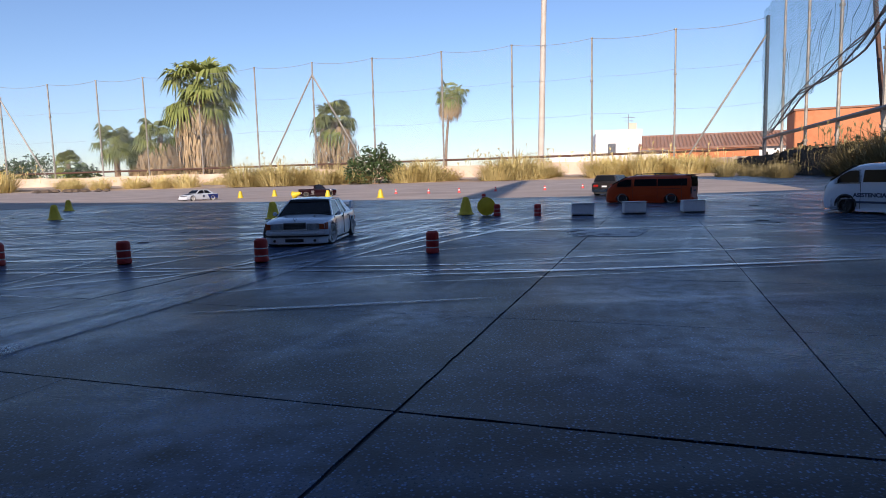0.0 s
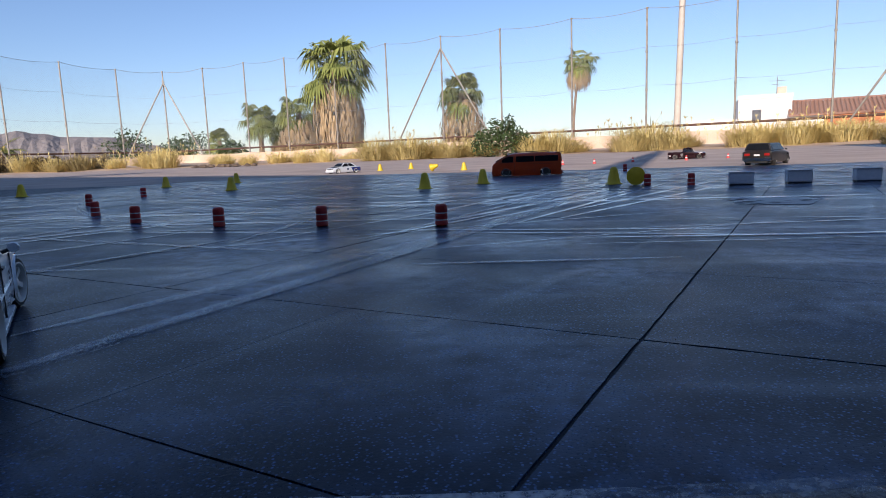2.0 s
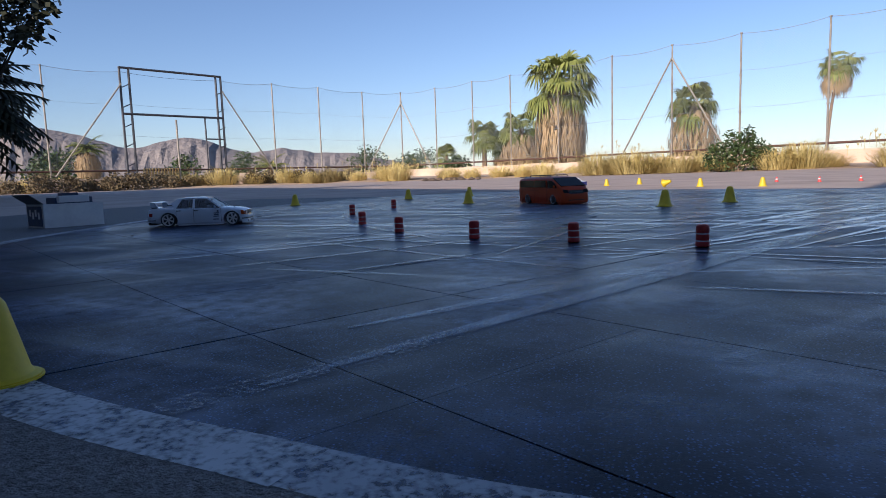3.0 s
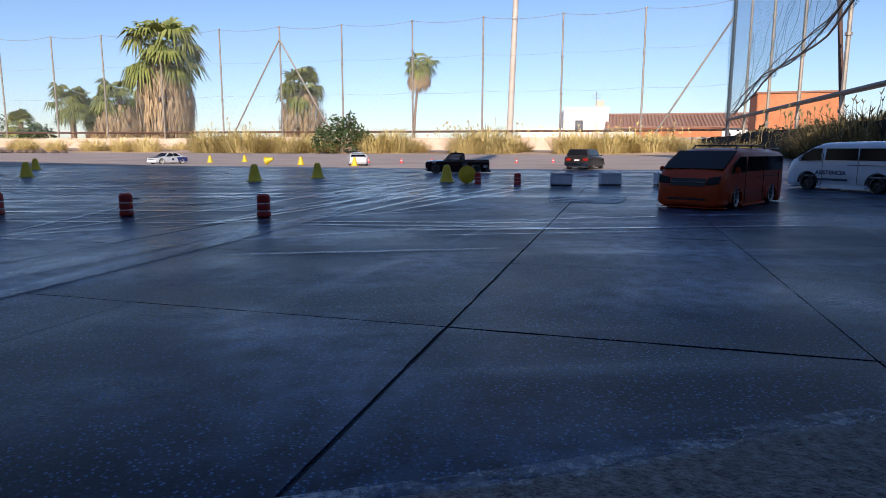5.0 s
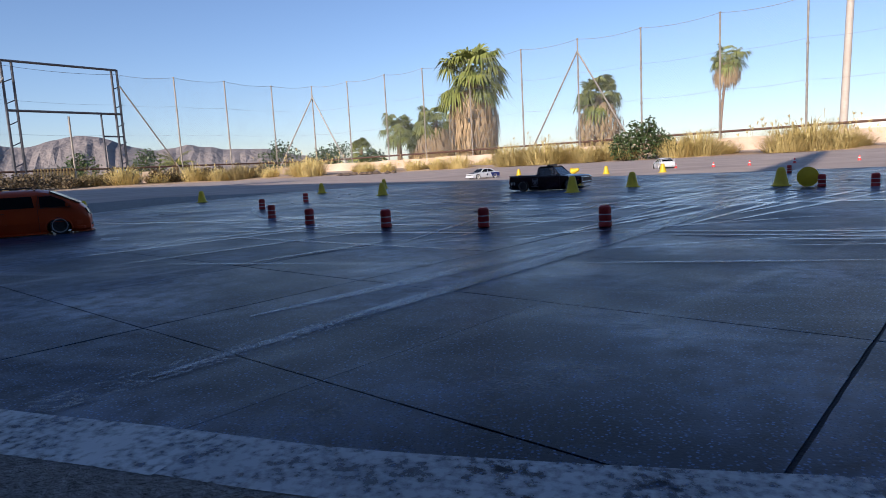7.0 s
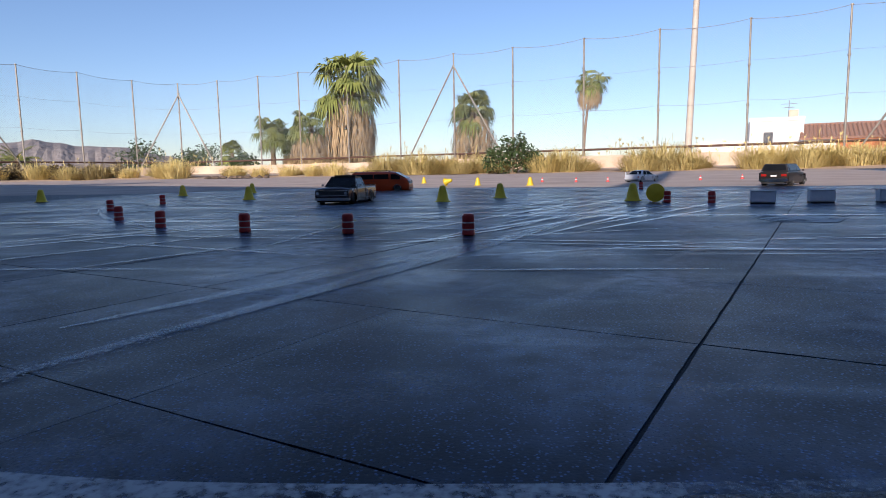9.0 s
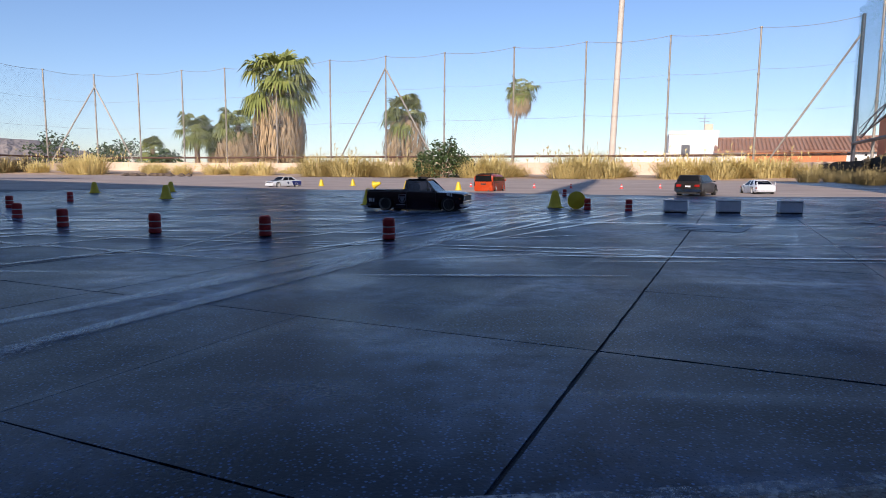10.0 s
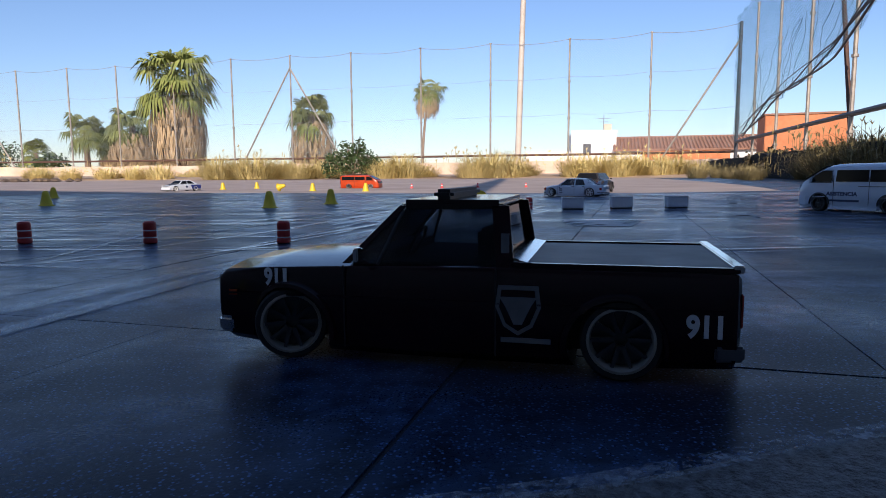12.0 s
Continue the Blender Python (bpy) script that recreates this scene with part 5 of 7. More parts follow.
    if text:
        for s in (1, -1):
            lettering(text, 0.0215, text_mat, car, flat_on_side(s, 0.040, 0.0905, 0.066))
            part("text_bar", Mesh().box((0.030, s * 0.0906, 0.046), (0.11, 0.0006, 0.008)), DECAL, car, "dark strip of small lettering")
            part("badge", Mesh().lathe([(0.0003, 0), (0.013, 0), (0.013, 0.0006), (0.0003, 0.0006)], 16, Matrix.Translation((-0.175, s * 0.0905, 0.072)) @ Matrix.Rotation(radians(-90 * s), 4, "X")), DECAL, car, "round dark badge")
        part("stripe", Mesh().box((-0.2395, 0, 0.078), (0.002, 0.06, 0.004)), DECAL, car)
    for x in (0.1285, -0.1285):
        arch(car, x, 0.034, 0.0385, 0.0905, body if not text else BLACK, 0.005, 0.0016, -8, 188)
    return car, add_wheels(car, 0.0285, 0.025, 0.0735, 0.257, "lip" if not text else "mesh", rim_mat, steer)


text_mat = DECAL


def build_pickup():
    car = thing("model_pickup", "glossy black-cherry model pickup with a roof light bar", "model pickup")
    st = [(-0.232, 0.030, 0.083, 0.090, 0.092), (-0.228, 0.020, 0.0885, 0.0935, 0.0945), (-0.13, 0.016, 0.0905, 0.094, 0.095), (-0.035, 0.015, 0.090, 0.094, 0.095), (0.035, 0.015, 0.0895, 0.093, 0.095),
          (0.085, 0.016, 0.0895, 0.0915, 0.0985), (0.15, 0.018, 0.089, 0.089, 0.096), (0.205, 0.022, 0.087, 0.086, 0.092), (0.215, 0.030, 0.085, 0.080, 0.086)]
    carved("body", loft(st, square=0.96), CHERRY, car, [(0.1285, 0.035, 0.0375), (-0.1285, 0.035, 0.0375)])
    block(car, "chassis", (0, 0, 0.036), (0.40, 0.10, 0.03), BLACK)
    zb, zt = 0.094, 0.1425
    yf = side_y(0.0845, zb, 0.066, zt)
    part("roof", Mesh().box((-0.002, 0, zt + 0.001), (0.080, 0.137, 0.008)), CHERRY, car, bevel=0.0035)
    for s in (1, -1):
        for (x0, x1, w) in ((0.078, 0.036, 0.006), (-0.046, -0.040, 0.013)):
            part("pillar", Mesh().slab([(x0 + w / 2, s * yf(zb), zb), (x0 - w / 2, s * yf(zb), zb), (x1 - w / 2, s * yf(zt), zt), (x1 + w / 2, s * yf(zt), zt)], 0.004, (0, -s, 0)), CHERRY, car)
        side_pane([(0.074, zb), (-0.040, zb), (-0.036, zt - 0.003), (0.034, zt - 0.003)], yf, s, GLASS, car, proud=-0.001, thick=0.0006)
        part("quarter_bar", Mesh().tube((0.052, s * yf(zb), zb), (0.036, s * yf(zt), zt - 0.004), 0.0014), BLACK, car)
        for x in (-0.040, 0.078):
            part("door_gap", Mesh().box((x, s * 0.0898, 0.058), (0.001, 0.0018, 0.07)), BLACK, car)
        part("body_crease", Mesh().box((-0.01, s * 0.0902, 0.066), (0.42, 0.0016, 0.0016)), CHERRY, car)
        mr = part("mirror", Mesh().box((0.062, s * 0.100, 0.104), (0.004, 0.012, 0.011)), CHROME, car, bevel=0.001)
        part("mirror_arm", Mesh().tube((0.060, s * 0.085, 0.095), (0.062, s * 0.098, 0.101), 0.0012), CHROME, mr)
        # bed walls
        part("bed_rail", Mesh().box((-0.140, s * 0.0835, 0.0965), (0.180, 0.006, 0.004)), CHERRY, car, bevel=0.001)
        lettering("911", 0.020, WHITEDECAL, car, flat_on_side(s, 0.138, 0.0897, 0.0745))
        lettering("911", 0.023, WHITEDECAL, car, flat_on_side(s, -0.202, 0.0898, 0.047))
        y = 0.0904
        shield = [(-0.071, 0.081), (-0.042, 0.081), (-0.040, 0.064), (-0.046, 0.048), (-0.0565, 0.041), (-0.067, 0.048), (-0.073, 0.064)]
        part("shield_badge", Mesh().slab([(x, s * y, z) for x, z in shield], 0.0006, (0, s, 0)), GREYDECAL, car, "grey shield-shaped badge")
        part("shield_badge", Mesh().slab([(-0.0565 + (x + 0.0565) * 0.82, s * (y + 0.0005), 0.062 + (z - 0.062) * 0.82) for x, z in shield], 0.0006, (0, s, 0)), CHERRY, car)
        part("shield_badge", Mesh().slab([(-0.070, s * (y + 0.001), 0.072), (-0.043, s * (y + 0.001), 0.072), (-0.0475, s * (y + 0.001), 0.064), (-0.0535, s * (y + 0.001), 0.050), (-0.0595, s * (y + 0.001), 0.050), (-0.0655, s * (y + 0.001), 0.064)], 0.0006, (0, s, 0)), GREYDECAL, car)
        part("text_bar", Mesh().box((-0.062, s * y, 0.037), (0.036, 0.0006, 0.004)), GREYDECAL, car, "small strip of pale lettering")
        part("text_bar", Mesh().box((-0.0455, s * (yf(0.11) + 0.0015), 0.112), (0.006, 0.0006, 0.018)), GREYDECAL, car)
        part("headlamp", Mesh().lathe([(0.0003, 0), (0.009, 0), (0.009, 0.002), (0.005, 0.0038), (0.0003, 0.0042)], 14, Matrix.Translation((0.2145, s * 0.072, 0.0665)) @ Matrix.Rotation(radians(90), 4, "Y")), LAMP, car, smooth=True)
        part("tail_lamp", Mesh().box((-0.2325, s * 0.078, 0.066), (0.003, 0.010, 0.026)), REDLENS, car, bevel=0.001)
        part("side_marker", Mesh().box((0.195, s * 0.0885, 0.066), (0.010, 0.001, 0.005)), AMBER, car)
    part("windscreen", Mesh().slab([(0.0785, -0.080, zb + 0.002), (0.0785, 0.080, zb + 0.002), (0.037, 0.064, zt - 0.002), (0.037, -0.064, zt - 0.002)], 0.0006, (-1, 0, 0)), GLASS, car)
    part("rear_window", Mesh().slab([(-0.047, -0.078, zb + 0.002), (-0.047, 0.078, zb + 0.002), (-0.042, 0.064, zt - 0.002), (-0.042, -0.064, zt - 0.002)], 0.0006, (1, 0, 0)), GLASS, car)
    part("cabin_floor", Mesh().box((0.015, 0, 0.0935), (0.12, 0.15, 0.004)), FELT, car)
    part("seat", Mesh().box((-0.028, 0, 0.108), (0.014, 0.12, 0.030)), FELT, car, bevel=0.003)
    part("dashboard", Mesh().box((0.058, 0, 0.098), (0.025, 0.14, 0.010)), FELT, car, bevel=0.002)
    part("steering_wheel", Mesh().lathe([(0.014, -0.001), (0.016, -0.001), (0.016, 0.001), (0.014, 0.001)], 16, Matrix.Translation((0.034, 0.034, 0.108)) @ Matrix.Rotation(radians(65), 4, "Y"), closed=True), BLACK, car)
    part("bed_cover", Mesh().box((-0.142, 0, 0.0958), (0.165, 0.152, 0.003)), BLACK, car, "black bed cover", bevel=0.001)
    part("bed_rail", Mesh().box((-0.228, 0, 0.0975), (0.010, 0.172, 0.006)), CHROME, car, bevel=0.001)
    part("bed_rail", Mesh().slab([(-0.048, -0.076, 0.1), (-0.048, 0.076, 0.1), (-0.062, 0.082, 0.0965), (-0.062, -0.082, 0.0965)], 0.002, (0, 0, 1)), CHROME, car)
    part("light_bar", Mesh().box((0.006, 0, 0.1515), (0.016, 0.118, 0.009)), BLACK, car, "black roof light bar", bevel=0.003)
    for s in (1, -1):
        part("light_bar_foot", Mesh().box((0.006, s * 0.045, 0.1475), (0.010, 0.008, 0.006)), BLACK, car)
    part("grille", Mesh().box((0.2155, 0, 0.0665), (0.003, 0.160, 0.024)), BLACK, car)
    for k in range(4):
        part("grille_bar", Mesh().box((0.2175, 0, 0.0585 + k * 0.0055), (0.0015, 0.124, 0.0012)), FELT, car)
    part("grille_trim", Mesh().path([(0.217, -0.082, 0.0545), (0.217, 0.082, 0.0545), (0.216, 0.082, 0.0795), (0.216, -0.082, 0.0795), (0.217, -0.082, 0.0545)], 0.0016, 6), CHROME, car, "bright grille surround")
    part("front_bumper", Mesh().slab([(x, y, 0.030) for x, y in ((0.195, 0.092), (0.216, 0.088), (0.2265, 0.06), (0.2285, 0), (0.2265, -0.06), (0.216, -0.088), (0.195, -0.092))], 0.014, (0, 0, 1)), CHROME, car, "chrome front bumper", bevel=0.003)
    part("rear_bumper", Mesh().slab([(x, y, 0.028) for x, y in ((-0.21, 0.091), (-0.236, 0.086), (-0.240, 0), (-0.236, -0.086), (-0.21, -0.091))], 0.012, (0, 0, 1)), DARKSTEEL, car, bevel=0.002)
    part("plate", Mesh().box((-0.2335, 0, 0.066), (0.002, 0.05, 0.016)), WHITEDECAL, car)
    part("hitch", Mesh().box((-0.235, 0.02, 0.022), (0.02, 0.02, 0.012)), BLACK, car)
    for x in (0.1285, -0.1285):
        arch(car, x, 0.034, 0.0385, 0.0895, CHERRY, 0.006, 0.003, -8, 188)
    return car, add_wheels(car, 0.0288, 0.025, 0.0730, 0.257, "lip", RIMBEIGE, 22)


GREYDECAL = surface("grey_decal", (0.14, 0.14, 0.15), (0.20, 0.20, 0.21), 30, 0.5, 0.0)


def build_small(name, label, body, accent, estate):
    """A parked saloon-sized model: a hatchback coupe or an estate."""
    car = thing(name, label, "model car")
    st = [(-0.220, 0.035, 0.072, 0.080, 0.085), (-0.214, 0.022, 0.080, 0.086, 0.090), (-0.12, 0.015, 0.085, 0.089, 0.092), (0.0, 0.014, 0.084, 0.087, 0.090), (0.085, 0.014, 0.084, 0.083, 0.088), (0.17, 0.017, 0.082, 0.074, 0.079), (0.205, 0.020, 0.076, 0.068, 0.072)]
    carved("body", loft(st), body, car, [(0.1285, 0.033, 0.037), (-0.1285, 0.033, 0.037)])
    block(car, "chassis", (0, 0, 0.036), (0.38, 0.10, 0.03), BLACK)
    zb, zt = 0.088, 0.134
    tail = -0.195 if estate else -0.085
    end = -0.212 if estate else -0.165
    cab = Mesh().add([(0.082, 0.078, zb), (0.082, -0.078, zb), (end, -0.076, zb), (end, 0.076, zb), (0.025, 0.060, zt), (0.025, -0.060, zt), (tail, -0.060, zt), (tail, 0.060, zt)],
                     [(0, 1, 5, 4), (1, 2, 6, 5), (2, 3, 7, 6), (3, 0, 4, 7), (4, 5, 6, 7), (3, 2, 1, 0)])
    part("roof", cab, body, car, bevel=0.004)
    yf = side_y(0.077, zb, 0.060, zt)
    for s in (1, -1):
        side_pane([(0.070, zb + 0.004), (-0.022, zb + 0.004), (-0.022, zt - 0.006), (0.022, zt - 0.006)], yf, s, DARKGLASS, car, proud=0.001)
        side_pane([(-0.030, zb + 0.004), (end + 0.045, zb + 0.004), (tail + 0.012, zt - 0.006), (-0.030, zt - 0.006)], yf, s, DARKGLASS, car, proud=0.001)
        part("headlamp", Mesh().box((0.2045, s * 0.052, 0.058), (0.004, 0.030, 0.012)), LAMP, car, bevel=0.001)
        part("tail_lamp", Mesh().box((-0.2205, s * 0.055, 0.066), (0.003, 0.030, 0.015)), REDLENS, car, bevel=0.001)
        part("mirror", Mesh().box((0.060, s * 0.090, 0.093), (0.008, 0.014, 0.009)), BLACK, car, bevel=0.002)
        part("side_panel", Mesh().slab([(-0.085 if not estate else 0.08, s * 0.0862, 0.028), (-0.215, s * 0.0825, 0.03), (-0.215, s * 0.0825, 0.080), (-0.06, s * 0.0862, 0.080)], 0.0012, (0, -s, 0)), accent, car, "dark blue rear flank" if not estate else "")
        if not estate:
            part("decal", Mesh().lathe([(0.0003, 0), (0.014, 0), (0.014, 0.0006), (0.0003, 0.0006)], 14, Matrix.Translation((-0.01, s * 0.0862, 0.056)) @ Matrix.Rotation(radians(-90 * s), 4, "X")), DECAL, car, "round dark door decal")
    part("windscreen", Mesh().slab([(0.0825, -0.070, zb + 0.006), (0.0825, 0.070, zb + 0.006), (0.034, 0.054, zt - 0.004), (0.034, -0.054, zt - 0.004)], 0.0016, (0.6, 0, 0.7)), DARKGLASS, car)
    part("rear_window", Mesh().slab([(end + 0.002, -0.066, zb + 0.006), (end + 0.002, 0.066, zb + 0.006), (tail - 0.002, 0.054, zt - 0.006), (tail - 0.002, -0.054, zt - 0.006)], 0.002, (-0.9, 0, 0.3)), DARKGLASS, car)
    part("front_bumper", Mesh().box((0.206, 0, 0.030), (0.022, 0.158, 0.024)), WHITE if not estate else BLACK, car, bevel=0.004)
    part("rear_bumper", Mesh().box((-0.218, 0, 0.036), (0.018, 0.160, 0.020)), body if not estate else CHROME, car, bevel=0.004)
    part("grille", Mesh().box((0.2055, 0, 0.058), (0.004, 0.07, 0.010)), BLACK, car)
    part("plate", Mesh().box((-0.2225, 0, 0.062), (0.002, 0.032, 0.010)), WHITEDECAL, car)
    part("rear_diffuser", Mesh().box((-0.21, 0, 0.020), (0.03, 0.12, 0.010)), BLACK, car)
    if not estate:
        part("front_splitter", Mesh().box((0.21, 0, 0.014), (0.03, 0.165, 0.004)), BLACK, car)
        part("bonnet_panel", Mesh().slab([(0.195, -0.055, 0.0735), (0.195, 0.055, 0.0735), (0.10, 0.06, 0.089), (0.10, -0.06, 0.089)], 0.001, (0, 0, 1)), BLACK, car, "black bonnet panel")
    return car, add_wheels(car, 0.0288, 0.024, 0.0695, 0.257, "spoke", RIMWHITE if not estate else RIMDARK)


def fitted(car, front, rear, across, up, drop=0.0):
    """Trims a car's overhangs, width and height to the model's true proportions."""
    seen = set()
    for o in car.children_recursive:
        if o.name.split(".")[0] in ("wheel", "rim", "brake_disc", "spokes") or o.data in seen:
            continue
        seen.add(o.data)
        loc, turned = o.matrix_basis.translation, o.matrix_basis.to_euler()
        base = o.matrix_basis.copy()
        back = base.inverted()
        for v in o.data.vertices:
            p = base @ v.co
            k = 0.1285
            if p.x > k:
                p.x = k + (p.x - k) * front
            elif p.x < -k:
                p.x = -k + (p.x + k) * rear
            p.y *= across
            p.z = max(0.004, p.z * up - drop)
            v.co = back @ p
        o.data.update()
    return car


sedan, sedan_wheels = build_sedan()
fitted(sedan, 0.60, 0.80, 0.93, 0.86, 0.003)
van, van_wheels = build_van(ORANGE, "glossy orange model van with a black roof rack", True, POLISHED, steer=6)
fitted(van, 0.90, 0.90, 0.95, 0.795, 0.006)
pickup, pickup_wheels = build_pickup()
fitted(pickup, 0.70, 0.75, 0.95, 0.91, 0.008)
assist, _ = build_van(WHITE, "white model assistance van with dark lettering, parked", False, RIMDARK, text="ASISTENCIA", rack=False)
fitted(assist, 0.90, 0.90, 0.95, 0.90)
assist.matrix_basis = pose(1.63, 2.385, 0, rz=114) @ Matrix.Scale(1.0, 4)
hatch, _ = build_small("model_hatchback", "white model hatchback with a dark blue rear, parked", WHITE, BLUE, False)
fitted(hatch, 0.85, 0.85, 0.95, 0.90)
hatch.matrix_basis = pose(-2.55, 6.45, 0, rz=240) @ Matrix.Scale(0.9, 4)
wagon, _ = build_small("model_estate", "dark grey model estate car, parked", GREY, GREY, True)
fitted(wagon, 0.9, 0.9, 0.97, 0.95)
wagon.matrix_basis = pose(1.28, 5.1, 0, rz=62) @ Matrix.Scale(1.2, 4)


# ---- course markers ----
DRUMRED = surface("dark_red_plastic", (0.36, 0.020, 0.018), (0.46, 0.032, 0.028), 40, 0.5, 0.1, depth=0.0005, random_tint=0.12)
BAND = surface("white_band", (0.60, 0.60, 0.60), (0.72, 0.72, 0.72), 60, 0.5, 0.1, depth=0.0005)
YELLOW = surface("yellow_plastic", (0.58, 0.42, 0.010), (0.70, 0.53, 0.02), 30, 0.5, 0.15, depth=0.0008, random_tint=0.08)
PINK = surface("red_cone_plastic", (0.62, 0.05, 0.05), (0.72, 0.09, 0.08), 30, 0.5, 0.1, depth=0.0005)
FOAM = surface("white_foam", (0.58, 0.60, 0.62), (0.70, 0.71, 0.72), 40, 0.8, 0.5, depth=0.001, random_tint=0.05)
CARD = surface("white_cardboard", (0.55, 0.55, 0.56), (0.68, 0.68, 0.68), 12, 0.8, 0.2, depth=0.0008)


def build_barrel():
    b = thing("traffic_drum", "small dark red drum with white bands", "traffic drum", "drums along the course")
    r, h = 0.0135, 0.047
    prof = [(r * 0.9, 0), (r * 1.08, 0.002), (r * 1.08, 0.009), (r, 0.011), (r, 0.0155), (r * 1.03, 0.0175), (r * 1.03, 0.0245), (r, 0.0265), (r, 0.031), (r * 1.02, 0.033), (r * 1.02, 0.042), (r * 0.95, 0.0455), (r * 0.8, 0.047)]
    part("drum", Mesh().lathe(prof, 20), DRUMRED, b, smooth=True)
    for z in (0.0122, 0.0277):
        part("band", Mesh().lathe([(r * 1.004, z), (r * 1.02, z), (r * 1.02, z + 0.0022), (r * 1.004, z + 0.0022)], 20, closed=True), BAND, b)
    part("lid", Mesh().lathe([(r * 0.78, 0.047), (r * 0.74, 0.0485), (0.0004, 0.0487)], 20), DRUMRED, b)
    return b


DRUMS = [(-0.259, 1.437), (-0.556, 1.45), (-0.842, 1.465), (-1.176, 1.575), (-1.53, 1.82), (-2.02, 2.33), (-2.18, 2.87), (0.285, 2.80), (0.445, 2.73), (0.268, 4.5)]
drum = build_barrel()
rnd = random.Random(3)
drum.matrix_basis = pose(*DRUMS[0], 0)
for x, y in DRUMS[1:]:
    copy_thing(drum, pose(x, y, 0, rz=rnd.uniform(0, 360)))
knocked = copy_thing(drum, pose(0.089, 1.529, 0))


def build_cone():
    c = thing("marker_cone", "yellow plastic marker cone on the concrete", "marker cone", "yellow cones")
    prof = [(0.034, 0), (0.0365, 0.0015), (0.0365, 0.004), (0.031, 0.006), (0.0285, 0.010), (0.0205, 0.045), (0.0165, 0.062), (0.0145, 0.070), (0.0105, 0.0755), (0.004, 0.0775), (0.0005, 0.0778)]
    part("shell", Mesh().lathe(prof, 28), YELLOW, c, smooth=True)
    part("rim", Mesh().lathe([(0.0345, 0.0008), (0.0385, 0.0008), (0.0385, 0.0028), (0.0345, 0.0028)], 28, closed=True), YELLOW, c)
    return c


CONES = [(-0.628, 0.236), (-3.10, 2.2), (-3.3, 3.2), (-2.93, 4.05), (-1.965, 3.34), (-0.71, 2.97), (-0.49, 3.31), (-2.34, 7.05), (-2.10, 7.5), (-1.16, 6.1), (-0.625, 5.84), (0.155, 2.95), (-2.65, 4.52)]
cone = build_cone()
cone.matrix_basis = pose(*CONES[0], 0)
for x, y in CONES[1:]:
    copy_thing(cone, pose(x, y, 0, rz=rnd.uniform(0, 360)))
fallen = copy_thing(cone, pose(0.242, 2.84, 0.0385, -90, 0, 8))
fallen["label"] = "yellow cone fallen over, its round base showing"
fallen2 = copy_thing(cone, pose(-1.47, 6.05, 0.0385, 75, 0, 70))
fallen2["label"] = "yellow cone tipped over on its side"


def build_red_cone():
    c = thing("mini_cone", "tiny red plastic cone far across the yard", "mini cone", "red mini cones")
    part("shell", Mesh().lathe([(0.022, 0), (0.022, 0.004), (0.015, 0.006), (0.006, 0.050), (0.0005, 0.052)], 14), PINK, c, smooth=True)
    part("collar", Mesh().lathe([(0.0118, 0.024), (0.0125, 0.024), (0.0103, 0.034), (0.0095, 0.034)], 14, closed=True), BAND, c)
    return c


rc = build_red_cone()
REDS = [(-0.66, 7.35), (-0.27, 7.05), (0.06, 7.1), (0.46, 7.2), (1.0, 7.2), (1.5, 7.7)]
rc.matrix_basis = pose(*REDS[0], 0)
for x, y in REDS[1:]:
    copy_thing(rc, pose(x, y, 0))


def build_block():
    b = thing("foam_block", "white foam barrier block on the concrete", "barrier block", "barrier blocks")
    part("block", Mesh().box((0, 0, 0.027), (0.086, 0.040, 0.042)), FOAM, b, bevel=0.003)
    part("foot", Mesh().box((0, 0, 0.003), (0.082, 0.036, 0.006)), BLACK, b)
    part("cap", Mesh().box((0, 0, 0.0495), (0.090, 0.044, 0.003)), FOAM, b, bevel=0.001)
    return b


bl = build_block()
bl.matrix_basis = pose(0.613, 2.66, 0, rz=-4)
copy_thing(bl, pose(0.822, 2.70, 0, rz=2))
copy_thing(bl, pose(1.054, 2.71, 0, rz=3))


def build_box():
    b = thing("cardboard_box", "open white cardboard box with gear inside", "box", m=pose(-3.02, 1.50, 0, rz=86))
    w, d, h, t = 0.25, 0.18, 0.105, 0.004
    for c, s in (((0, -d / 2, h / 2), (w, t, h)), ((0, d / 2, h / 2), (w, t, h)), ((-w / 2, 0, h / 2), (t, d, h)), ((w / 2, 0, h / 2), (t, d, h))):
        part("side", Mesh().box(c, s), CARD, b, bevel=0.001)
    part("bottom", Mesh().box((0, 0, t / 2), (w, d, t)), CARD, b)
    part("flap", Mesh().slab([(-w / 2, -d / 2, h), (-w / 2, d / 2, h), (-w / 2 - 0.055, d / 2, h + 0.042), (-w / 2 - 0.055, -d / 2, h + 0.042)], 0.004, (0.5, 0, 0.6)), DARKSTEEL, b, "open flap, dark inside")
    part("printed_panel", Mesh().box((-w / 2 - 0.003, 0, h / 2), (0.002, 0.15, 0.088)), DECAL, b, "dark printed panel")
    for q in range(4):
        part("print_bar", Mesh().box((-w / 2 - 0.0045, -0.045 + 0.03 * q, 0.055 + 0.012 * (q % 2)), (0.001, 0.016, 0.03)), CARD, b, "pale printed shape")
    part("gear", Mesh().box((0.03, 0.02, 0.108), (0.16, 0.10, 0.045)).box((0.03, 0.03, 0.140), (0.07, 0.05, 0.022)), DECAL, b, "dark blue carton in the box", bevel=0.002)
    part("gear", Mesh().box((0.02, -0.04, 0.124), (0.13, 0.03, 0.030)), CARD, b, "pale carton in the box")
    return b


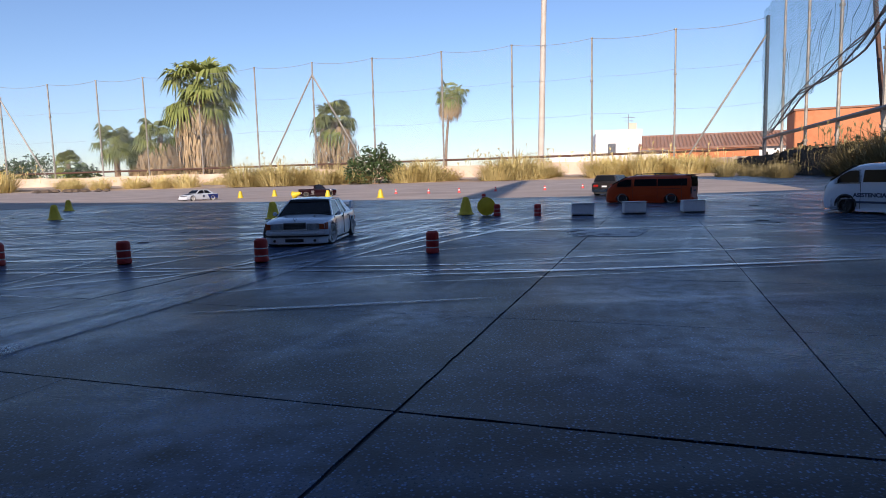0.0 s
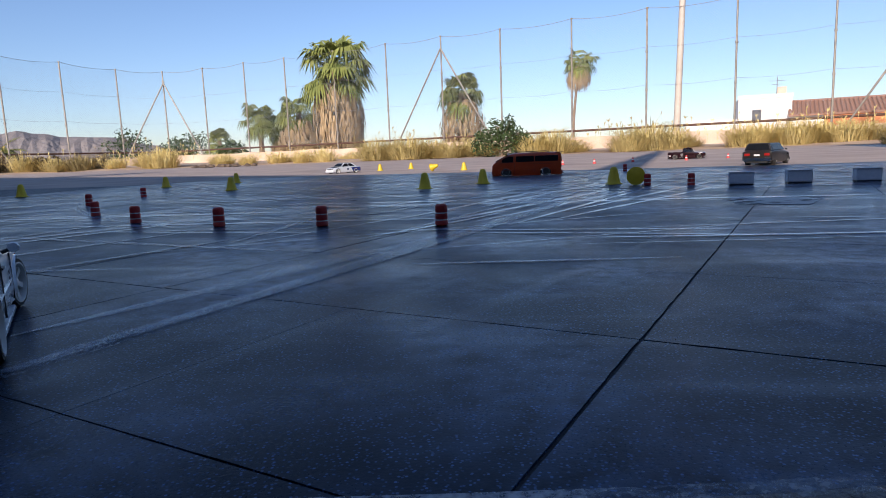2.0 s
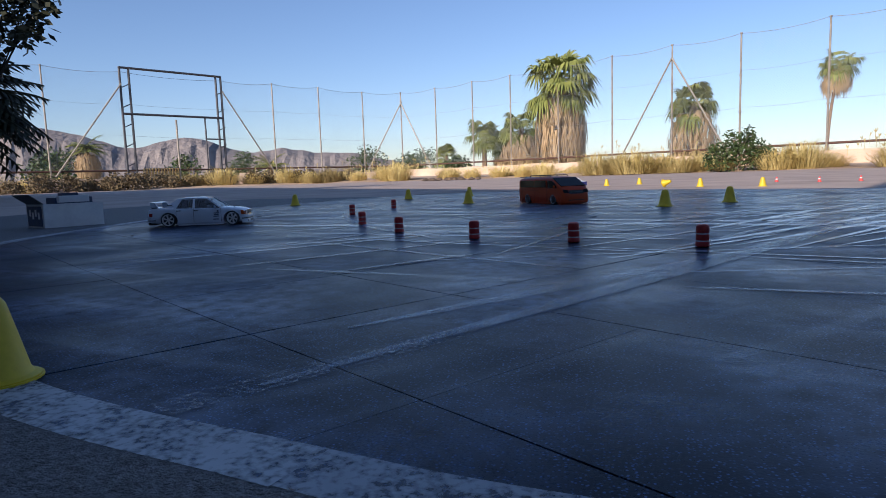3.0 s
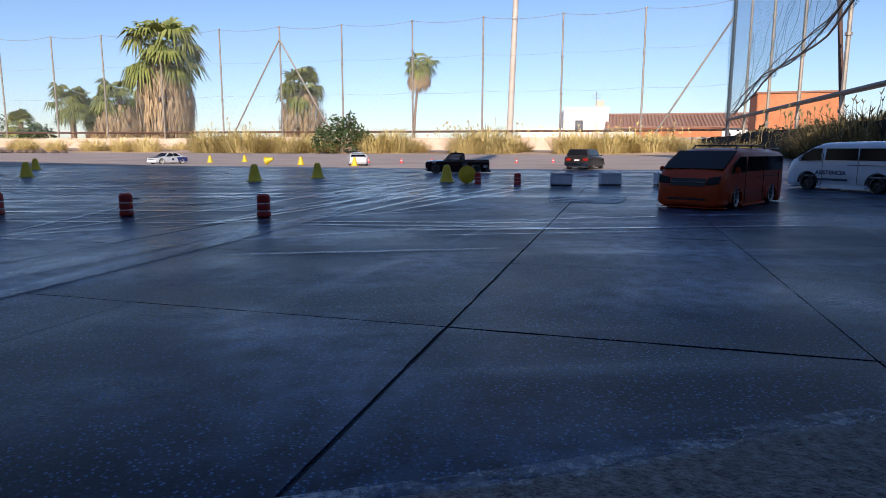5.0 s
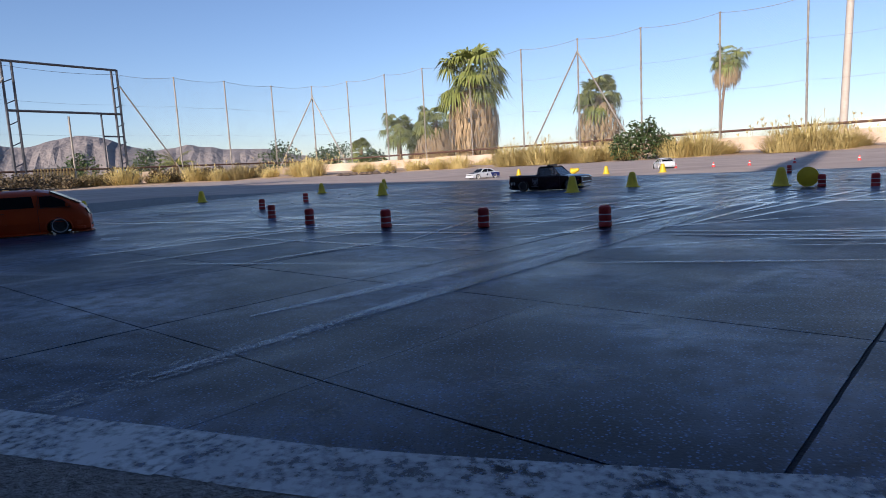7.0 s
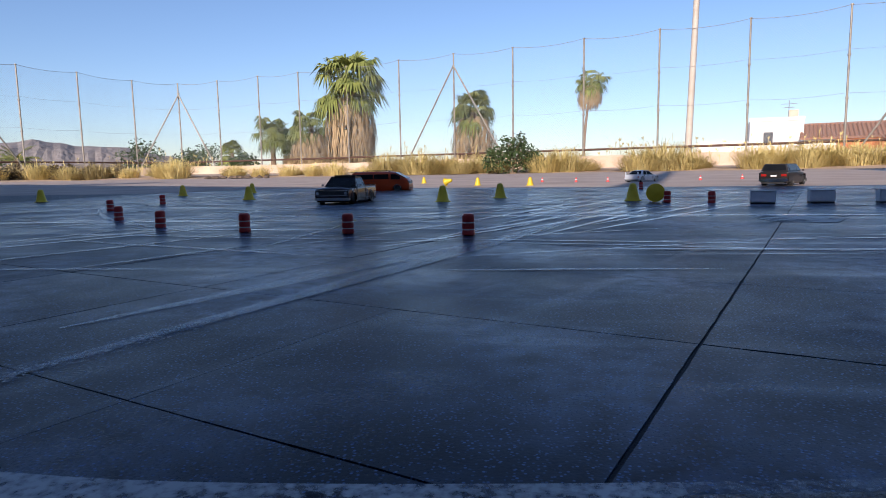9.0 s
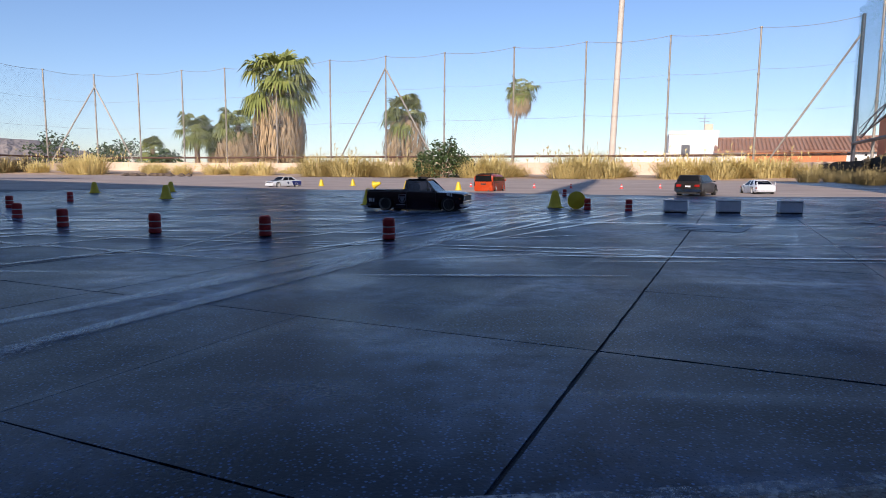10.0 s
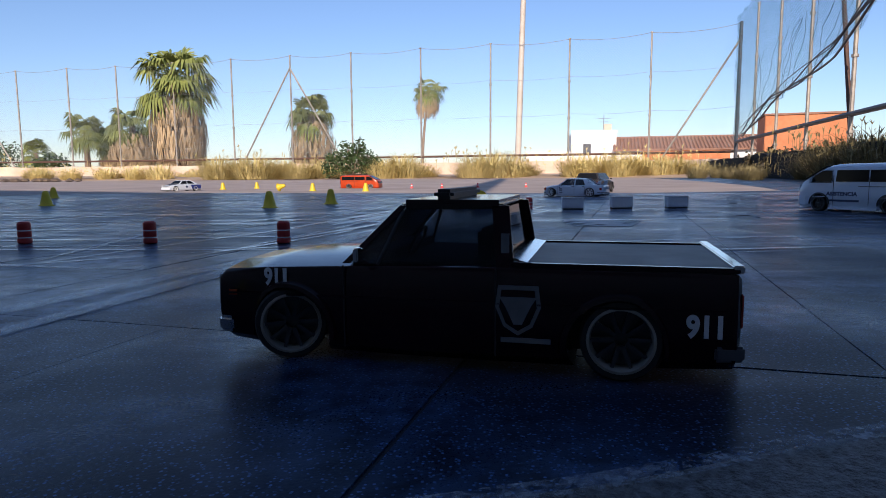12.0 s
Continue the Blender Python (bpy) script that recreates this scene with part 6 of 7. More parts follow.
build_box()
GRIT = surface("dark_wet_stone", (0.02, 0.02, 0.022), (0.05, 0.05, 0.05), 80, 0.6, 0.5)
for k in range(26):
    x, y = rnd.uniform(-2.5, 2.0), rnd.uniform(0.8, 4.0)
    s = rnd.uniform(0.005, 0.014)
    flake = Mesh().lathe([(0.0005, 0), (s, 0.0004), (s * 0.8, 0.0022), (0.0005, 0.003)], 7)
    tagged(part("debris_flake", flake, GRIT, m=pose(x, y, 0.0005, rz=rnd.uniform(0, 360)) @ Matrix.Diagonal((1.8, 0.8, 1, 1))), "small dark wet leaf fragment on the concrete", "debris", "debris flakes")
PATCH = worn_paint("pale_repair_patch", (0.36, 0.38, 0.40), 0.62, 25)
tagged(part("repair_patch", Mesh().slab([(0.40, 1.83, 0.0006), (0.60, 1.80, 0.0006), (0.70, 2.02, 0.0006), (0.47, 2.06, 0.0006)], 0.0006, (0, 0, 1)), PATCH), "pale worn repair patch in the concrete", "repair patch", kind="structure")


# ---- plants ----
def fan_leaf(mb, base, out, size, rng, blades=21, droop=0.55):
    """A fan palm leaf: a stalk and a fan of narrow drooping blades."""
    out = out.normalized()
    side = out.cross(Vector((0, 0, 1)))
    side = side.normalized() if side.length > 1e-3 else Vector((1, 0, 0))
    up = side.cross(out)
    hub = base + out * size * 0.6
    mb.tube(base, hub, size * 0.018, size * 0.012, 3, cap=False)
    for i in range(blades):
        a = radians(-100 + 200 * i / (blades - 1) + rng.uniform(-4, 4))
        d = out * math.cos(a) + side * math.sin(a) + up * rng.uniform(-0.06, 0.08)
        k = size * rng.uniform(0.50, 0.64)
        w = d.cross(up).normalized() * size * 0.034
        m1 = hub + d * k * 0.55 + Vector((0, 0, -droop * 0.10 * k))
        tip = hub + d * k * 0.92 + Vector((0, 0, -droop * k * rng.uniform(0.7, 1.2)))
        n = len(mb.v)
        mb.v += [tuple(hub), tuple(m1 - w), tuple(tip), tuple(m1 + w)]
        mb.f.append((n, n + 1, n + 2, n + 3))


def feather_leaf(mb, base, out, size, rng):
    """A feather palm leaf: an arching rib with leaflets."""
    p = Vector(base)
    d = Vector(out).normalized()
    pts = [p.copy()]
    for i in range(9):
        d = (d + Vector((0, 0, -0.13))).normalized()
        p = p + d * size / 9
        pts.append(p.copy())
    mb.path(pts, size * 0.008, 3)
    for i in range(1, 10):
        d = (pts[i] - pts[i - 1]).normalized()
        s = d.cross(Vector((0, 0, 1))).normalized()
        for sg in (1, -1):
            for q in range(2):
                b = pts[i - 1].lerp(pts[i], q * 0.5)
                ln = size * 0.24 * math.sin(math.pi * min(1, (i + 0.6) / 10.5)) + 0.04 * size
                tip = b + (s * sg + d * 0.7 + Vector((0, 0, -0.35 - rng.uniform(0, 0.3)))).normalized() * ln
                w = d * size * 0.022
                n = len(mb.v)
                mb.v += [tuple(b - w), tuple(b + w), tuple(tip)]
                mb.f.append((n, n + 1, n + 2))


def palm(name, label, place, top, radius, trunk_r, skirt, seed, fan=True, lean=(0, 0), leaves=60, base_z=0.0, leaf=FROND):
    rng = random.Random(seed)
    t = thing(name, label, "palm tree", m=pose(*place, base_z))
    h = top - radius * 0.75
    mb = Mesh()
    prev = Vector((0, 0, 0))
    for i in range(8):
        f = (i + 1) / 8
        q = Vector((lean[0] * f * f, lean[1] * f * f, h * f))
        mb.tube(prev, q, trunk_r * (1.15 - 0.35 * (f - 0.125)), trunk_r * (1.12 - 0.35 * f), 10)
        prev = q
    part("trunk", mb, BARK, t)
    crown = Mesh()
    head = prev
    for i in range(leaves):
        z = rng.uniform(-0.60, 0.95)
        a = rng.uniform(0, 2 * math.pi)
        c = math.sqrt(max(0.02, 1 - min(1, abs(z)) ** 2))
        d = Vector((c * math.cos(a), c * math.sin(a), z))
        base = head + Vector((0, 0, rng.uniform(-0.25, 0.1) * radius))
        if fan:
            fan_leaf(crown, base, d, radius * rng.uniform(0.72, 1.12), rng, droop=rng.uniform(0.4, 1.0) * (1.15 - 0.75 * max(0.0, z)))
        else:
            feather_leaf(crown, base, Vector((d.x, d.y, abs(z) * 0.9 + 0.15)), radius * rng.uniform(0.9, 1.25), rng)
    part("crown", crown, leaf, t, fix=False)
    if skirt:
        low, wide = skirt
        sk = Mesh()
        for i in range(int(leaves * 22)):
            f = rng.random()
            a = rng.uniform(0, 2 * math.pi)
            z = low + (h - 0.22 * radius - low) * f
            r0 = trunk_r * 0.9
            k = wide * (0.45 + 0.55 * math.sin(math.pi * min(1, f * 0.75 + 0.2))) * rng.uniform(0.7, 1.05)
            b = Vector((r0 * math.cos(a), r0 * math.sin(a), z))
            b.x += lean[0] * (z / h) ** 2
            tipz = max(0.3, z - radius * rng.uniform(0.2, 0.75))
            e2 = Vector((b.x + k * math.cos(a), b.y + k * math.sin(a), z - radius * 0.10))
            for j in range(4):
                aa = a + rng.uniform(-0.25, 0.25)
                tip = Vector((b.x + k * rng.uniform(0.85, 1.1) * math.cos(aa), b.y + k * rng.uniform(0.85, 1.1) * math.sin(aa), tipz + rng.uniform(-0.15, 0.15) * radius))
                w = Vector((-math.sin(a), math.cos(a), 0)) * 0.016 * radius
                n = len(sk.v)
                sk.v += [tuple(b), tuple(e2 - w), tuple(tip), tuple(e2 + w)]
                sk.f.append((n, n + 1, n + 2, n + 3))
        part("skirt", sk, DEADFROND, t, "hanging skirt of dry tan fronds", fix=False)
    return t


palm("fan_palm", "tall fan palm with green crown and dry skirt", (-14.5, 35.4), 7.2, 2.25, 0.34, (1.3, 1.2), 11, leaves=46)
palm("fan_palm", "short fan palm with a shaggy dry skirt", (-7.2, 35.6), 4.6, 1.40, 0.24, (0.9, 1.1), 2, leaves=36)
palm("fan_palm", "slender tall fan palm with a small round crown", (-2.0, 60.2), 9.3, 1.6, 0.12, (6.2, 1.0), 3, lean=(0.75, 0), leaves=26)
palm("fan_palm", "low leafy fan palm beyond the fence", (-24.3, 43.8), 4.5, 1.6, 0.20, None, 4, leaves=46)
palm("fan_palm", "low leafy fan palm beyond the fence", (-23.2, 45.2), 3.3, 1.25, 0.20, (1.0, 0.8), 14, leaves=30)
palm("fan_palm", "shaggy olive fan palm beyond the fence", (-20.0, 41.5), 4.6, 1.6, 0.25, (1.0, 1.35), 5, leaves=34)
palm("fan_palm", "small fan palm beyond the fence", (-30.5, 48.0), 2.9, 1.25, 0.22, None, 6, leaves=30)
palm("feather_palm", "small dark feather palm beyond the gate", (-46.0, 24.7), 3.9, 1.2, 0.2, (1.2, 0.7), 7, fan=False, leaves=50)
palm("feather_palm", "date palm beside the yard, leaves darkened for shade", (-15.55, 4.95), 3.7, 2.2, 0.2, None, 8, fan=False, leaves=180, leaf=DARKLEAF)
palm("feather_palm", "low feather palm on the verge beyond the fence", (-37.0, 33.5), 2.4, 1.3, 0.2, None, 9, fan=False, leaves=30)


def leafy(name, label, place, blobs, count, size, material, trunk, seed, category="bush", bark=BARK):
    """Twigs with many small leaves, in uneven clumps."""
    rng = random.Random(seed)
    t = thing(name, label, category, m=pose(*place, 0))
    br = Mesh()
    leaves = Mesh()
    for (cx, cy, cz, r, share) in blobs:
        c = Vector((cx, cy, cz))
        br.tube((cx * 0.15, cy * 0.15, 0), (cx * 0.45, cy * 0.45, cz * 0.55), trunk, trunk * 0.7, 6)
        br.tube((cx * 0.45, cy * 0.45, cz * 0.55), c, trunk * 0.65, trunk * 0.25, 6)
        for k in range(int(count * share)):
            d = Vector((rng.gauss(0, 1), rng.gauss(0, 1), rng.gauss(0, 1))).normalized() * r * rng.uniform(0.45, 1.1)
            if k % 12 == 0:
                br.tube(c, c + d, trunk * 0.18, trunk * 0.08, 4)
            p = c + d + Vector((0, 0, 0))
            if p.z < 0.05:
                continue
            a, b = Vector((rng.uniform(-1, 1), rng.uniform(-1, 1), rng.uniform(-0.8, 0.5))).normalized(), Vector((rng.uniform(-1, 1), rng.uniform(-1, 1), rng.uniform(-1, 1)))
            w = a.cross(b).normalized() * size * 0.32
            s = size * rng.uniform(0.6, 1.3)
            n = len(leaves.v)
            leaves.v += [tuple(p), tuple(p + a * s * 0.5 + w), tuple(p + a * s), tuple(p + a * s * 0.5 - w)]
            leaves.f.append((n, n + 1, n + 2, n + 3))
    part("branchwork", br, bark, t)
    part("crown", leaves, material, t, fix=False)
    return t


leafy("green_bush", "dense green leafy bush at the yard edge", (-3.45, 24.2), [(-0.55, 0, 0.5, 0.55, 0.3), (0.3, 0.1, 0.65, 0.6, 0.35), (0.8, 0, 0.45, 0.5, 0.2), (-0.1, 0, 1.05, 0.4, 0.1), (0.35, 0, 1.25, 0.3, 0.05)], 2600, 0.12, LEAF, 0.04, 21)
# bark takes the wall's near-black, so shade is in its colour too
leafy("shade_tree", "broadleaf tree with open twiggy crown, darkened for shade", (-11.2, 4.05), [(0.45, 0.35, 3.0, 0.55, 0.16), (0.2, 0.0, 2.5, 0.5, 0.14), (0.75, 0.75, 2.55, 0.34, 0.08), (-0.2, 0.2, 3.8, 0.9, 0.2), (0.55, 0.6, 3.4, 0.5, 0.12), (0.95, 0.95, 2.95, 0.26, 0.05), (-0.3, -0.5, 3.2, 0.8, 0.15), (0.3, 0.5, 2.15, 0.25, 0.04)], 2300, 0.15, DARKLEAF, 0.03, 22, "tree", DARKWALL)
for k, (x, y, s) in enumerate(((-38, 46, 1.5), (-34.5, 50, 1.4), (-43, 36, 1.3), (-44, 31, 1.2), (-30, 41.5, 1.0), (-48, 24, 1.5), (-40, 19, 1.2), (-27, 44, 0.9))):
    leafy("shrub", "dark olive shrub beyond the fence", (x, y), [(-0.7 * s, 0, 0.9 * s, 0.8 * s, 0.4), (0.6 * s, 0, 1.1 * s, 0.9 * s, 0.4), (0, 0, 1.6 * s, 0.6 * s, 0.2)], 900, 0.24, LEAF, 0.05, 30 + k)


SCRUB = surface("dry_brown_scrub", (0.07, 0.055, 0.03), (0.19, 0.145, 0.075), 3, 0.8, 0.1)
srb = random.Random(41)
for k in range(26):
    f = k / 25
    x, y, q = -31.2 + 6.4 * f ** 1.5 + srb.uniform(-0.5, 0.5), 13.6 + 14.6 * f + srb.uniform(-0.4, 0.4), srb.uniform(0.42, 0.75)
    leafy("dry_shrub", "low brown scrub at the foot of a wall", (x, y), [(-0.7 * q, 0.3, 0.45 * q, 0.7 * q, 0.35), (0.7 * q, -0.3, 0.5 * q, 0.8 * q, 0.4), (0, 0, 0.85 * q, 0.5 * q, 0.25)], 620, 0.13, SCRUB, 0.025, 70 + k)
for k, (x, y, q) in enumerate(((10.0, 20.0, 0.55), (9.3, 18.2, 0.6), (8.8, 16.4, 0.5), (10.3, 21.4, 0.5))):
    leafy("dry_shrub", "low brown scrub at the foot of a wall", (x, y), [(-0.6 * q, 0.2, 0.5 * q, 0.7 * q, 0.35), (0.6 * q, -0.2, 0.6 * q, 0.8 * q, 0.4), (0, 0, 0.95 * q, 0.5 * q, 0.25)], 700, 0.13, SCRUB, 0.025, 110 + k)


def tuft_mesh(seed, blades, height, spread, plume):
    rng = random.Random(seed)
    mb = Mesh()
    for i in range(blades):
        a = rng.uniform(0, 2 * math.pi)
        r = spread * 0.45 * math.sqrt(rng.random())
        b = Vector((r * math.cos(a), r * math.sin(a), 0))
        a2 = a + rng.uniform(-0.7, 0.7)
        k = spread * rng.uniform(0.2, 1.0)
        h = height * rng.uniform(0.45, 1.0) * (1 - 0.5 * (r / (spread * 0.45)) ** 2)
        mid = b + Vector((k * 0.35 * math.cos(a2), k * 0.35 * math.sin(a2), h * 0.75))
        tip = b + Vector((k * math.cos(a2), k * math.sin(a2), h * rng.uniform(0.5, 1.0)))
        w = Vector((-math.sin(a2), math.cos(a2), 0)) * height * 0.008
        n = len(mb.v)
        mb.v += [tuple(b - w), tuple(b + w), tuple(mid + w), tuple(mid - w), tuple(tip)]
        mb.f += [(n, n + 1, n + 2, n + 3), (n + 3, n + 2, n + 4)]
        if plume and rng.random() < 0.05:
            p = tip + Vector((0, 0, height * 0.18))
            mb.tube(tip, p, height * 0.005, n=3, cap=False)
            for j in range(4):
                q = p + Vector((rng.uniform(-1, 1), rng.uniform(-1, 1), rng.uniform(0.6, 1.8))) * height * 0.05
                mb.tube(p, q, height * 0.013, height * 0.004, 3)
    return mb


TUFTS = [made("blades", tuft_mesh(50 + k, 560, 1.0, 1.25, k % 2 == 0), GRASS, fix=False) for k in range(4)]
OLIVE = [made("blades", tuft_mesh(60 + k, 560, 1.0, 1.2, True), GREENGRASS, fix=False) for k in range(3)]


def tuft(x, y, s, olive=False, z=0.0):
    t = tagged(new("grass_tuft", rnd.choice(OLIVE if olive else TUFTS)), "clump of olive grass by a shaded wall" if olive else "clump of dry yellow grass on the verge", "grass tuft", "grass tufts")
    t.matrix_basis = pose(x, y, z, 0, 0, rnd.uniform(0, 360)) @ Matrix.Diagonal((s * rnd.uniform(0.8, 1.25), s * rnd.uniform(0.8, 1.25), s * rnd.uniform(0.95, 1.25), 1))
    return t


for x, y, s in ((-29.2, 25.5, 0.8), (-31.0, 22.2, 0.9), (-31.8, 18.2, 0.9), (-30.2, 23.4, 0.7), (-33.0, 16.6, 0.9)):
    tuft(x, y, s, olive=True)
# dry tufts in an uneven row along the low wall
for x, y, s in ((-8.6, 24.6, 1.1), (-7.9, 24.9, 0.9), (-7.0, 24.3, 1.15), (-6.2, 24.8, 1.0), (-5.5, 24.6, 0.9), (-4.8, 25.4, 0.9), (-2.2, 24.2, 1.0), (-1.5, 24.4, 1.1), (-0.8, 24.9, 0.8), (1.2, 23.6, 1.05), (1.9, 23.9, 1.15), (2.7, 23.7, 0.9), (3.2, 24.3, 0.7),
                (4.8, 22.6, 1.0), (5.5, 22.9, 1.15), (6.2, 22.4, 1.1), (6.9, 22.8, 1.0), (7.5, 22.2, 0.9), (8.1, 22.6, 1.0), (8.8, 22.0, 0.8), (-11.3, 25.6, 0.8), (-12.4, 25.8, 0.75), (-13.8, 26.3, 0.8), (-15.1, 26.0, 0.7), (-16.6, 26.4, 0.6),
                (-19.5, 26.0, 1.2), (-20.3, 26.5, 1.1), (-22.5, 26.5, 0.9), (-24.0, 26.0, 1.2), (-25.0, 25.4, 1.0), (-26.2, 24.8, 1.1), (-27.2, 23.4, 1.0), (-28.0, 22.0, 1.2), (-28.8, 20.8, 0.9), (-32.5, 14.6, 0.9), (-33.4, 13.2, 1.1), (-34.2, 12.0, 1.0), (-22, 28.4, 1.0), (-18, 28.5, 0.9)):
    tuft(x, y, s, olive=x < -21 and rnd.random() < 0.45, z=0.02)
for k in range(14):
    f = rnd.random()
    x = -30 + 39 * f
    y = 33.5 - 0.30 * (x + 20) - rnd.uniform(0.8, 6.0)
    tuft(x, max(y, 24.4 - 0.2 * max(0, x)), rnd.uniform(0.3, 0.6), z=0.05)
# olive tufts at the foot of the retaining wall
for k in range(13):
    f = k / 12
    p = east_point(0.4 + 4.6 * f)
    tuft(p.x - rnd.uniform(1.2, 2.8), p.y + rnd.uniform(-0.6, 0.6), rnd.uniform(0.25, 0.55), olive=rnd.random() < 0.9)
for x, y, s in ((7.2, 11.6, 0.9), (6.95, 10.8, 1.05), (6.85, 10.1, 0.9), (6.7, 9.4, 0.6), (7.5, 12.6, 0.8)):
    tuft(x, y, s, olive=True)
for k in range(26):
    p = east_point(3.5 + k * 0.2)
    tuft(p.x - 0.45, p.y + rnd.uniform(-0.2, 0.2), rnd.uniform(0.12, 0.28), z=0.62)
RUBBLE = surface("brown_rubble", (0.07, 0.05, 0.035), (0.17, 0.125, 0.085), 6, 0.9, 0.5)
heap = Mesh()
for k in range(30):
    a, r = rnd.uniform(0, 6.28), rnd.uniform(0, 1.0)
    heap.lathe([(0.01, 0), (rnd.uniform(0.08, 0.22), 0.02), (0.10, rnd.uniform(0.05, 0.10)), (0.01, 0.12)], 6, pose(r * 1.6 * math.cos(a), r * 0.4 * math.sin(a), 0, rz=rnd.uniform(0, 360)))
tagged(part("rubble_heap", heap, RUBBLE, m=pose(-13.6, 21.5, 0)), "low heap of dark broken rubble", "rubble", kind="stuff")
tagged(part("rubble_heap", heap, RUBBLE, m=pose(-32.2, 17.5, 0) @ Matrix.Diagonal((1.6, 1.6, 2.2, 1))), "low heap of dark broken rubble beside the gate", "rubble", kind="stuff")


def bank():
    """Raised dry earth behind the retaining wall."""
    vs, fs = [], []
    n = 24
    for i in range(n + 1):
        p = east_point(i / n * 8.99)
        for d, z in ((-0.6, 0.58), (0.8, 0.66), (5, 0.8), (30, 1.0)):
            vs.append((p.x + d, p.y - d * 0.25, z + 0.08 * noise.noise((i * 0.7, d, 0))))
    for i in range(n):
        for k in range(3):
            fs.append((4 * i + k, 4 * i + 4 + k, 4 * i + 5 + k, 4 * i + 1 + k))
    return tagged(part("earth_bank", Mesh().add(vs, fs), DIRT), "dry earth bank behind the retaining wall", "earth", kind="structure")


bank()


# ---- paving slabs ----
MAJOR_I = {0: 0.0030, -2: 0.0030, 1: 0.0016, -3: 0.0018, -4: 0.0012}
MAJOR_J = {0: 0.0028, -1: 0.0014, 1: 0.0014, 2: 0.0018}


def slab_mesh(g, kind, cache={}):
    """A slab whose edges have crumbled unevenly along the wider joints."""
    if (g, kind) not in cache:
        rng = random.Random(kind * 7 + int(sum(g) * 1e5))
        x0, x1, y0, y1 = g[0] / 2, CELL - g[1] / 2, g[2] / 2, CELL - g[3] / 2
        corners = [((x0, y0), (x1, y0), g[2], (0, 1)), ((x1, y0), (x1, y1), g[1], (-1, 0)), ((x1, y1), (x0, y1), g[3], (0, -1)), ((x0, y1), (x0, y0), g[0], (1, 0))]
        ring = []
        for (ax, ay), (bx, by), gap, (ix, iy) in corners:
            n = 14 if gap > 0.0008 else 2
            for k in range(n):
                f = k / n
                d = 0.0 if k == 0 else gap * rng.choice((-0.25, -0.2, 0, 0, 0.1, 0.3)) * rng.uniform(0.3, 1)
                ring.append((ax + (bx - ax) * f + ix * d, ay + (by - ay) * f + iy * d))
        n = len(ring)
        vs = [(x, y, 0) for x, y in ring] + [(x, y, -0.008) for x, y in ring]
        fs = [tuple(range(n))] + [(n + i, n + (i + 1) % n, (i + 1) % n, i) for i in range(n)]
        cache[(g, kind)] = made("slab", Mesh().add(vs, fs), CONCRETE, fix=False)
    return cache[(g, kind)]


srnd = random.Random(9)
for i in range(I0, I1):
    for j in range(J0, J1):
        g = (MAJOR_I.get(i, 0.0004), MAJOR_I.get(i + 1, 0.0004), MAJOR_J.get(j, 0.0004), MAJOR_J.get(j + 1, 0.0004))
        p = paved(i, j)
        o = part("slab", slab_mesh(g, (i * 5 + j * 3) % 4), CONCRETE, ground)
        o.matrix_basis = pose(p.x, p.y, srnd.uniform(-0.0003, 0), srnd.uniform(-0.03, 0.03), srnd.uniform(-0.03, 0.03), GRID)


# ---- what moves ----
SEDAN = [(0.0, -0.265, 1.907, -91), (0.3, 0.12, 1.60, -108), (0.5, 0.42, 1.42, -123), (1.0, 0.626, 0.878, -143), (1.2, 0.49, 0.66, -156), (1.5, 0.289, 0.491, -179.5), (1.8, -0.15, 0.52, -219), (2.0, -0.552, 0.497, -226),
         (2.5, -1.557, 0.866, -276), (3.0, -2.278, 1.697, -322), (3.5, -2.64, 2.753, -306), (3.7, -2.765, 3.327, -304), (4.1, -2.8, 4.6, -318), (4.5, -2.2, 5.6, -345), (4.8, -1.2, 6.1, -300), (5.1, -0.4, 6.0, -245), (5.5, 0.057, 5.91, -202), (6.0, 0.25, 6.1, -185), (6.5, 0.06, 6.4, -182),
         (7.0, -0.80, 7.5, -250), (7.5, -1.226, 7.31, -360), (7.7, -1.19, 7.2, -364), (8.3, -0.6, 6.9, -350), (9.0, 0.4, 6.9, -305), (9.5, 1.281, 7.07, -280), (10.0, 1.935, 5.8, -268), (10.25, 2.3, 5.5, -214), (10.5, 2.447, 5.13, -148), (11.0, 2.07, 4.0, -172), (11.5, 1.518, 3.58, -192), (12.0, 0.93, 4.2, -210)]
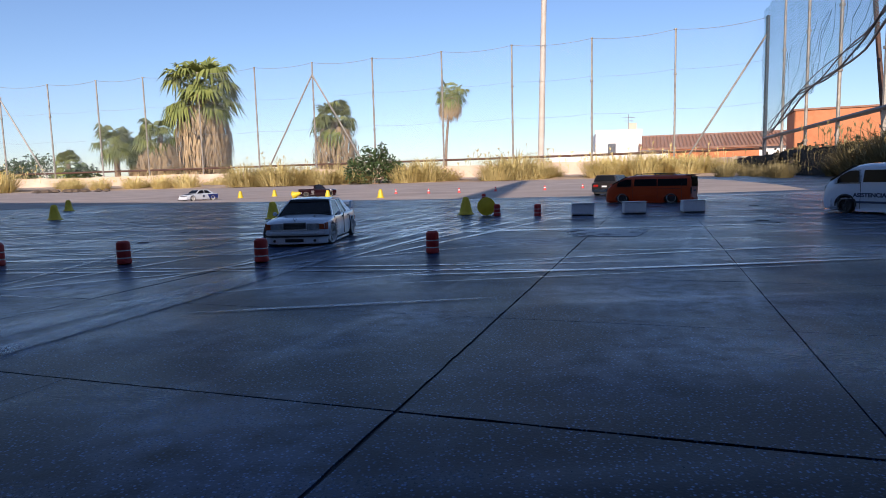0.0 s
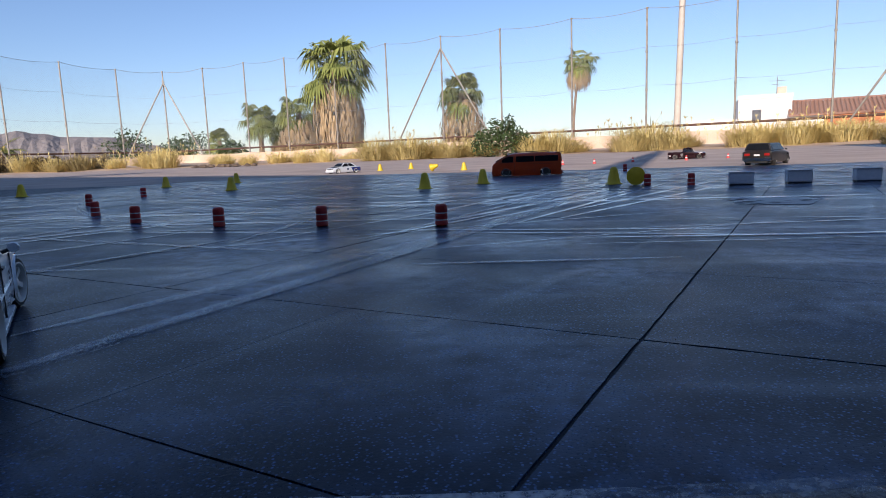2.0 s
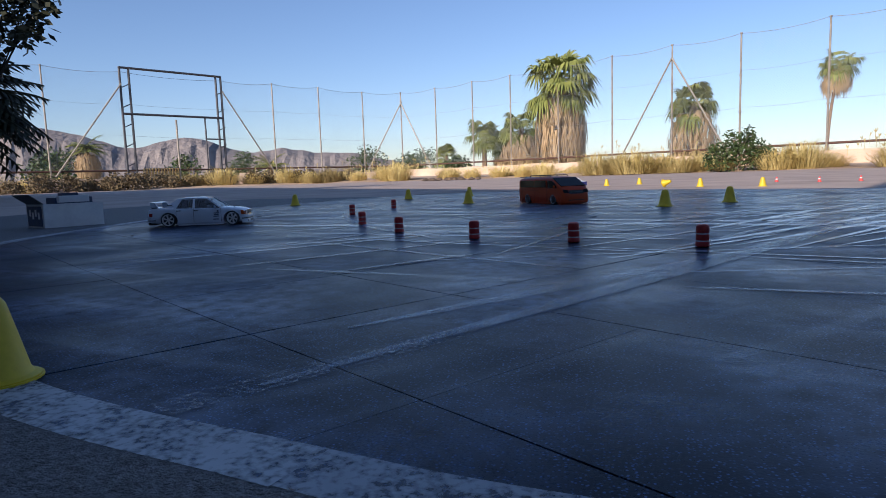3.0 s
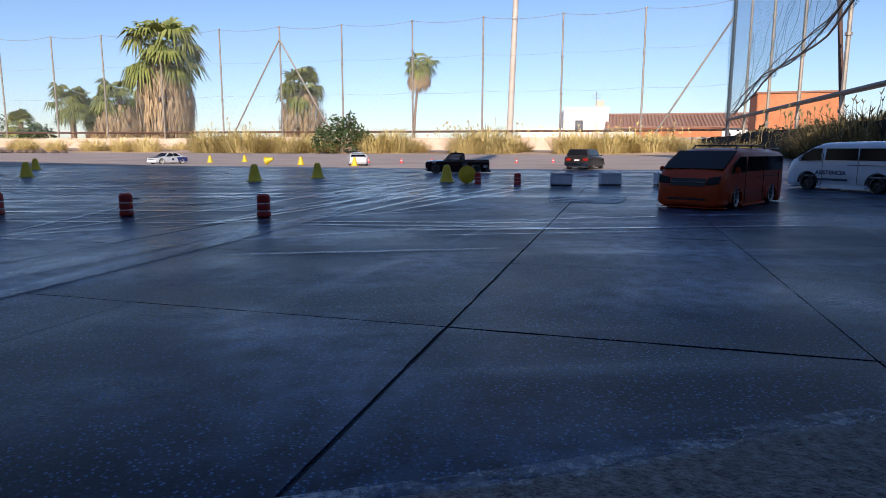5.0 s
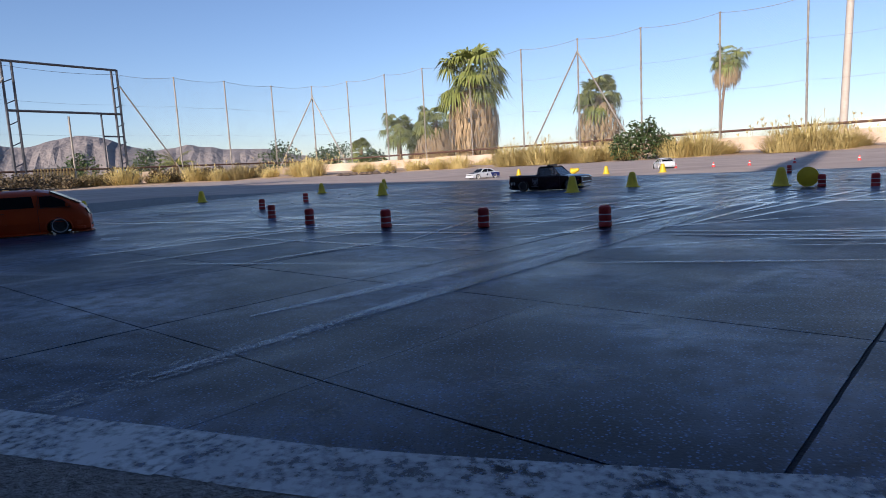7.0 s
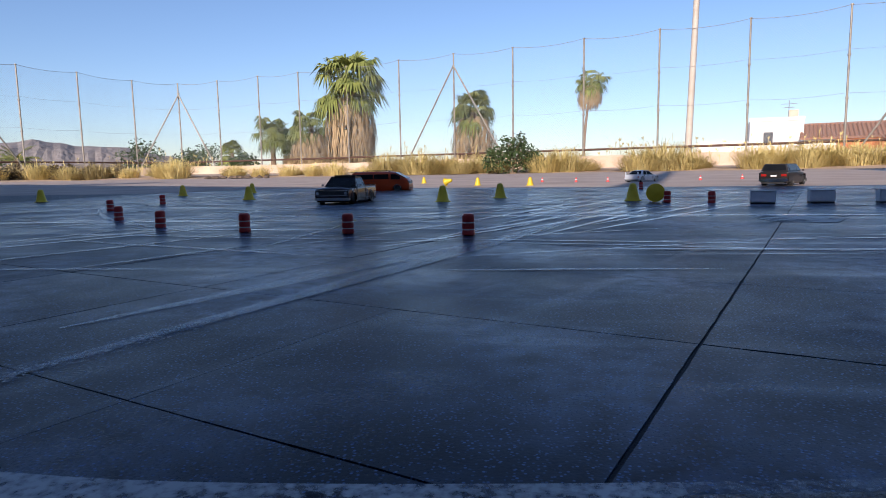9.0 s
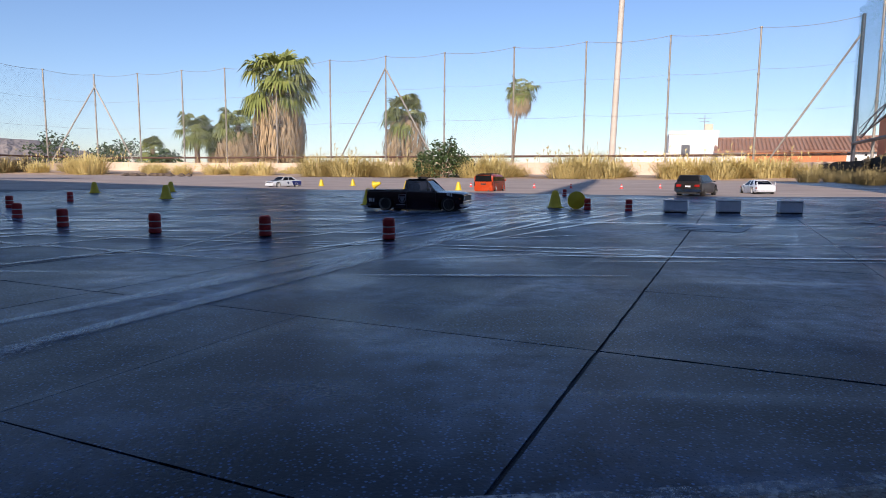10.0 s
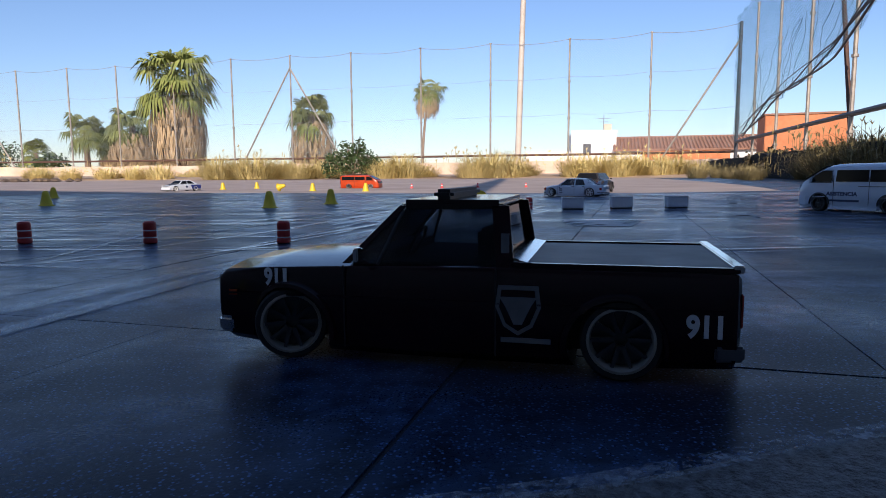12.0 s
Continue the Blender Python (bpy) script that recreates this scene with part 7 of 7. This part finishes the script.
VAN = [(0.0, 1.15, 3.65, 150), (0.3, 0.66, 3.4, 102), (0.5, 0.502, 3.30, 76), (1.0, 0.404, 3.60, 92), (1.5, 0.192, 4.30, 160), (1.8, -0.1, 4.30, 172), (2.0, -0.37, 4.29, 184), (2.5, -0.98, 3.35, 250), (3.0, -1.385, 3.277, 326), (3.5, -1.175, 2.93, 346), (3.7, -0.99, 2.9, 354),
       (4.2, -0.15, 2.62, 345), (4.6, 0.50, 2.33, 290), (5.0, 0.88, 1.8, 225), (5.3, 0.74, 1.47, 197), (5.5, 0.574, 1.193, 187), (6.0, -0.090, 0.772, 148), (6.3, -0.64, 0.66, 136), (6.5, -1.02, 0.70, 126), (7.0, -2.165, 1.30, 52), (7.5, -2.67, 2.12, 22), (7.7, -2.66, 2.32, 14),
       (8.3, -2.5, 3.4, 20), (8.9, -1.8, 4.6, 10), (9.3, -1.12, 4.98, -5), (9.5, -0.80, 5.03, 0), (10.0, -0.326, 5.75, 78), (10.5, -0.17, 5.95, 158), (11.0, -0.574, 6.39, 172), (11.25, -0.85, 6.8, 100), (11.5, -1.006, 7.1, 38), (11.75, -0.97, 7.2, 5), (12.0, -0.842, 7.26, -12)]
PICKUP = [(0.0, -1.45, 6.95, 12), (0.5, -1.308, 7.276, 2), (1.0, -0.78, 7.6, 0), (1.5, 0.0, 7.8, -2), (2.0, 1.09, 7.8, -12), (2.6, 1.95, 7.0, -60), (3.2, 2.1, 6.0, -110), (3.8, 1.75, 5.0, -150), (4.6, 0.8, 4.3, -178), (5.3, -0.19, 4.1, -186), (5.5, -0.454, 4.30, -150), (6.0, -0.85, 3.9, -78), (6.5, -0.99, 3.44, -12),
          (7.0, -0.896, 3.28, -6), (7.5, -1.003, 3.42, -8), (7.7, -1.06, 3.45, -16), (8.3, -1.2, 3.3, -55), (8.9, -1.2, 3.0, -88), (9.3, -1.05, 2.80, -84), (9.5, -0.97, 2.80, -48), (10.0, -0.391, 2.60, -5), (10.5, 0.448, 2.05, -73), (11.0, 0.92, 1.57, -144), (11.5, 0.785, 1.05, -165), (12.0, 0.11, 0.609, -194)]
DRUM = [(0.0, 0.089, 1.529, 0, 0, 0), (0.2, 0.12, 1.52, 0, 0, 0), (0.35, 0.34, 1.44, 18, 6, 30), (0.5, 0.511, 1.31, 4, 4, 60), (0.6, 0.60, 1.26, 40, 5, 70), (0.75, 0.72, 1.12, 88, 5, 85), (1.0, 0.88, 0.975, 90, 0, 120), (1.25, 1.05, 0.84, 90, 0, 150), (1.6, 1.2, 0.74, 90, 0, 165), (2.0, 1.24, 0.71, 90, 0, 168), (12.0, 1.24, 0.71, 90, 0, 168)]


def spin_rows(rows, r, x, y, turn, side):
    """Wheel poses once a film frame, rolling with the distance driven."""
    out, angle = [], 0.0
    for k in range(361):
        t = k / 30
        out.append((t, pose(x, y, r, 0, 0, turn) @ pose(0, 0, 0, 0, angle * side, 0)))
        for a, b in zip(rows, rows[1:]):
            if a[0] <= t < b[0]:
                v = math.hypot(b[1] - a[1], b[2] - a[2]) / (b[0] - a[0])
                angle += min(76.0, math.degrees(v / 30 / r))
    return out


def motions():
    for car, rows, wheels in ((sedan, SEDAN, sedan_wheels), (van, VAN, van_wheels), (pickup, PICKUP, pickup_wheels)):
        walk(car, [(t, pose(x, y, 0, 0, 0, h)) for t, x, y, h in rows])
        for o, x, y, r, turn, side in wheels:
            walk(o, spin_rows(rows, r, x, y, turn, side))
    lift = lambda rx: 0.0145 * math.sin(radians(min(rx, 90)))
    walk(knocked, [(t, pose(x, y, lift(rx), rx, ry, rz)) for t, x, y, rx, ry, rz in DRUM])


motions()
